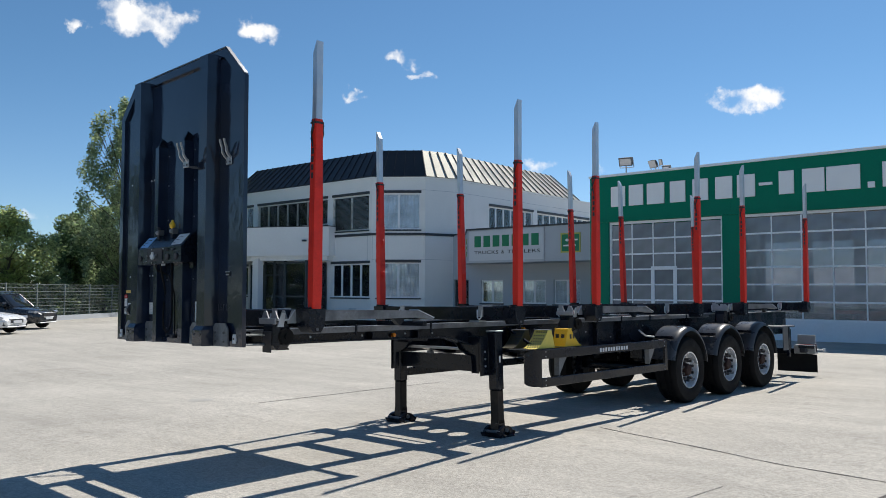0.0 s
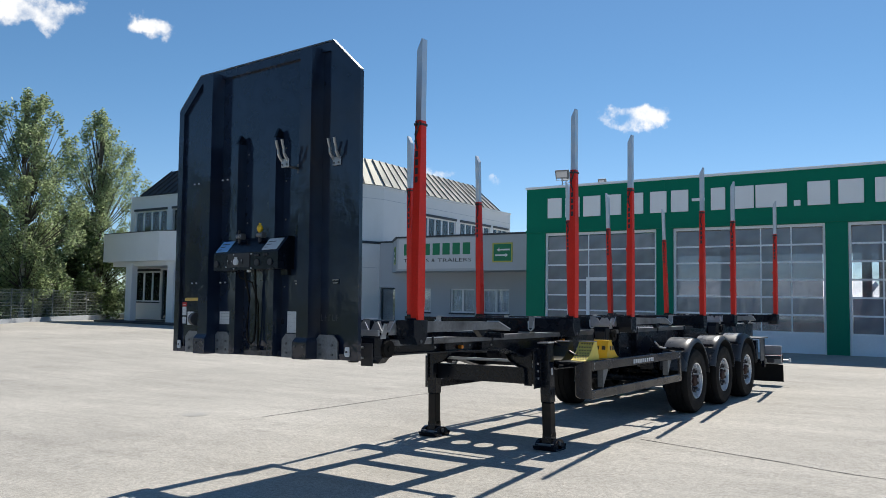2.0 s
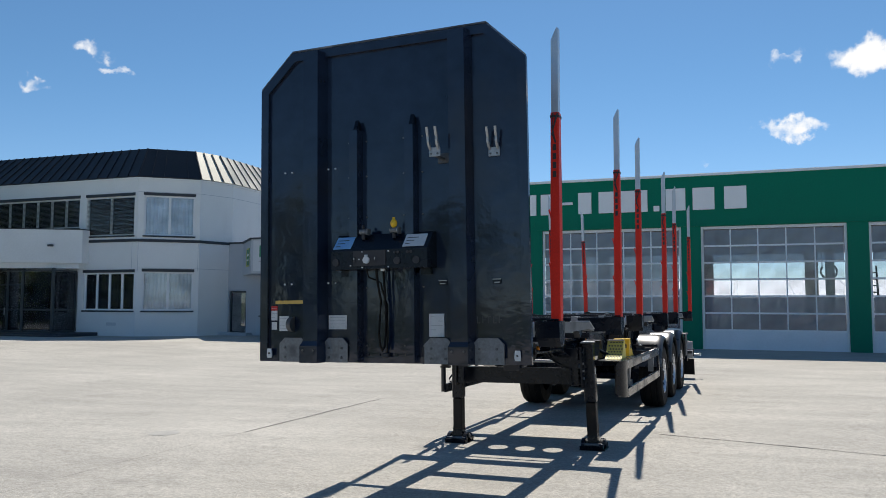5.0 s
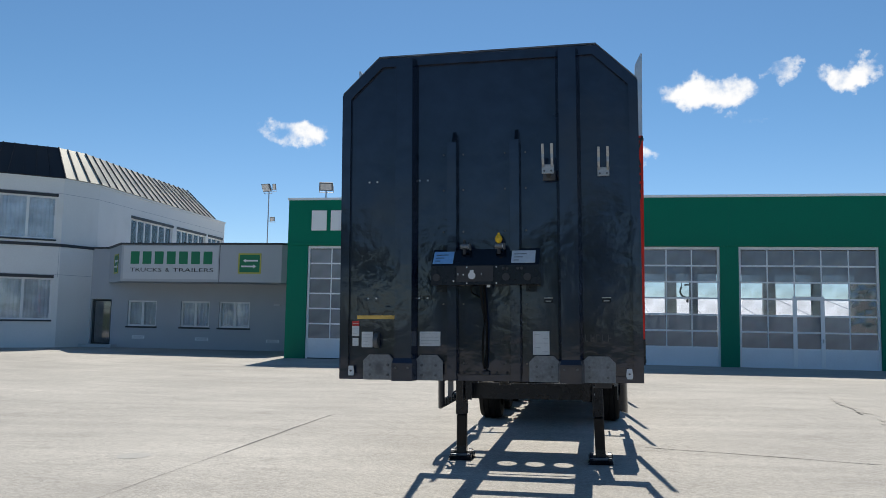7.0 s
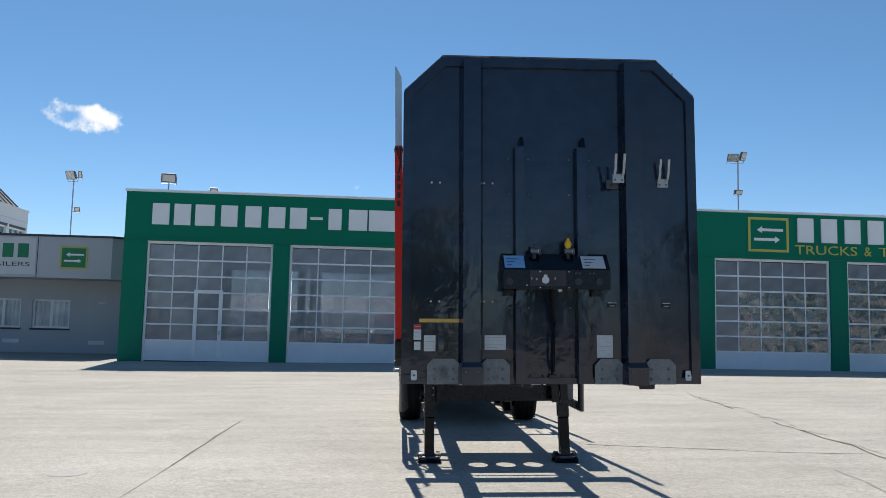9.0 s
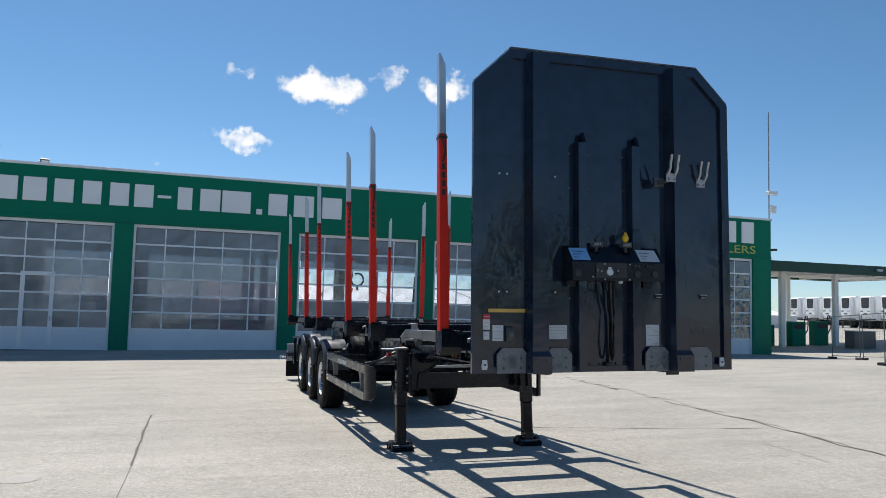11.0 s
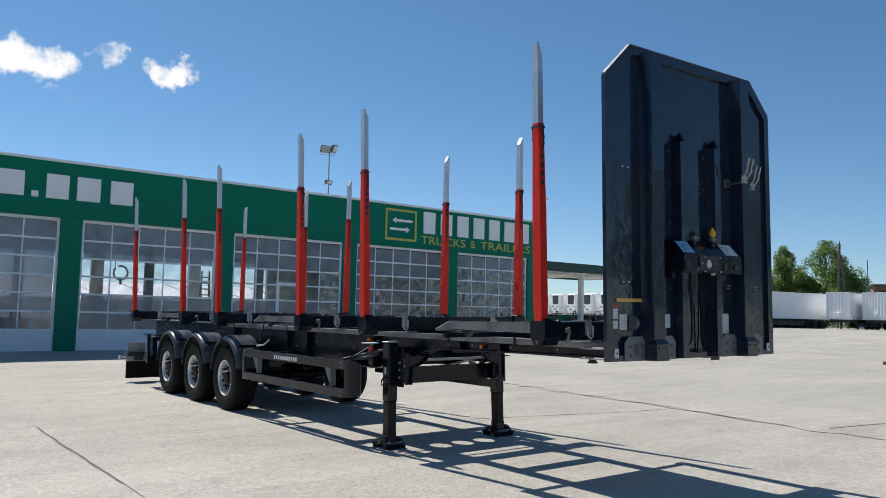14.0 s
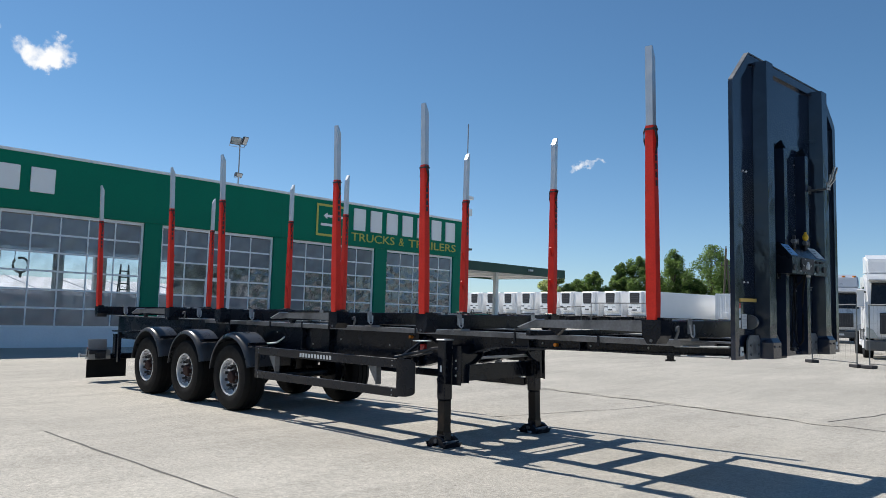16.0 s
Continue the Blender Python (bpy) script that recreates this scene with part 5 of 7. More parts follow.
for cx in (-0.35, 0.0, 0.35):
    bm = bmesh.new()
    n = 24
    ro, ri = [], []
    for k in range(n):
        w = 2 * math.pi * k / n
        m = max(abs(math.cos(w)), abs(math.sin(w)))
        ro.append(bm.verts.new((cx + 0.125 * math.cos(w) / m, 4.4375, 1.125 + 0.125 * math.sin(w) / m)))
        ri.append(bm.verts.new((cx + 0.122 * math.cos(w), 4.4375, 1.125 + 0.122 * math.sin(w))))
    for k in range(n):
        bm.faces.new((ro[k], ro[(k + 1) % n], ri[(k + 1) % n], ri[k]))
    for v in bm.verts:
        v.co.y += (1.38 - v.co.z) * 0.5 - 0.05
    part("hole_edge", bm, BLACK, trailer)

# bunks with stakes
stake_src = {}
for i, y in enumerate(STAKE_Y):
    bm = bmesh.new()
    box(bm, -1.12, 1.12, y - 0.075, y + 0.075, 1.425, 1.60, bevel=0.01)
    bunk = part("bunk", bm, BLACK, trailer, "black transverse bunk beam")
    for s in (-1, 1):
        e = part("bunk_end", prisms(([(y - 0.10, 1.605), (y + 0.10, 1.605), (y + 0.095, 1.46), (y + 0.045, 1.385), (y - 0.045, 1.385), (y - 0.095, 1.46)], "x", s * 1.10, s * 1.295)), BLACK, bunk)
        part("end_bolt", rods(((s * 1.2955, y, 1.415), (s * 1.303, y, 1.415), 0.016), n=8), GREYBODY, e)
        part("stake_collar", boxes((s * 1.175, s * 1.281, y - 0.066, y + 0.066, 1.606, 1.622), bevel=0.004), BLACK, e)
        part("clamp", boxes((s * 0.68, s * 0.76, y - 0.085, y - 0.076, 1.47, 1.612), (s * 0.68, s * 0.76, y - 0.085, y + 0.085, 1.6005, 1.612)), GALV, bunk, "galvanised strap over the bunk")
        bm = bmesh.new()
        tube(bm, [(s * 0.68, y - 0.10, 1.56), (s * 0.69, y - 0.11, 1.46), (s * 0.72, y - 0.115, 1.44), (s * 0.75, y - 0.11, 1.46), (s * 0.76, y - 0.10, 1.56)], 0.009, 6)
        part("lashing_loop", bm, ALU, bunk)
        part("packer", boxes((s * 0.52, s * 0.68, y - 0.07, y + 0.07, 1.4055, 1.4245)), GALV, bunk)
        if s < 0 and i in (0, 2, 4):
            bm = bmesh.new()
            tube(bm, [(-1.0, y - 0.08, 1.42), (-1.0, y - 0.11, 1.50), (-1.02, y - 0.12, 1.54), (-1.05, y - 0.12, 1.53), (-1.05, y - 0.12, 1.50)], 0.015)
            part("hook", bm, WORN, bunk)
        if s > 0 and i in (0, 2, 4):
            bm = bmesh.new()
            box(bm, 0.81, 1.06, y - 0.30, y - 0.10, 1.22, 1.495, bevel=0.05)
            wn = part("winch", bm, BLACK, bunk, "black lashing winch under bare brackets")
            bm = bmesh.new()
            lathe(bm, [(-0.13, 0.0001), (-0.13, 0.07), (-0.115, 0.07), (-0.11, 0.05), (0.11, 0.05), (0.115, 0.07), (0.13, 0.07), (0.13, 0.0001)], 18, centre=(0.93, y - 0.20, 1.33))
            part("winch_drum", bm, INK, wn)
            part("ratchet", rods(((1.0615, y - 0.20, 1.35), (1.10, y - 0.20, 1.35), 0.075), ((1.1005, y - 0.20, 1.35), (1.115, y - 0.20, 1.35), 0.03), n=14), RUBBER, wn)
            part("strap_tail", boxes((0.86, 1.0, y - 0.312, y - 0.301, 1.20, 1.40), bevel=0.004), INK, wn)
            part("winch_bracket", boxes((0.80, 1.06, y - 0.25, y - 0.09, 1.4955, 1.51)), ALU, wn)
            part("bracket_bar", boxes((0.80, 1.07, y - 0.315, y - 0.295, 1.465, 1.52), bevel=0.006), GALV, wn)
            for e in (-0.29, -0.085):
                for a in (0.80, 0.95):
                    part("bracket_cheek", prisms(([(a, 1.50), (a + 0.13, 1.50), (a + 0.13, 1.515), (a + 0.085, 1.59), (a + 0.05, 1.59)], "y", y + e, y + e + 0.012)), GALV, wn)
            part("bracket_cheek", prisms(([(y - 0.29, 1.44), (y - 0.235, 1.572), (y - 0.20, 1.572), (y - 0.22, 1.44)], "x", 1.062, 1.075)), ALU, wn)
            part("bracket_cheek", prisms(([(y - 0.05, 1.47), (y - 0.09, 1.60), (y - 0.17, 1.50), (y - 0.17, 1.47)], "x", 1.062, 1.075)), ALU, wn)
        if i in (0, 2, 4):
            sp = part("side_plate", prisms(([(y + 0.10, 1.595), (y + 1.38, 1.575), (y + 1.62, 1.49), (y + 1.62, 1.475), (y + 1.35, 1.50), (y + 0.10, 1.49)], "x", s * 1.10, s * 1.24)), PLATE, trailer, "grey weathered tapering side plate")
            part("plate_lip", prisms(([(y + 1.38, 1.5765), (y + 1.62, 1.4915), (y + 1.63, 1.4975), (y + 1.385, 1.584)], "x", s * 1.10, s * 1.245)), ALU, sp)
            part("gusset", prisms(([(y + 1.05, 1.50), (y + 1.25, 1.50), (y + 1.15, 1.42)], "x", s * 1.14, s * 1.20)), BLACK, sp)
        # stake
        if s not in stake_src:
            bm = bmesh.new()
            sec = [(-0.041, -0.053), (0.041, -0.053), (0.041, 0.053), (-0.041, 0.053)]
            rows = []
            for z, k in ((1.60, 1.0), (1.78, 1.0), (2.5, 0.96), (3.41, 0.88)):
                rows.append([bm.verts.new((a * k, b * k, z)) for a, b in sec])
            for a, b in zip(rows, rows[1:]):
                for q in range(4):
                    bm.faces.new((a[q], a[(q + 1) % 4], b[(q + 1) % 4], b[q]))
            bm.faces.new(rows[0][::-1])
            bm.faces.new(rows[-1])
            bmesh.ops.bevel(bm, geom=[e for e in bm.edges if abs(e.verts[0].co.z - e.verts[1].co.z) > 0.1], offset=0.010, segments=2, affect="EDGES")
            st = part("stake", bm, RED, trailer, "red tapered steel stake")
            bm = bmesh.new()
            prism(bm, [(s * 0.031, 3.405), (s * 0.031, 4.165), (s * 0.018, 4.165), (-s * 0.031, 4.06), (-s * 0.031, 3.405)], "y", -0.036, 0.036)
            part("extension", bm, ALU, st, "bare aluminium stake extension")
            bm = bmesh.new()
            tube(bm, [(s * 0.03, -0.052, 3.40), (s * 0.0, -0.056, 3.30), (-s * 0.02, -0.054, 3.22), (s * 0.01, -0.056, 3.14), (-s * 0.02, -0.054, 3.28), (-s * 0.01, -0.052, 3.40)], 0.008, 6)
            box(bm, -0.040, 0.040, -0.050, 0.050, 3.365, 3.385)
            part("strap", bm, INK, st, "dark retaining strap")
            for k in range(4):
                part("mark_bar", boxes((-0.016, 0.014, -0.0530, -0.044, 2.84 + k * 0.078, 2.895 + k * 0.078)), INK, st)
            bm = bmesh.new()
            tube(bm, [(0.0, 0.050, 3.2), (0.0, 0.075, 3.28), (0.0, 0.075, 3.36), (0.0, 0.046, 3.42)], 0.009, 6)
            part("grip", bm, INK, st)
            # small cleats welded to the inner side
            for z in (1.98, 2.44):
                part("cleat", prisms(([(-s * 0.037, z), (-s * 0.07, z + 0.12), (-s * 0.06, z + 0.13), (-s * 0.036, z + 0.05)], "y", -0.008, 0.008)), RED, st)
            st.matrix_basis = pose(s * 1.228, y, 0, 0, s * 0.9, 0)
            stake_src[s] = st
        else:
            copy_thing(stake_src[s], pose(s * 1.228, y, 0, 0, s * 0.9, 0))
for i in (2, 4):
    part("sticker", boxes((1.276, 1.281, STAKE_Y[i] - 0.02, STAKE_Y[i] + 0.02, 1.84, 1.91)), LABEL_B, trailer)

# landing legs
for s in (-1, 1):
    x = s * 0.862
    lg = part("landing_leg", boxes((x - 0.07, x + 0.07, 3.80, 3.94, 0.56, 1.28), bevel=0.012), BLACK, trailer, "black telescopic landing leg")
    part("leg_cap", boxes((x - 0.078, x + 0.078, 3.79, 3.95, 1.2805, 1.30), bevel=0.005), GALV, lg)
    part("inner_tube", boxes((x - 0.062, x + 0.062, 3.808, 3.932, 0.14, 0.5595), bevel=0.01), LEGTUBE, lg, "rust-stained lower tube")
    bm = bmesh.new()
    box(bm, x - 0.155, x + 0.155, 3.73, 4.01, -0.022, 0.008, bevel=0.006)
    for e in (-1, 1):
        prism(bm, [(3.87 + e * 0.13, -0.015), (3.87 + e * 0.165, 0.03), (3.87 + e * 0.175, 0.055), (3.87 + e * 0.155, 0.055), (3.87 + e * 0.135, 0.008)], "x", x - 0.14, x + 0.14)
    prism(bm, [(3.80, 0.05), (3.94, 0.05), (3.93, 0.19), (3.81, 0.19)], "x", x - 0.062, x + 0.062)
    ft = part("foot", bm, BLACK, lg, "black hinged sand shoe")
    for side in (-1, 1):
        arc = [(3.87 + 0.145 * math.cos(math.pi * k / 12), 0.009 + 0.115 * math.sin(math.pi * k / 12)) for k in range(13)]
        arc += [(3.87 + 0.06 * math.cos(math.pi * k / 12), 0.009 + 0.045 * math.sin(math.pi * k / 12)) for k in range(12, -1, -1)]
        bm = prisms((arc, "x", x + side * 0.09, x + side * 0.135))
        part("rocker", bm, BLACK, ft)
    part("pivot_pin", rods(((x - 0.15, 3.87, 0.075), (x + 0.15, 3.87, 0.075), 0.028), n=12), GREYBODY, ft)
    part("foot_spring", rods(((x - 0.13, 3.76, 0.06), (x + 0.13, 3.76, 0.06), 0.018), n=8), WORN, ft)
    part("leg_label", boxes((x + s * 0.0702, x + s * 0.0715, 3.855, 3.885, 0.90, 0.98)), LABEL_W, lg)
    gus = part("leg_bracket", boxes((x - s * 0.045, x - s * 0.06, 3.64, 3.79, 0.745, 1.225), bevel=0.004), BLACK, lg, "black leg mounting plate")
    part("leg_arm", prisms(([(0.0, 1.225), (0.27, 1.225), (0.27, 1.1), (0.0, 0.98)], "y", 3.82, 3.92)), BLACK, lg).matrix_basis = Matrix.Translation((s * 0.6, 0, 0)) @ Matrix.Diagonal((s * 0.7, 1, 1, 1))
    for z in (0.86, 0.95, 1.04):
        part("bolt", rods(((x - s * 0.034, 3.72, z), (x - s * 0.0445, 3.72, z), 0.014), n=6), GALV, gus)
    if s > 0:
        lg.matrix_basis = Matrix.Translation((x, 0, 1.25)) @ Matrix.Rotation(radians(-1.9), 4, "Y") @ Matrix.Translation((-x, 0, -1.25))
part("leg_beam", boxes((-0.79, 0.79, 3.84, 3.852, 0.77, 0.97), (-0.79, 0.79, 3.852, 3.93, 0.958, 0.97), (-0.79, 0.79, 3.852, 3.93, 0.77, 0.782)), BLACK, trailer, "black channel beam between the legs")
arch = [(0.78, 0.77), (0.70, 0.77), (0.685, 0.98)] + [(0.685 - 0.27 * math.sin(math.pi / 2 * k / 8), 0.98 + 0.21 * (1 - math.cos(math.pi / 2 * k / 8)) ** 0.8) for k in range(1, 9)]
portal = part("leg_portal", prisms((arch + [(-q, w) for q, w in arch[::-1]] + [(-0.78, 1.225), (0.78, 1.225)], "y", 3.655, 3.668)), BLACK, trailer, "black arched plate between the legs")
lip = arch[1:] + [(-q, w) for q, w in arch[:0:-1]]
part("portal_flange", prisms((lip + [(q * 1.012, w + 0.008) for q, w in lip[::-1]], "y", 3.61, 3.654)), BLACK, portal)
part("gear_shaft", rods(((-0.78, 3.75, 1.06), (0.78, 3.75, 1.06), 0.018)), GALV, trailer)
bm = bmesh.new()
tube(bm, [(-0.925, 3.87, 0.86), (-0.96, 3.87, 0.85), (-0.99, 3.87, 0.81), (-0.985, 3.87, 0.765), (-0.96, 3.87, 0.76), (-0.95, 3.87, 0.785)], 0.011)
part("crank_hook", bm, BLACK, trailer)

# side guards
for s in (-1, 1):
    x = s * 1.24
    sg = part("side_guard", boxes((x - 0.02, x + 0.02, 4.32, 7.60, 0.93, 1.05), bevel=0.006), BLACK, trailer, "black two-rail side guard")
    part("lower_rail", boxes((x - 0.02, x + 0.02, 4.32, 7.60, 0.575, 0.69), bevel=0.006), BLACK, sg)
    part("upright", boxes((x - 0.018, x + 0.018, 7.52, 7.598, 0.691, 0.929)), BLACK, sg)
    bm = bmesh.new()
    rows = []
    for k in range(9):
        w = math.pi / 2 * k / 8
        px, py = x + s * 0.02 - s * 0.10 * (1 - math.cos(w)), 4.318 - 0.23 * math.sin(w)
        drop = 0.05 * (k / 8) ** 3
        rows.append([bm.verts.new(c) for c in ((px, py, 0.59 + drop), (px, py, 1.055 - drop), (px - s * 0.022, py + 0.016 * k / 8, 1.055 - drop), (px - s * 0.022, py + 0.016 * k / 8, 0.59 + drop))])
    for ra, rb in zip(rows, rows[1:]):
        for q in range(4):
            bm.faces.new((ra[q], ra[(q + 1) % 4], rb[(q + 1) % 4], rb[q]))
    bm.faces.new(rows[0][::-1])
    bm.faces.new(rows[-1])
    part("nose_plate", bm, BLACK, sg, "rounded black front end", smooth=True)
    part("guard_brace", rods(((s * 0.63, 4.42, 1.3), (x - s * 0.03, 4.42, 1.0), 0.022), n=8), BLACK, sg)
    for y in (4.75, 7.1):
        part("guard_bracket", prisms(([(y, 0.695), (y + 0.02, 0.695), (y + 0.02, 0.925), (y, 0.925)], "x", x - s * 0.021, x - s * 0.10), ([(y + 0.021, 0.925), (y + 0.17, 0.925), (y + 0.021, 0.72)], "x", x - s * 0.022, x - s * 0.032)), WORN, sg)
        part("guard_arm", boxes((s * 0.66, x - s * 0.025, y - 0.03, y + 0.03, 0.94, 1.02)), BLACK, sg)
    for y, z in ((4.40, 1.02), (4.40, 0.96), (4.40, 0.66), (4.40, 0.60), (7.50, 1.02), (7.50, 0.96), (7.50, 0.66), (7.50, 0.60)):
        part("bolt", rods(((x + s * 0.0201, y, z), (x + s * 0.026, y, z), 0.009), n=8), GALV, sg)
    for k in range(11):
        y0 = 5.66 + k * 0.07
        part("mark_bar", boxes((x + s * 0.0201, x + s * 0.0225, y0, y0 + 0.045, 0.955, 1.01)), LABEL_W, sg)
bm = bmesh.new()
tube(bm, [(-1.22, 4.4, 1.06), (-1.05, 4.2, 1.12), (-0.92, 4.0, 1.18), (-0.8, 3.8, 1.2)], 0.02)
tube(bm, [(-1.1, 4.5, 1.06), (-1.0, 4.25, 1.08), (-0.95, 4.0, 1.14)], 0.016)
part("air_hose", bm, INK, trailer, smooth=True)
part("valve_block", boxes((-0.99, -0.93, 4.12, 4.2, 1.15, 1.23), bevel=0.01), REDLENS, trailer)
part("valve_plate", boxes((-1.05, -0.88, 4.1, 4.26, 1.262, 1.272)), LABEL_W, trailer)

# wheel chocks on the off side
# the third, inner chock is darkened by colour to sit in shade
for y, d, xa, xb, mat, lab in ((4.53, 1, 0.98, 1.19, LEMON, "pale yellow wheel chock with honeycomb ramp"), (5.10, -1, 0.98, 1.19, YELLOW, "orange-yellow wheel chock with two slots"), (4.42, 1, 0.70, 0.90, LEMONSHADED, "pale yellow wheel chock in darker shade colour with honeycomb ramp")):
    ramp = [(-0.24 + 0.26 * k / 8, 1.06 + 0.225 * (k / 8) ** 1.7) for k in range(9)]
    prof = [(y + d * a, b) for a, b in ramp + [(0.10, 1.285), (0.17, 1.06)]]
    ck = part("wheel_chock", prisms((prof, "x", xa, xb)), mat, trailer, lab)
    part("chock_rim", prisms(([(y + d * 0.0, 1.2855), (y + d * 0.10, 1.2855), (y + d * 0.11, 1.295), (y + d * 0.01, 1.295)], "x", xa, xb)), GREYBODY if d > 0 else mat, ck)
    if d > 0:
        for k in range(1, 8):
            (a0, b0), (a1, b1) = ramp[k], ramp[min(k + 1, 8)]
            c = Vector((0, y + d * (a0 + a1) / 2, (b0 + b1) / 2))
            nrm = Vector((0, -d * (b1 - b0), a1 - a0)).normalized() * 0.002
            for i in range(5):
                c.x = xa + 0.03 + i * 0.037 + (0.018 if k % 2 else 0)
                part("chock_hole", rods((c - nrm, c + nrm, 0.012), n=6), INK, ck)
    else:
        for k in range(2):
            part("chock_slot", boxes((xb, xb + 0.002, y - 0.06 + k * 0.07, y - 0.02 + k * 0.07, 1.16, 1.22)), INK, ck)
            part("chock_slot", boxes((xa + 0.035 + k * 0.09, xa + 0.085 + k * 0.09, y - 0.137, y - 0.13, 1.17, 1.22)), INK, ck)
part("chock_rack", boxes((0.95, 1.22, 3.98, 5.3, 1.045, 1.058), (0.66, 0.95, 4.3, 4.36, 1.0, 1.05), (0.66, 0.95, 4.95, 5.0, 1.0, 1.05)), BLACK, trailer)

# running gear
tyre = None
for s in (-1, 1):
    for y in AXLE_Y:
        m = pose(s * 1.06, y, 0.525) @ (pose(0, 0, 0) if s > 0 else pose(0, 0, 0, 0, 0, 180))
        if tyre is None:
            bm = bmesh.new()
            lathe(bm, [(-0.185, 0.30), (-0.195, 0.40), (-0.185, 0.495), (-0.15, 0.525), (-0.11, 0.533), (-0.105, 0.522), (-0.085, 0.522), (-0.08, 0.534), (-0.01, 0.535), (-0.005, 0.522), (0.015, 0.522), (0.02, 0.535), (0.08, 0.534), (0.085, 0.522), (0.105, 0.522), (0.11, 0.533), (0.15, 0.525), (0.185, 0.495), (0.195, 0.40), (0.188, 0.32), (0.17, 0.295)], 48)
            tyre = part("wheel", bm, RUBBER, trailer, "black truck tyre on a bright rim", smooth=True)
            bm = bmesh.new()
            lathe(bm, [(0.17, 0.298), (0.182, 0.294), (0.178, 0.278), (0.12, 0.266), (0.055, 0.258), (0.04, 0.235), (0.05, 0.205)], 48)
            part("rim", bm, CHROME, tyre, "bright alloy rim", smooth=True)
            bm = bmesh.new()
            lathe(bm, [(0.05, 0.206), (0.07, 0.19), (0.075, 0.15), (0.07, 0.0001)], 40)
            part("rim_disc", bm, DISC, tyre, "dirty grey rim centre", smooth=True)
            bm = bmesh.new()
            lathe(bm, [(0.07, 0.115), (0.10, 0.11), (0.105, 0.10), (0.15, 0.095), (0.165, 0.08), (0.168, 0.0001)], 24)
            part("hub", bm, RUST, tyre, "rust-red hub", smooth=True)
            for k in range(10):
                w = 2 * math.pi * (k + 0.5) / 10
                part("wheel_nut", rods(((0.06, 0.168 * math.cos(w), 0.168 * math.sin(w)), (0.155, 0.172 * math.cos(w), 0.172 * math.sin(w)), 0.023), n=6), INK, tyre)
                part("vent_hole", rods(((0.045, 0.222 * math.cos(w + 0.31), 0.222 * math.sin(w + 0.31)), (0.062, 0.222 * math.cos(w + 0.31), 0.222 * math.sin(w + 0.31)), 0.022), n=10), INK, tyre)
            tyre.matrix_basis = m
        else:
            copy_thing(tyre, m)
    for y in AXLE_Y:
        bm = bmesh.new()
        sec = [(0.84, 0.68), (1.14, 0.682), (1.20, 0.676), (1.24, 0.66), (1.262, 0.635), (1.27, 0.60), (1.255, 0.60), (1.245, 0.632), (1.225, 0.65), (1.19, 0.662), (1.14, 0.668), (0.84, 0.666)]
        rows = []
        for k in range(25):
            w = radians(6 + 160 * k / 24)
            rows.append([bm.verts.new((s * a, y + (r - 0.02) * math.cos(w), 0.56 + r * math.sin(w))) for a, r in sec])
        for ra, rb in zip(rows, rows[1:]):
            for q in range(len(sec)):
                bm.faces.new((ra[q], ra[(q + 1) % len(sec)], rb[(q + 1) % len(sec)], rb[q]))
        bm.faces.new(rows[0][::-1])
        bm.faces.new(rows[-1])
        mg = part("mudguard", bm, PLASTIC, trailer, "black plastic half-round mudguard", smooth=True)
        part("mudguard_stay", boxes((s * 0.66, s * 1.2, y - 0.5, y - 0.46, 1.05, 1.09)), BLACK, mg)
        part("stay_clip", boxes((s * 1.0, s * 1.1, y - 0.64, y - 0.52, 1.02, 1.035), (s * 1.15, s * 1.22, y - 0.64, y - 0.52, 1.02, 1.035)), INK, mg)
    bm = bmesh.new()
    tube(bm, [(s * 0.95, 7.75, 1.08), (s * 0.95, 7.5, 1.1), (s * 0.95, 7.35, 1.16), (s * 0.95, 7.28, 1.2)], 0.014)
    part("stay_end", bm, ALU, trailer)
for y in AXLE_Y:
    part("axle", rods(((-0.9, y, 0.525), (0.9, y, 0.525), 0.075), n=16), BLACK, trailer)
    for s in (-1, 1):
        part("trailing_arm", prisms(([(y - 0.55, 0.86), (y - 0.5, 0.92), (y, 0.64), (y + 0.45, 0.62), (y + 0.45, 0.56), (y, 0.54)], "x", s * 0.55, s * 0.65)), BLACK, trailer)
        part("air_spring", rods(((s * 0.58, y + 0.4, 0.62), (s * 0.58, y + 0.4, 0.92), 0.14), n=16), RUBBER, trailer)
        part("brake_drum", rods(((s * 0.72, y, 0.525), (s * 0.86, y, 0.525), 0.22), n=20), BLACK, trailer)
part("air_tank", rods(((-0.40, 12.5, 0.80), (-0.40, 13.5, 0.80), 0.15), n=20), BLACK, trailer)
part("air_tank", rods(((0.40, 12.5, 0.80), (0.40, 13.5, 0.80), 0.15), n=20), BLACK, trailer)
part("floor_plate", boxes((-0.585, 0.585, 6.7, 14.2, 1.372, 1.386)), BLACK, trailer)
for y in AXLE_Y:
    for s in (-1, 1):
        part("hanger", boxes((s * 0.5, s * 0.72, y - 0.62, y - 0.42, 0.72, 0.914)), BLACK, trailer)

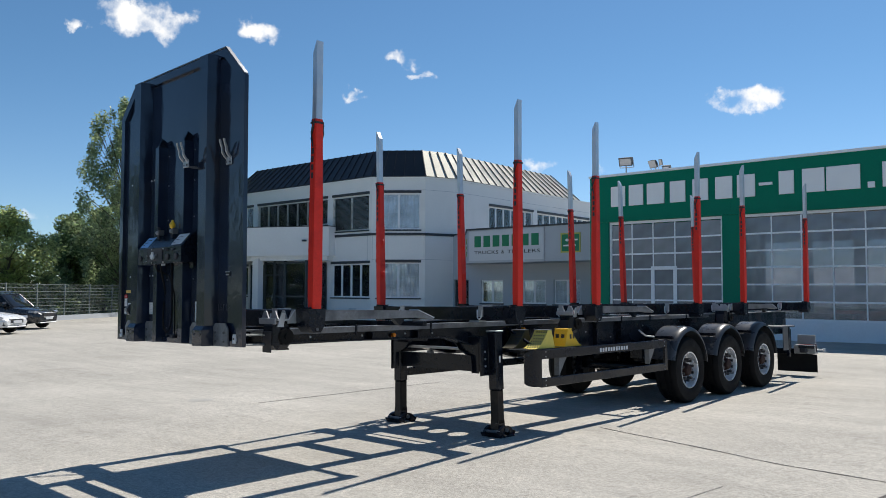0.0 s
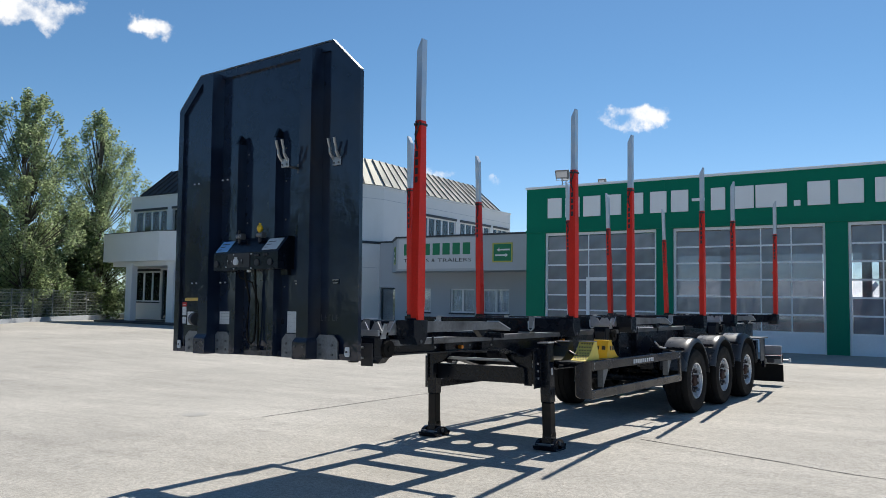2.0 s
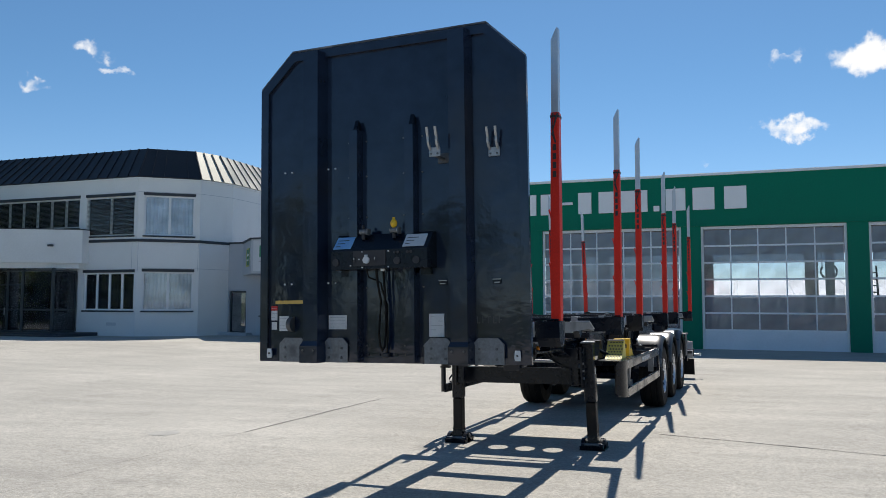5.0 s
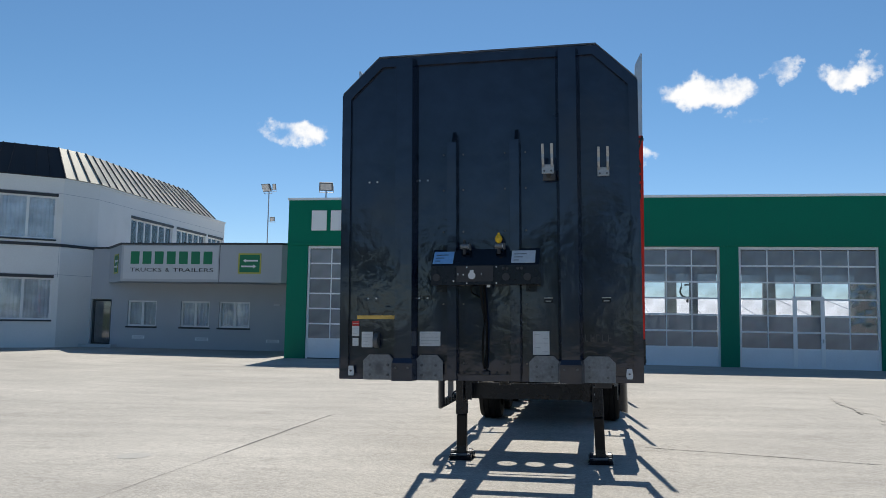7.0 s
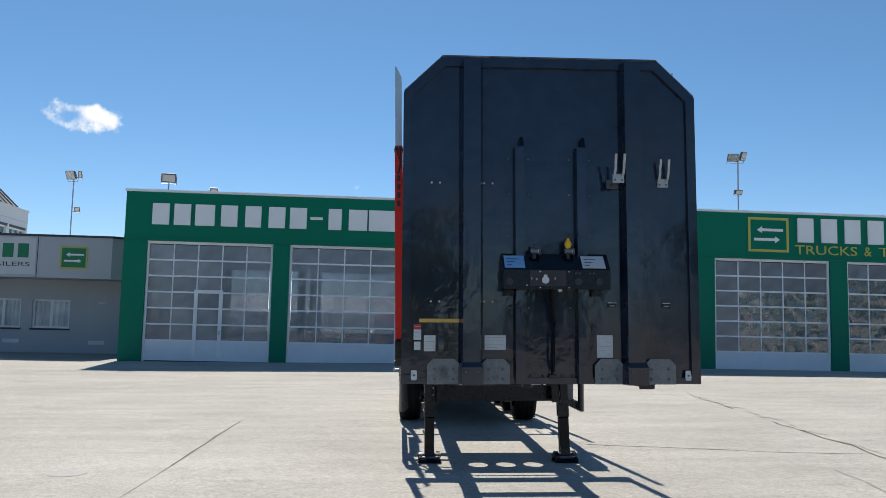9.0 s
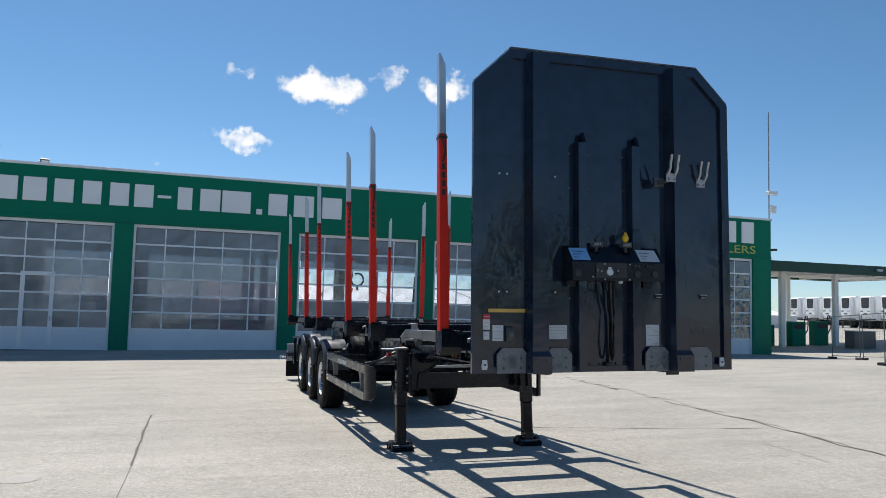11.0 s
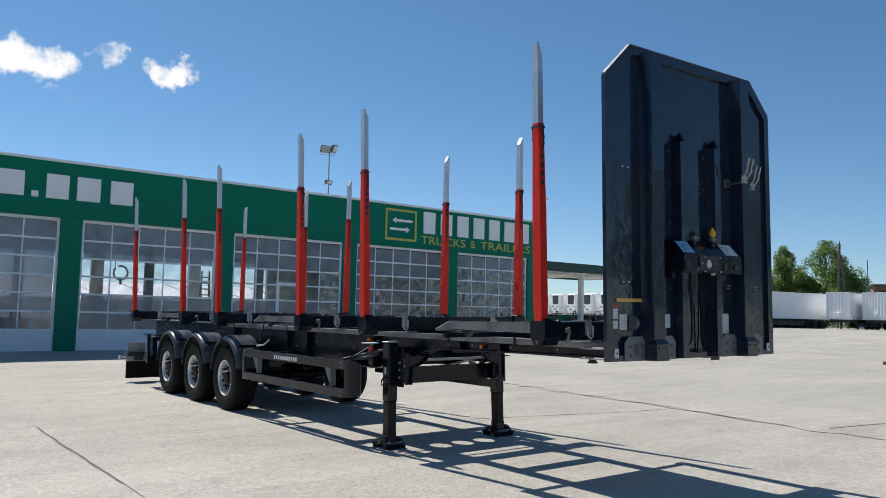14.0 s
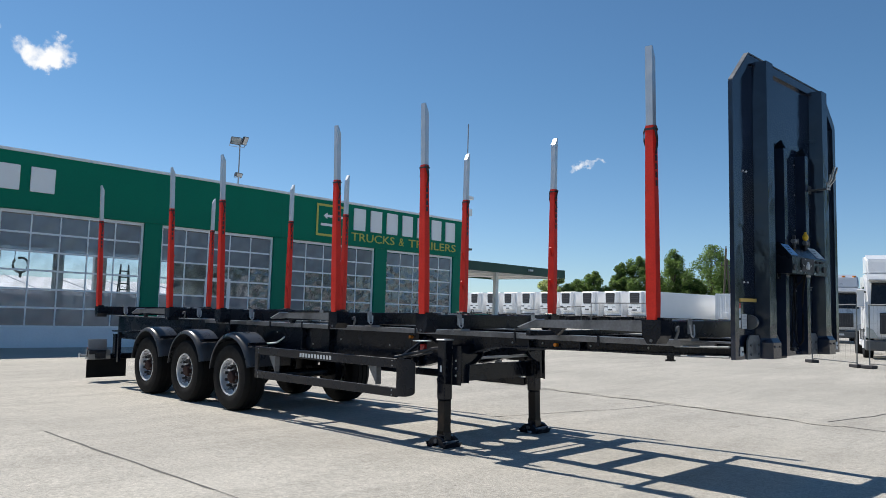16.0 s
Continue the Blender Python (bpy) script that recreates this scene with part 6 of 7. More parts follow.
# rear end
part("rear_bumper", boxes((-1.15, 1.15, 14.36, 14.46, 0.45, 0.57), bevel=0.01), BLACK, trailer)
for s in (-1, 1):
    part("rear_post", boxes((s * 0.62, s * 0.72, 14.2, 14.34, 0.5, 1.0)), BLACK, trailer)
    part("mud_flap", boxes((s * 0.42, s * 1.27, 14.30, 14.316, 0.075, 0.46)), RUBBER, trailer, "black rubber rear apron")
    lb = part("lamp_bracket", boxes((s * 0.80, s * 1.25, 14.26, 14.41, 0.47, 0.66), bevel=0.01), GALV, trailer, "grey steel rear lamp bracket")
    bp = part("bracket_plate", boxes((s * 0.86, s * 1.24, -0.012, 0.012, -0.1, 0.11), bevel=0.008), GALV, lb, "pale tilted plate")
    bp.matrix_basis = pose(0, 14.33, 0.775, -8)
    # dark strip across the upper front of the bracket
    part("bracket_dark_strip", boxes((s * 0.90, s * 1.235, 14.235, 14.2585, 0.585, 0.655), bevel=0.01), INK, lb)
    part("tail_lamp", boxes((s * 0.85, s * 1.2, 14.412, 14.46, 0.56, 0.70), bevel=0.01), REDLENS, lb)
    part("marker_arm", rods(((s * 1.2, 14.36, 0.56), (s * 1.42, 14.36, 0.56), 0.02), ((s * 1.40, 14.36, 0.52), (s * 1.40, 14.36, 0.60), 0.028)), ALU, lb)
    part("cable_loop", rods(((s * 1.255, 14.34, 0.52), (s * 1.26, 14.28, 0.70), 0.012)), INK, lb)
    part("junction_box", boxes((s * 0.95, s * 1.10, 14.16, 14.255, 0.50, 0.60), bevel=0.02), INK, lb)
    part("rear_shelf", boxes((s * 0.7, s * 1.25, 12.35, 13.1, 1.10, 1.125)), GREYBODY if s > 0 else BLACK, trailer, "steel shelf behind the wheels")
    part("shelf_post", boxes((s * 1.19, s * 1.25, 12.75, 12.81, 0.50, 1.0985)), BLACK, trailer)
part("side_panel", boxes((1.235, 1.25, 12.45, 12.72, 0.64, 1.0985)), GREYBODY, trailer, "grey steel plate behind the wheels")


# ---------------------------------------------------------------- surroundings
def leaves(centres, count, size, rnd, droop=0.0):
    """Many small leaf clumps about a set of (centre, radius) blobs, as vertex and face lists."""
    vs, fs = [], []
    total = sum(r ** 2 for _, r in centres)
    for c, r in centres:
        n = int(count * r * r / total)
        for _ in range(n):
            d = Vector((rnd.gauss(0, 1), rnd.gauss(0, 1), rnd.gauss(0, 1))).normalized()
            p = Vector(c) + d * r * (rnd.random() ** 0.45) * Vector((1, 1, 0.85)).x
            p.z -= droop * rnd.random() * r
            a = Vector((rnd.gauss(0, 1), rnd.gauss(0, 1), rnd.gauss(0, 0.6))).normalized()
            b = a.cross(Vector((rnd.gauss(0, 1), rnd.gauss(0, 1), rnd.gauss(0, 1)))).normalized()
            s = size * rnd.uniform(0.5, 1.2)
            k = len(vs)
            vs += [p - a * s, p + b * s * 0.55, p + a * s, p - b * s * 0.55]
            fs.append((k, k + 1, k + 2, k + 3))
    return vs, fs


def tree(x, y, height, spread, seed, leaf, bark, label, count=7000, size=0.22, droop=0.0, low=0.22, name="tree", group="trees", crowns=30):
    rnd = random.Random(seed)
    z0 = ground_z(x, y)
    t = thing(name, label, name, pose(x, y, z0 - 0.05), group)
    bm = bmesh.new()
    pts = [(0, 0, 0)]
    n = 7
    for k in range(1, n + 1):
        pts.append((rnd.uniform(-0.05, 0.05) * height * 0.3, rnd.uniform(-0.05, 0.05) * height * 0.3, height * 0.93 * k / n))
    r0 = height * 0.018
    tube(bm, pts, r0, 8, r0 * 0.1)
    part("trunk", bm, bark, t)
    bm = bmesh.new()
    blobs = []
    for k in range(crowns):
        f = low + (1 - low) * (k + rnd.random()) / crowns
        g = (f - low) / (1 - low)
        prof = math.sin(math.pi * min(1, g * 0.86 + 0.14)) ** (0.5 if name == "birch" else 0.7)
        prof *= 0.75 + 0.4 * noise.noise((f * 5 + seed, seed * 3.7, 0.5)) + 0.25
        ang = rnd.random() * 2 * math.pi
        rad = spread * prof * rnd.uniform(0.15, 1.15 if name == "birch" else 0.85)
        c = Vector((rad * math.cos(ang), rad * math.sin(ang), f * height))
        blobs.append((c, spread * rnd.uniform(0.17, 0.34) * (0.5 + 0.6 * prof) * min(1.0, (45 / crowns) ** 0.4)))
        base = Vector(pts[min(n, max(1, int(f * 0.8 * n)))])
        rod(bm, base, c, r0 * (0.15 if name == "birch" else 0.26), 5, r0 * 0.04)
    tagged(part("branching", bm, BARK, t), kind="stuff")
    vs, fs = leaves(blobs, count, size, rnd, droop)
    me = bpy.data.meshes.new("crown")
    me.from_pydata(vs, [], fs)
    me.materials.append(leaf)
    cr = new("crown", me)
    cr.parent = t
    tagged(cr, kind="stuff")
    return t


BL = "tall birch with airy drooping green crown"
tree(-53.9, 26.7, 15.7, 3.4, 1, LEAF_BIRCH, BIRCH, BL, 34000, 0.11, 1.9, 0.15, "birch", "birches", 210)
tree(-59.6, 35.4, 17.0, 3.8, 2, LEAF_BIRCH, BIRCH, BL, 36000, 0.11, 1.9, 0.12, "birch", "birches", 190)
tree(-54.4, 19.2, 6.9, 3.9, 4, LEAF_LIGHT, BARK, "broad light green bushy tree behind the fence", 26000, 0.11, 0.1, 0.06, crowns=60)
for k, (x, y, h, r) in enumerate(((-64, 30, 8.4, 4.0), (-62, 26.3, 7.6, 3.4), (-60, 34, 8.6, 4.0), (-68, 20, 5.0, 3.5), (-58, 29.5, 6.6, 3.2), (-60, 40, 8.0, 4.2), (-70, 12, 7, 4.5), (-68, 3, 8, 4.5))):
    tree(x, y, h, r, 10 + k, LEAF_DARK, BARK, "dense dark green tree beyond the fence", 13000, 0.17, 0.1, 0.05)
for k, (x, y, h, r) in enumerate(((-53.2, 22.4, 3.2, 1.8), (-56.2, 27.0, 3.6, 2.0), (-60.0, 32.0, 3.4, 2.0), (-51.5, 20.5, 2.8, 1.8))):
    tree(x, y, h, r, 30 + k, LEAF_BIRCH if k % 2 else LEAF_DARK, BARK, "leafy shrub at the fence", 5000, 0.13, 0.1, 0.03, "shrub", "shrubs", 16)
TREES_EAST = [(97.8, 58.8, 11.5, 2.7), (100.2, 53.8, 12.3, 3.5), (95.4, 63.5, 10.5, 2.5), (94.3, 65.8, 9.4, 1.9), (92.0, 69.4, 8.1, 2.2), (99.2, 56.6, 7.4, 1.8),
              (90.6, 71.7, 6.6, 1.9), (87.2, 73.5, 7.6, 2.3), (88.4, 71.6, 6.0, 1.8), (96.5, 61.1, 8.2, 1.9), (103.0, 51.7, 7.6, 2.1)]
for k, (x, y, h, r) in enumerate(TREES_EAST):
    tree(x, y, h, r * 1.55, 50 + k, LEAF_LIGHT if k in (5, 7) else LEAF_MAPLE, BARK, "round green roadside tree beyond the lorries", 22000, 0.16, 0.0, 0.06, crowns=60)
# unseen trees added to close the yard to the south and darken reflections
for k, (x, y, h, r) in enumerate(((-30, -52, 11, 5.5), (-19, -56, 9, 5), (-8, -54, 12, 5.5), (4, -58, 9, 5), (15, -53, 11, 5.5), (27, -57, 10, 5),
                                 (39, -50, 14, 6), (46, -41, 15, 6), (50, -31, 14, 6), (53, -21, 15, 6), (-44, -48, 12, 6), (-54, -40, 13, 6), (-60, -30, 13, 6), (-63, -19, 12, 6))):
    tree(x, y, h, r, 80 + k, LEAF_DARK, BARK, "unseen dark green tree added south of the yard", 2200, 0.5, 0.0, 0.1, crowns=20)

# mesh fence along the west side
fence = thing("panel_fence", "grey-green welded mesh panel fence", "fence", kind="structure")
fp = [tuple(FENCE_AT + FENCE_DIR * (2.6 * k - 36.5)) for k in range(24)]
for k, (x, y) in enumerate(fp):
    z = ground_z(x, y)
    fm = pose(x, y, z, 0, 0, 35)
    part("post", boxes((-0.03, 0.03, -0.03, 0.03, -0.1, 2.15)), FENCEGREEN, fence).matrix_basis = fm
    if k + 1 < len(fp):
        bm = bmesh.new()
        for i in range(11):
            zz = 0.08 + i * 0.2
            box(bm, -0.012, 0.012, 0.031, 2.569, zz - 0.012, zz + 0.012)
        for i in range(26):
            box(bm, -0.003, 0.003, 0.05 + i * 0.1, 0.056 + i * 0.1, 0.05, 2.1)
        p = part("panel", bm, FENCEGREEN, fence)
        p.matrix_basis = fm
kerb = part("kerb", boxes((-0.12, 0.12, -36.5, 24, -0.3, 0.18)), LINK)
kerb.matrix_basis = pose(*FENCE_AT, 0.02, 0, 0, 35)
tagged(kerb, "low concrete kerb under the fence", "kerb", kind="structure")


def loft(stations, closed=True):
    """A skin through rings of points that all have the same count."""
    bm = bmesh.new()
    rings = [[bm.verts.new(p) for p in ring] for ring in stations]
    n = len(rings[0])
    for a, b in zip(rings, rings[1:]):
        for k in range(n if closed else n - 1):
            bm.faces.new((a[k], a[(k + 1) % n], b[(k + 1) % n], b[k]))
    bm.faces.new(rings[0][::-1])
    bm.faces.new(rings[-1])
    return bm


def car(x, y, yaw, body_mat, label, length=4.4, width=1.84, height=1.62, hatch=True):
    """A parked car; x forward."""
    c = thing("parked_car", label, "car", pose(x, y, ground_z(x, y), 0, 0, yaw), "parked cars")
    l, h, hw = length / 2, height, width / 2
    belt = 0.60 * h

    def ring(px, w, z0, z1):
        """A rounded cross-section of the lower body."""
        half = [(w * 0.86, z0), (w * 0.97, z0 + 0.10), (w, z0 + (z1 - z0) * 0.45), (w * 0.985, z0 + (z1 - z0) * 0.75), (w * 0.93, z1 - 0.04), (w * 0.80, z1)]
        return [(px, a, b) for a, b in half] + [(px, -a, b) for a, b in half[::-1]]
    body = [ring(-l, hw * 0.80, 0.42, belt * 0.86), ring(-l + 0.10, hw * 0.93, 0.30, belt * 0.98), ring(-l * 0.72, hw, 0.24, belt + 0.05), ring(-l * 0.2, hw, 0.22, belt + 0.03),
            ring(l * 0.28, hw, 0.22, belt), ring(l * 0.50, hw, 0.23, belt - 0.02), ring(l * 0.80, hw * 0.97, 0.25, belt - 0.10), ring(l * 0.94, hw * 0.88, 0.28, belt - 0.19), ring(l, hw * 0.72, 0.36, belt - 0.30)]
    part("body", loft(body), body_mat, c, smooth=True)
    # glasshouse with a painted roof and pillars
    tail = -l + (0.18 if hatch else 0.75)
    gh = [(tail, 0.74, belt, belt + 0.06), (tail + 0.32, 0.80, belt, h - 0.16), (-l * 0.30, 0.82, belt, h - 0.02), (l * 0.02, 0.82, belt, h - 0.03), (l * 0.16, 0.81, belt, h - 0.10), (l * 0.44, 0.78, belt - 0.01, belt + 0.02)]
    rings = []
    for px, w, z0, z1 in gh:
        k = max(0.0, (z1 - z0) / (h - belt))
        half = [(hw * (w + 0.10), z0 - 0.05), (hw * (w + 0.09), z0 + (z1 - z0) * 0.2), (hw * (w + 0.02 - 0.10 * k), z0 + (z1 - z0) * 0.86), (hw * (w - 0.05 - 0.13 * k), z1)]
        rings.append([(px, a, b) for a, b in half] + [(px, -a, b) for a, b in half[::-1]])
    part("glasshouse", loft(rings), DARKGLASS, c, "dark tinted windows", smooth=True)
    roof = []
    for px, w, z0, z1 in gh[1:5]:
        half = [(hw * (w - 0.075), z1 - 0.07), (hw * (w - 0.14), z1 + 0.012), (hw * 0.3, z1 + 0.03)]
        roof.append([(px, a, b) for a, b in half] + [(px, -a, b) for a, b in half[::-1]])
    part("roof", loft(roof), body_mat, c, smooth=True)
    for q in (-1, 1):
        for p0, p1 in (((l * 0.42, 0.87, belt), (l * 0.13, 0.72, h - 0.09)), ((-l * 0.18, 0.92, belt), (-l * 0.16, 0.75, h - 0.06)), ((-l * 0.62, 0.90, belt), (-l * 0.52, 0.74, h - 0.08))):
            part("pillar", rods(((p0[0], q * hw * p0[1], p0[2]), (p1[0], q * hw * p1[1], p1[2]), 0.035), n=8), body_mat, c)
        part("roof_rail", rods(((-l * 0.55, q * hw * 0.68, h + 0.03), (l * 0.02, q * hw * 0.68, h + 0.03), 0.016), n=8), ALU, c)
        for wx in (-l * 0.62, l * 0.62):
            arch = [(wx + 0.40 * math.cos(math.pi * k / 12), 0.34 + 0.39 * math.sin(math.pi * k / 12)) for k in range(13)]
            part("wheel_arch", prisms((arch, "y", q * (hw - 0.30), q * (hw + 0.008))), INK, c)
            wm = pose(wx, q * (hw - 0.10), 0.34, 0, 0, 90 if q > 0 else -90)
            bm = bmesh.new()
            lathe(bm, [(-0.1, 0.2), (-0.1, 0.3), (-0.07, 0.34), (0.07, 0.34), (0.115, 0.31), (0.115, 0.24)], 28)
            w = part("wheel", bm, RUBBER, c, smooth=True)
            w.matrix_basis = wm
            bm = bmesh.new()
            lathe(bm, [(0.112, 0.245), (0.12, 0.23), (0.075, 0.215), (0.07, 0.0001)], 20)
            part("rim", bm, INK, w, smooth=True)
            for k in range(5):
                t = 2 * math.pi * k / 5
                part("spoke", rods(((0.10, 0.03 * math.cos(t), 0.03 * math.sin(t)), (0.112, 0.225 * math.cos(t), 0.225 * math.sin(t)), 0.026), n=6), CHROME, w)
        part("headlamp", prisms(([(hw * 0.50, belt - 0.33), (hw * 0.60, belt - 0.22), (hw * 0.94, belt - 0.15), (hw * 0.95, belt - 0.24), (hw * 0.72, belt - 0.32)], "x", l * 0.80, l * 0.945)), HEADLAMP, c).matrix_basis = Matrix.Diagonal((1, q, 1, 1))
        part("air_inlet", boxes((l * 0.90, l * 0.972, q * hw * 0.52, q * hw * 0.80, 0.36, 0.47), bevel=0.02), INK, c)
        part("mirror", boxes((l * 0.24, l * 0.32, q * (hw - 0.02), q * (hw + 0.17), belt + 0.03, belt + 0.17), bevel=0.04), body_mat, c)
        part("door_handle", boxes((-l * 0.12, -l * 0.04, q * (hw - 0.02), q * (hw + 0.015), belt - 0.12, belt - 0.09), bevel=0.006), ALU, c)
        part("sill_trim", boxes((-l * 0.42, l * 0.42, q * (hw - 0.05), q * (hw + 0.006), 0.22, 0.33), bevel=0.015), GREYBODY, c)
    part("grille", boxes((l * 0.93, l * 1.006, -hw * 0.46, hw * 0.46, belt - 0.44, belt - 0.27), bevel=0.03), INK, c)
    part("grille_frame", boxes((l * 0.96, l * 1.010, -hw * 0.48, hw * 0.48, belt - 0.268, belt - 0.245), (l * 0.96, l * 1.010, -hw * 0.42, hw * 0.42, belt - 0.468, belt - 0.442), bevel=0.006), ALU, c)
    part("plate_bar", boxes((l * 1.007, l * 1.018, -0.26, 0.26, 0.44, 0.55)), LABEL_W, c)
    part("bumper_strip", boxes((l * 0.90, l * 1.004, -hw * 0.66, hw * 0.66, 0.27, 0.32), bevel=0.015), ALU, c)
    part("bonnet_crease", rods(((l * 0.50, 0.45, belt - 0.015), (l * 0.90, 0.38, belt - 0.175), 0.012), ((l * 0.50, -0.45, belt - 0.015), (l * 0.90, -0.38, belt - 0.175), 0.012), n=6), body_mat, c)
    return c


car(-38.68, 13.65, 36, CARDARK, "dark grey parked crossover car", 4.45, 1.84, 1.66)
car(-35.5, 11.1, 36, CARWHITE, "white parked car beside the dark crossover", 4.6, 1.82, 1.45, hatch=False)

# ---------------------------------------------------------------- fuel station canopy east of the hall
can = thing("fuel_canopy", "flat fuel station canopy with dark green fascia", "canopy", kind="structure")
CX0, CX1, CY0, CY1, CZ0, CZ1 = 21.5, 40.1, 39.0, 47.0, 4.95, 5.62
part("fascia", boxes((CX0, CX1, CY0, CY0 + 0.15, CZ0, CZ1), (CX0, CX1, CY1 - 0.15, CY1, CZ0, CZ1), (CX0, CX0 + 0.15, CY0 + 0.15, CY1 - 0.15, CZ0, CZ1), (CX1 - 0.15, CX1, CY0 + 0.15, CY1 - 0.15, CZ0, CZ1)), GREENDARK, can)
part("deck", boxes((CX0 + 0.151, CX1 - 0.151, CY0 + 0.151, CY1 - 0.151, CZ0 + 0.15, CZ1 - 0.1)), INTERIOR, can)
part("soffit_beam", boxes(*[(x - 0.12, x + 0.12, CY0 + 0.16, CY1 - 0.16, CZ0 + 0.02, CZ0 + 0.149) for x in (24, 28, 32, 36, 40)]), DOORFRAME, can)
part("fascia_lamp", boxes((35.0, 35.5, CY0 - 0.2, CY0 - 0.005, CZ0 + 0.3, CZ0 + 0.45), bevel=0.03), LABEL_W, can)
for x, y in ((33.5, 41.0), (28.9, 41.0), (33.5, 45.5), (28.9, 45.5)):
    part("column", boxes((x - 0.16, x + 0.16, y - 0.16, y + 0.16, -0.2, CZ0 + 0.149), bevel=0.01), OFFICE, can)
for k, x in enumerate((31.0, 33.0)):
    pm = thing("fuel_pump", "green and grey fuel pump with black hoses", "fuel pump", pose(x, 42.0, ground_z(x, 42.0)), "fuel pumps")
    part("cabinet", boxes((-0.6, 0.6, -0.3, 0.3, 0.0, 1.7), bevel=0.04), GREEN, pm)
    part("display", boxes((-0.45, 0.45, -0.312, -0.301, 1.2, 1.55)), INK, pm)
    bm = bmesh.new()
    tube(bm, [(0.62, -0.1, 1.6), (0.75, -0.1, 2.1), (0.9, -0.1, 2.1), (0.95, -0.1, 1.2), (0.7, -0.1, 0.8)], 0.04)
    part("hose", bm, INK, pm)
kiosk = thing("service_box", "grey service cabinet beside the pumps", "cabinet", pose(32.5, 38.0, ground_z(32.5, 38.0)))
part("body", boxes((-0.9, 0.9, -0.4, 0.4, 0, 1.1), bevel=0.02), GREYBODY, kiosk)
part("lid", boxes((-0.93, 0.93, -0.43, 0.43, 1.101, 1.16), bevel=0.01), GALV, kiosk)
tank = thing("oil_store", "dark green oil store box", "cabinet", pose(28.6, 43.4, ground_z(28.6, 43.4)))
part("body", boxes((-1.3, 1.3, -0.6, 0.6, 0, 1.5), bevel=0.03), GREENDARK, tank)
part("door", boxes((-1.2, -0.05, -0.62, -0.601, 0.1, 1.4), (0.05, 1.2, -0.62, -0.601, 0.1, 1.4)), GREEN, tank)

# temporary wire fence
for a, b in (((20.0, 28.0), (18.9, 25.2)), ((18.9, 25.2), (18.0, 22.6)), ((13.8, 19.6), (14.0, 16.7)), ((14.5, 11.0), (13.0, 9.0)), ((12.9, 8.8), (12.0, 6.0))):
    ln = math.dist(a, b)
    m = pose(a[0], a[1], ground_z(*a), 0, math.degrees(math.atan2(ground_z(*a) - ground_z(*b), ln)), math.degrees(math.atan2(b[1] - a[1], b[0] - a[0])))
    f = thing("wire_fence_panel", "galvanised temporary wire fence panel on concrete feet", "fence", m, "temporary fence panels")
    part("tube_frame", rods(((0.15, 0, 0.1), (0.15, 0, 2.0), 0.02), ((ln - 0.1, 0, 0.1), (ln - 0.1, 0, 2.0), 0.02), ((0.15, 0, 2.0), (ln - 0.1, 0, 2.0), 0.02), ((0.15, 0, 0.15), (ln - 0.1, 0, 0.15), 0.016), n=8), WIRE, f)
    bm = bmesh.new()
    u = 0.3
    while u < ln - 0.15:
        box(bm, u - 0.0011, u + 0.0011, -0.0011, 0.0011, 0.16, 1.99)
        u += 0.12
    for z in (0.5, 0.8, 1.1, 1.4, 1.7):
        box(bm, 0.16, ln - 0.11, -0.002, 0.002, z - 0.0012, z + 0.0012)
    tagged(part("wire_mesh", bm, WIRE, f), kind="stuff")
    for u in (0.13, ln - 0.12):
        part("foot", boxes((u - 0.2, u + 0.2, -0.14, 0.14, 0.0, 0.11), bevel=0.02), INK, f)

# lorry park
for k in range(12):
    x, y = 64.0 + k * 3.55 * 0.174, 45.8 + k * 3.55 * 0.985
    if k == 0:
        rf = thing("reefer_trailer", "parked white refrigerated semi-trailer", "trailer", pose(x, y, ground_z(x, y) - 0.15, 0, 0, -10), "parked reefers")
        part("box", boxes((0, 13.4, -1.3, 1.3, 1.15, 4.05), bevel=0.04), REEFER, rf)
        part("cooling_unit", boxes((-0.45, -0.002, -0.95, 0.95, 1.7, 3.98), bevel=0.06), REEFER, rf)
        part("grille", prisms(([(-0.62, 2.72), (-0.5, 2.6), (0.5, 2.6), (0.62, 2.72), (0.68, 3.72), (0.6, 3.84), (-0.6, 3.84), (-0.68, 3.72)], "x", -0.475, -0.451)), INK, rf, "black cooling grille")
        part("vent", boxes((-0.468, -0.451, -0.3, 0.3, 1.85, 2.0)), GREYBODY, rf)
        for q in range(5):
            part("grille_bar", boxes((-0.482, -0.4755, -0.52, 0.52, 2.8 + q * 0.2, 2.83 + q * 0.2)), GREYBODY, rf)
        part("mark_bar", boxes((-0.462, -0.451, 0.35, 0.85, 2.18, 2.3)), INK, rf)
        part("mark_bar", boxes((-0.462, -0.451, -0.8, -0.3, 2.2, 2.28)), GREYBODY, rf)
        part("buffer", boxes((-0.2, -0.003, -1.25, 1.25, 1.18, 1.34), bevel=0.02), GREYBODY, rf)
        part("chassis", boxes((0.1, 13.2, -0.5, 0.5, 0.95, 1.149)), INK, rf)
        part("under_frame", boxes((2.5, 9.0, -1.2, 1.2, 0.45, 0.94)), INK, rf)
        for wx in (9.4, 10.7, 12.0):
            for s in (-1, 1):
                part("wheel", rods(((wx, s * 0.9, 0.52), (wx, s * 1.25, 0.52), 0.52), n=20), RUBBER, rf)
        for s in (-1, 1):
            part("leg", boxes((2.2, 2.34, s * 0.8 - 0.07, s * 0.8 + 0.07, 0.12, 0.949)), GREYBODY, rf)
    else:
        copy_thing(rf, pose(x, y, ground_z(x, y) - 0.15, 0, 0, -10))
bt = None
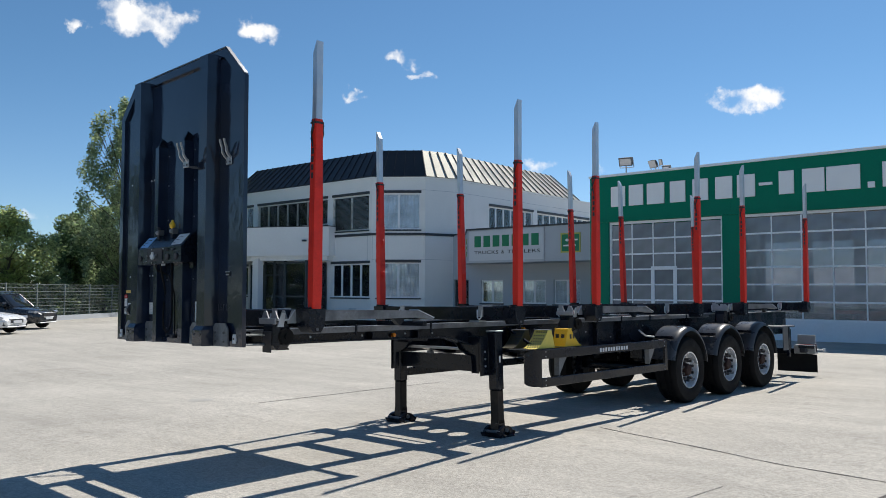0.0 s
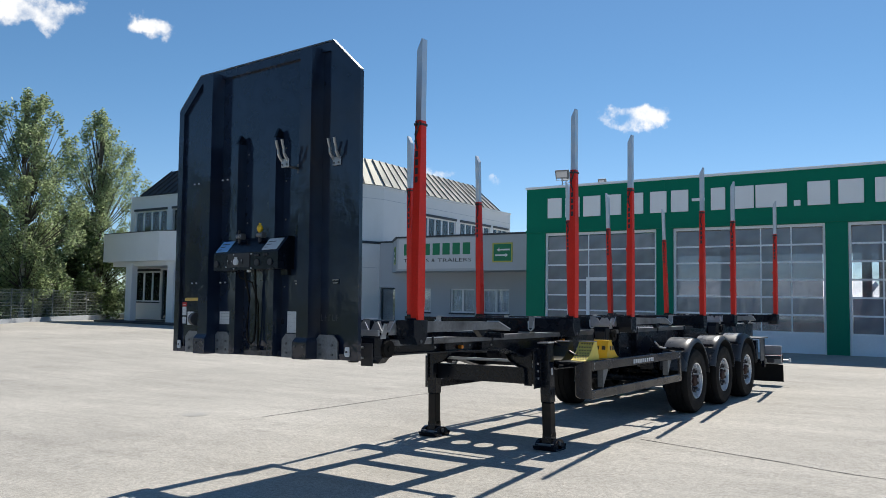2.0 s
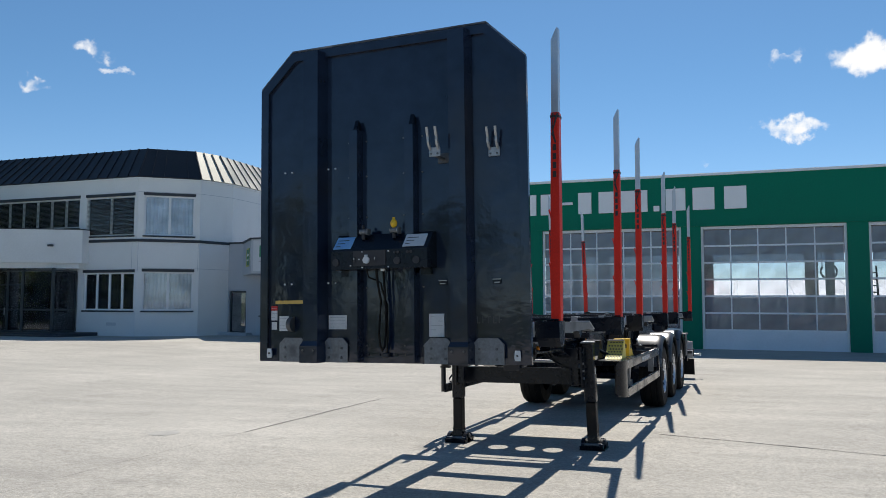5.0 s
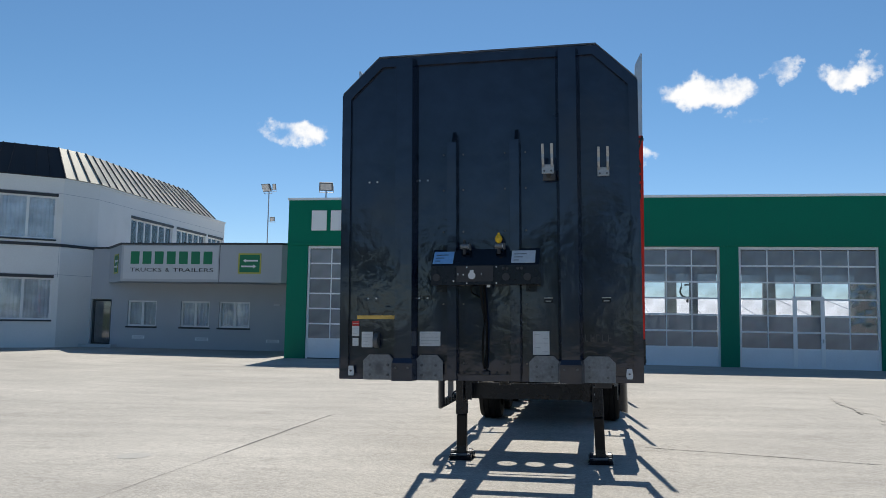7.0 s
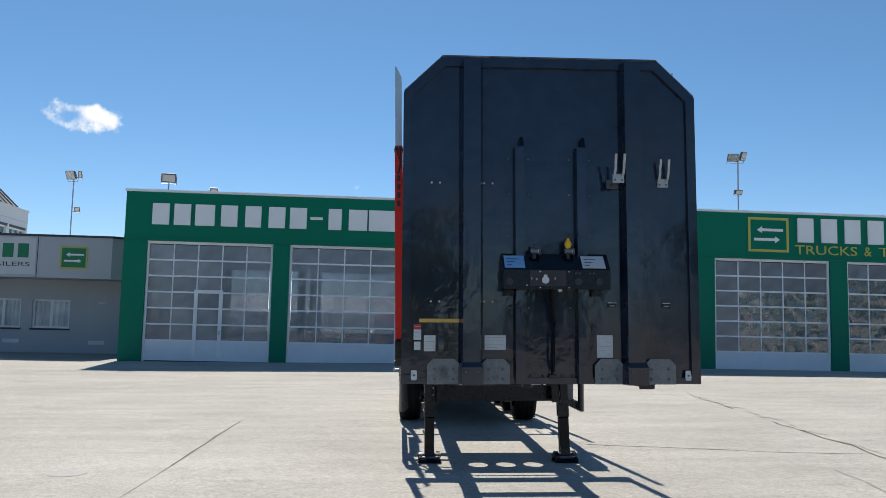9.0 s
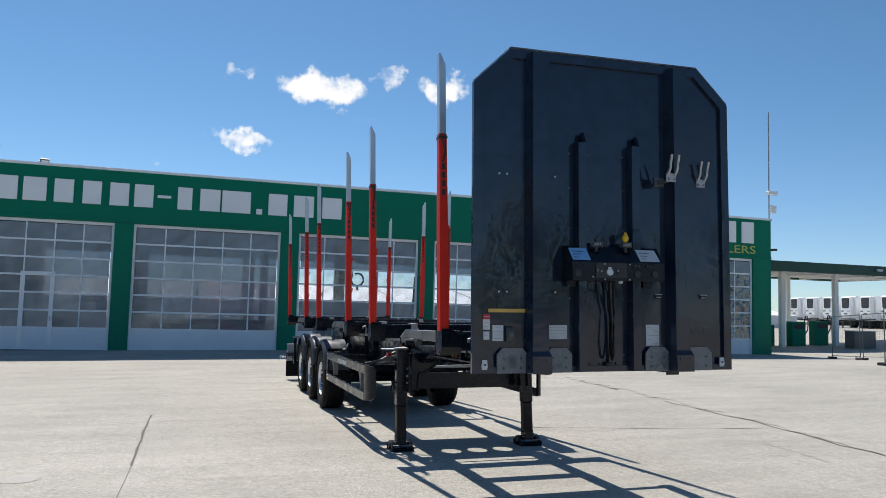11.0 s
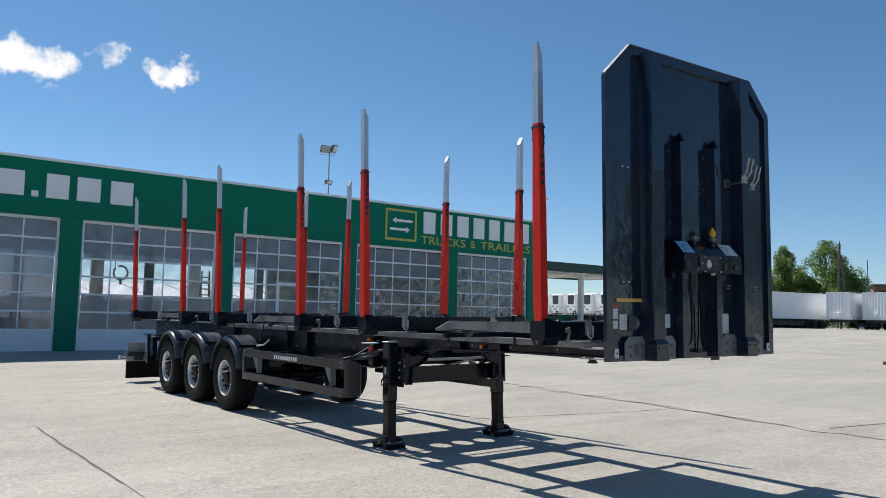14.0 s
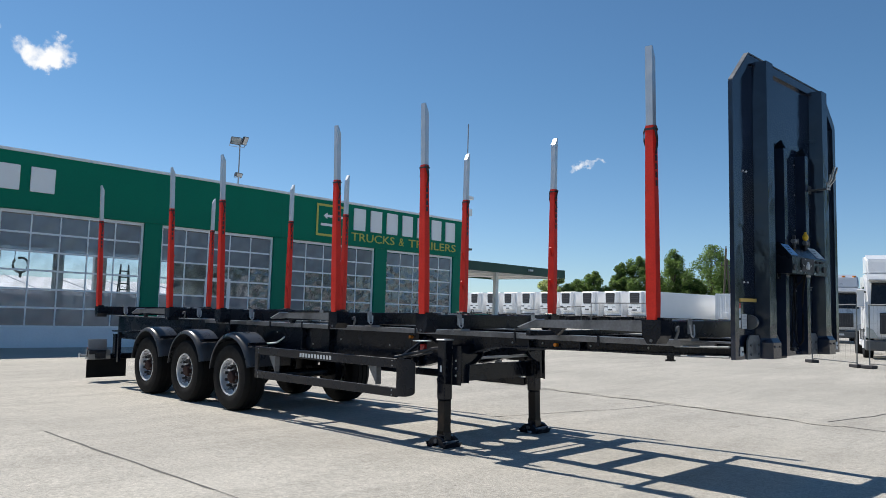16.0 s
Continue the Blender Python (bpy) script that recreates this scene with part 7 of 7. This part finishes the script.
for x, y in ((74.7, 36.5), (73.3, 39.7)):
    m = pose(x, y, ground_z(x, y), 0, 0, -1)
    if bt:
        copy_thing(bt, m)
        continue
    bt = thing("box_trailer", "parked white curtain-sided semi-trailer with ribbed front", "trailer", m, "parked box trailers")
    part("body", boxes((0, 13.5, -1.27, 1.27, 1.05, 3.98), bevel=0.03), REEFER, bt)
    part("front_frame", boxes((-0.06, -0.002, -1.28, -1.17, 1.05, 4.0), (-0.06, -0.002, 1.17, 1.28, 1.05, 4.0), (-0.06, -0.002, -1.169, 1.169, 3.88, 4.0)), REEFER, bt)
    for i in range(7):
        part("front_rib", prisms(([(-0.002, -0.98 + i * 0.3), (-0.05, -0.93 + i * 0.3), (-0.05, -0.85 + i * 0.3), (-0.002, -0.80 + i * 0.3)], "z", 1.15, 3.7)), REEFER, bt)
    part("connection_box", boxes((-0.3, -0.051, -0.28, 0.28, 1.25, 1.8), bevel=0.03), REEFER, bt)
    part("roof_edge", boxes((-0.02, 13.52, -1.30, -1.272, 3.86, 4.0), (-0.02, 13.52, 1.272, 1.30, 3.86, 4.0)), GALV, bt)
    for i in range(20):
        part("curtain_buckle", boxes((0.6 + i * 0.64, 0.66 + i * 0.64, -1.295, -1.272, 1.0, 1.35)), GREYBODY, bt)
    part("under_frame", boxes((0.3, 13.2, -1.1, 1.1, 0.75, 1.049)), INK, bt)
    for wx in (9.0, 10.3, 11.6):
        for s in (-1, 1):
            part("wheel", rods(((wx, s * 0.9, 0.5), (wx, s * 1.24, 0.5), 0.5), n=20), RUBBER, bt)
    for s in (-1, 1):
        part("leg", boxes((2.4, 2.55, s * 0.9 - 0.07, s * 0.9 + 0.07, 0.0, 0.749)), GREYBODY, bt)
    part("pallet_box", boxes((3.2, 6.2, -1.2, -0.7, 0.35, 0.749)), GREYBODY, bt)


def truck(x, y, yaw, mat, label):
    """A cab-over tractor unit; x forward."""
    t = thing("truck", label, "truck", pose(x, y, ground_z(x, y), 0, 0, yaw), "parked trucks")
    bm = bmesh.new()
    prism(bm, [(-2.1, 0.9), (0.0, 0.75), (0.12, 1.4), (-0.02, 2.1), (-0.28, 2.95), (-0.5, 3.25), (-2.1, 3.3)], "y", -1.22, 1.22)
    bmesh.ops.bevel(bm, geom=list(bm.edges), offset=0.09, segments=2, affect="EDGES")
    part("cab", bm, mat, t, smooth=True)
    bm = bmesh.new()
    prism(bm, [(-2.1, 3.28), (-0.60, 3.24), (-0.86, 3.85), (-2.1, 4.12)], "y", -1.12, 1.12)
    bmesh.ops.bevel(bm, geom=list(bm.edges), offset=0.08, segments=2, affect="EDGES")
    part("roof_fairing", bm, mat, t, smooth=True)
    bm = bmesh.new()
    prism(bm, [(-1.04, 0.0), (1.04, 0.0), (0.98, 0.92), (-0.98, 0.92)], "x", 0.0, 0.02)
    ws = part("windscreen", bm, DARKGLASS, t)
    ws.matrix_basis = pose(0.02, 0, 2.02, 0, -16.5, 0)
    part("sun_visor", boxes((-0.35, 0.05, -1.1, 1.1, 2.98, 3.04), bevel=0.015), LABEL_W, t)
    part("grille", boxes((0.055, 0.125, -0.75, 0.75, 0.95, 1.75), bevel=0.02), INK, t, "dark honeycomb grille")
    part("bumper", boxes((-0.35, 0.16, -1.24, 1.24, 0.32, 0.72), bevel=0.05), GREYBODY, t)
    part("plate_bar", boxes((0.161, 0.17, -0.26, 0.26, 0.46, 0.57)), LABEL_W, t)
    for s in (-1, 1):
        part("headlamp", prisms(([(s * 0.80, 0.78), (s * 1.2, 0.80), (s * 1.2, 1.2), (s * 0.98, 1.1)], "x", -0.05, 0.10)), HEADLAMP, t)
        part("side_window", prisms(([(-0.35, 1.95), (-0.45, 2.75), (-1.15, 2.75), (-1.15, 1.85)], "y", s * 1.205, s * 1.226)), DARKGLASS, t)
        mr = part("mirror", boxes((-0.06, 0.08, s * 1.30, s * 1.46, 2.0, 2.6), bevel=0.04), TRUCKWHITE, t)
        part("mirror_arm", boxes((-0.04, 0.06, s * 1.2, s * 1.3, 2.5, 2.56)), INK, mr)
        part("step_panel", boxes((-1.25, -0.45, s * 1.2, s * 1.235, 0.4, 1.0), bevel=0.02), mat, t)
        part("wheel_arch", boxes((-1.95, -0.5, s * 1.21, s * 1.24, 0.75, 1.12), bevel=0.03), GREYBODY, t)
        for wx in (-1.3, -4.9):
            part("wheel", rods(((wx, s * 0.88, 0.5), (wx, s * 1.2, 0.5), 0.5), n=24), RUBBER, t)
    part("chassis", boxes((-5.8, -2.0, -0.45, 0.45, 0.7, 1.0)), INK, t)
    part("side_fairing", boxes((-3.2, -2.12, -1.2, 1.2, 0.45, 1.1), bevel=0.04), mat, t)
    return t


truck(18.95, 9.15, 200, TRUCKWHITE, "white cab-over truck with dark windscreen")
silver = truck(34.7, 16.1, 200, TRUCKSILVER, "silver cab-over truck with orange roof lamps")
for y in (-0.9, -0.35, 0.35, 0.9):
    part("roof_lamp", rods(((-1.1, y, 3.72), (-1.1, y, 3.98), 0.1), n=10), AMBER, silver)
ts = thing("timber_stack", "tall stacks of brown wooden pallets", "stack", pose(79.9, 28.0, ground_z(79.9, 28.0), 0, 0, 90))
for k in range(2):
    for j in range(9):
        part("pallet_layer", boxes((k * 1.9, k * 1.9 + 1.8, -1.2, 1.2, j * 0.70, j * 0.70 + 0.62), bevel=0.02), BRICKRED, ts)
flats = thing("far_building", "far low reddish building on the horizon", "building", pose(139.6, 48.4, 0.8, 0, 0, -60), kind="structure")
part("wall", boxes((-15, 22, -6, 6, 0, 7.5)), REDHOUSE, flats)
part("roof", boxes((-15.4, 22.4, -6.4, 6.4, 7.501, 7.7)), LINK, flats)
part("window_band", boxes(*[(-14 + i * 4.0, -11.6 + i * 4.0, -6.03, -6.001, 5.0, 6.6) for i in range(8)]), DARKGLASS, flats)
block = thing("far_block", "pale flat-roofed block on the horizon", "building", pose(124.5, 60.1, 0.8, 0, 0, -66), kind="structure")
part("wall", boxes((-1.8, 1.8, -2, 2, 0, 8.2)), LINK, block)
part("roof", boxes((-1.9, 1.9, -2.1, 2.1, 8.201, 8.4)), ROOFFLAT, block)
part("window", boxes((-0.2, 1.2, -2.03, -2.001, 5.6, 6.6)), DARKGLASS, block)
part("antenna", rods(((1.6, 0, 8.4), (1.6, 0, 11.6), 0.07), ((-1.0, 0, 8.4), (-1.0, 0, 10.2), 0.1)), GREYBODY, block)
apole = thing("power_pole", "wooden A-shaped power pole with short cross arms", "pole", pose(87.1, 45.7, 1.0, 0, 0, 20))
part("leg", rods(((0, 0.45, 0), (0, 0.05, 10.6), 0.13)), BARK, apole)
part("leg", rods(((0, -0.75, 0), (0, -0.06, 9.2), 0.12)), BARK, apole)
part("cross_arm", boxes((-0.06, 0.06, -0.7, 0.7, 8.3, 8.42)), BARK, apole)
part("insulator", rods(((0, 0.6, 8.42), (0, 0.6, 8.75), 0.07), ((0, -0.6, 8.42), (0, -0.6, 8.75), 0.07), ((0, 0.05, 10.6), (0, 0.05, 10.95), 0.07)), GREYBODY, apole)
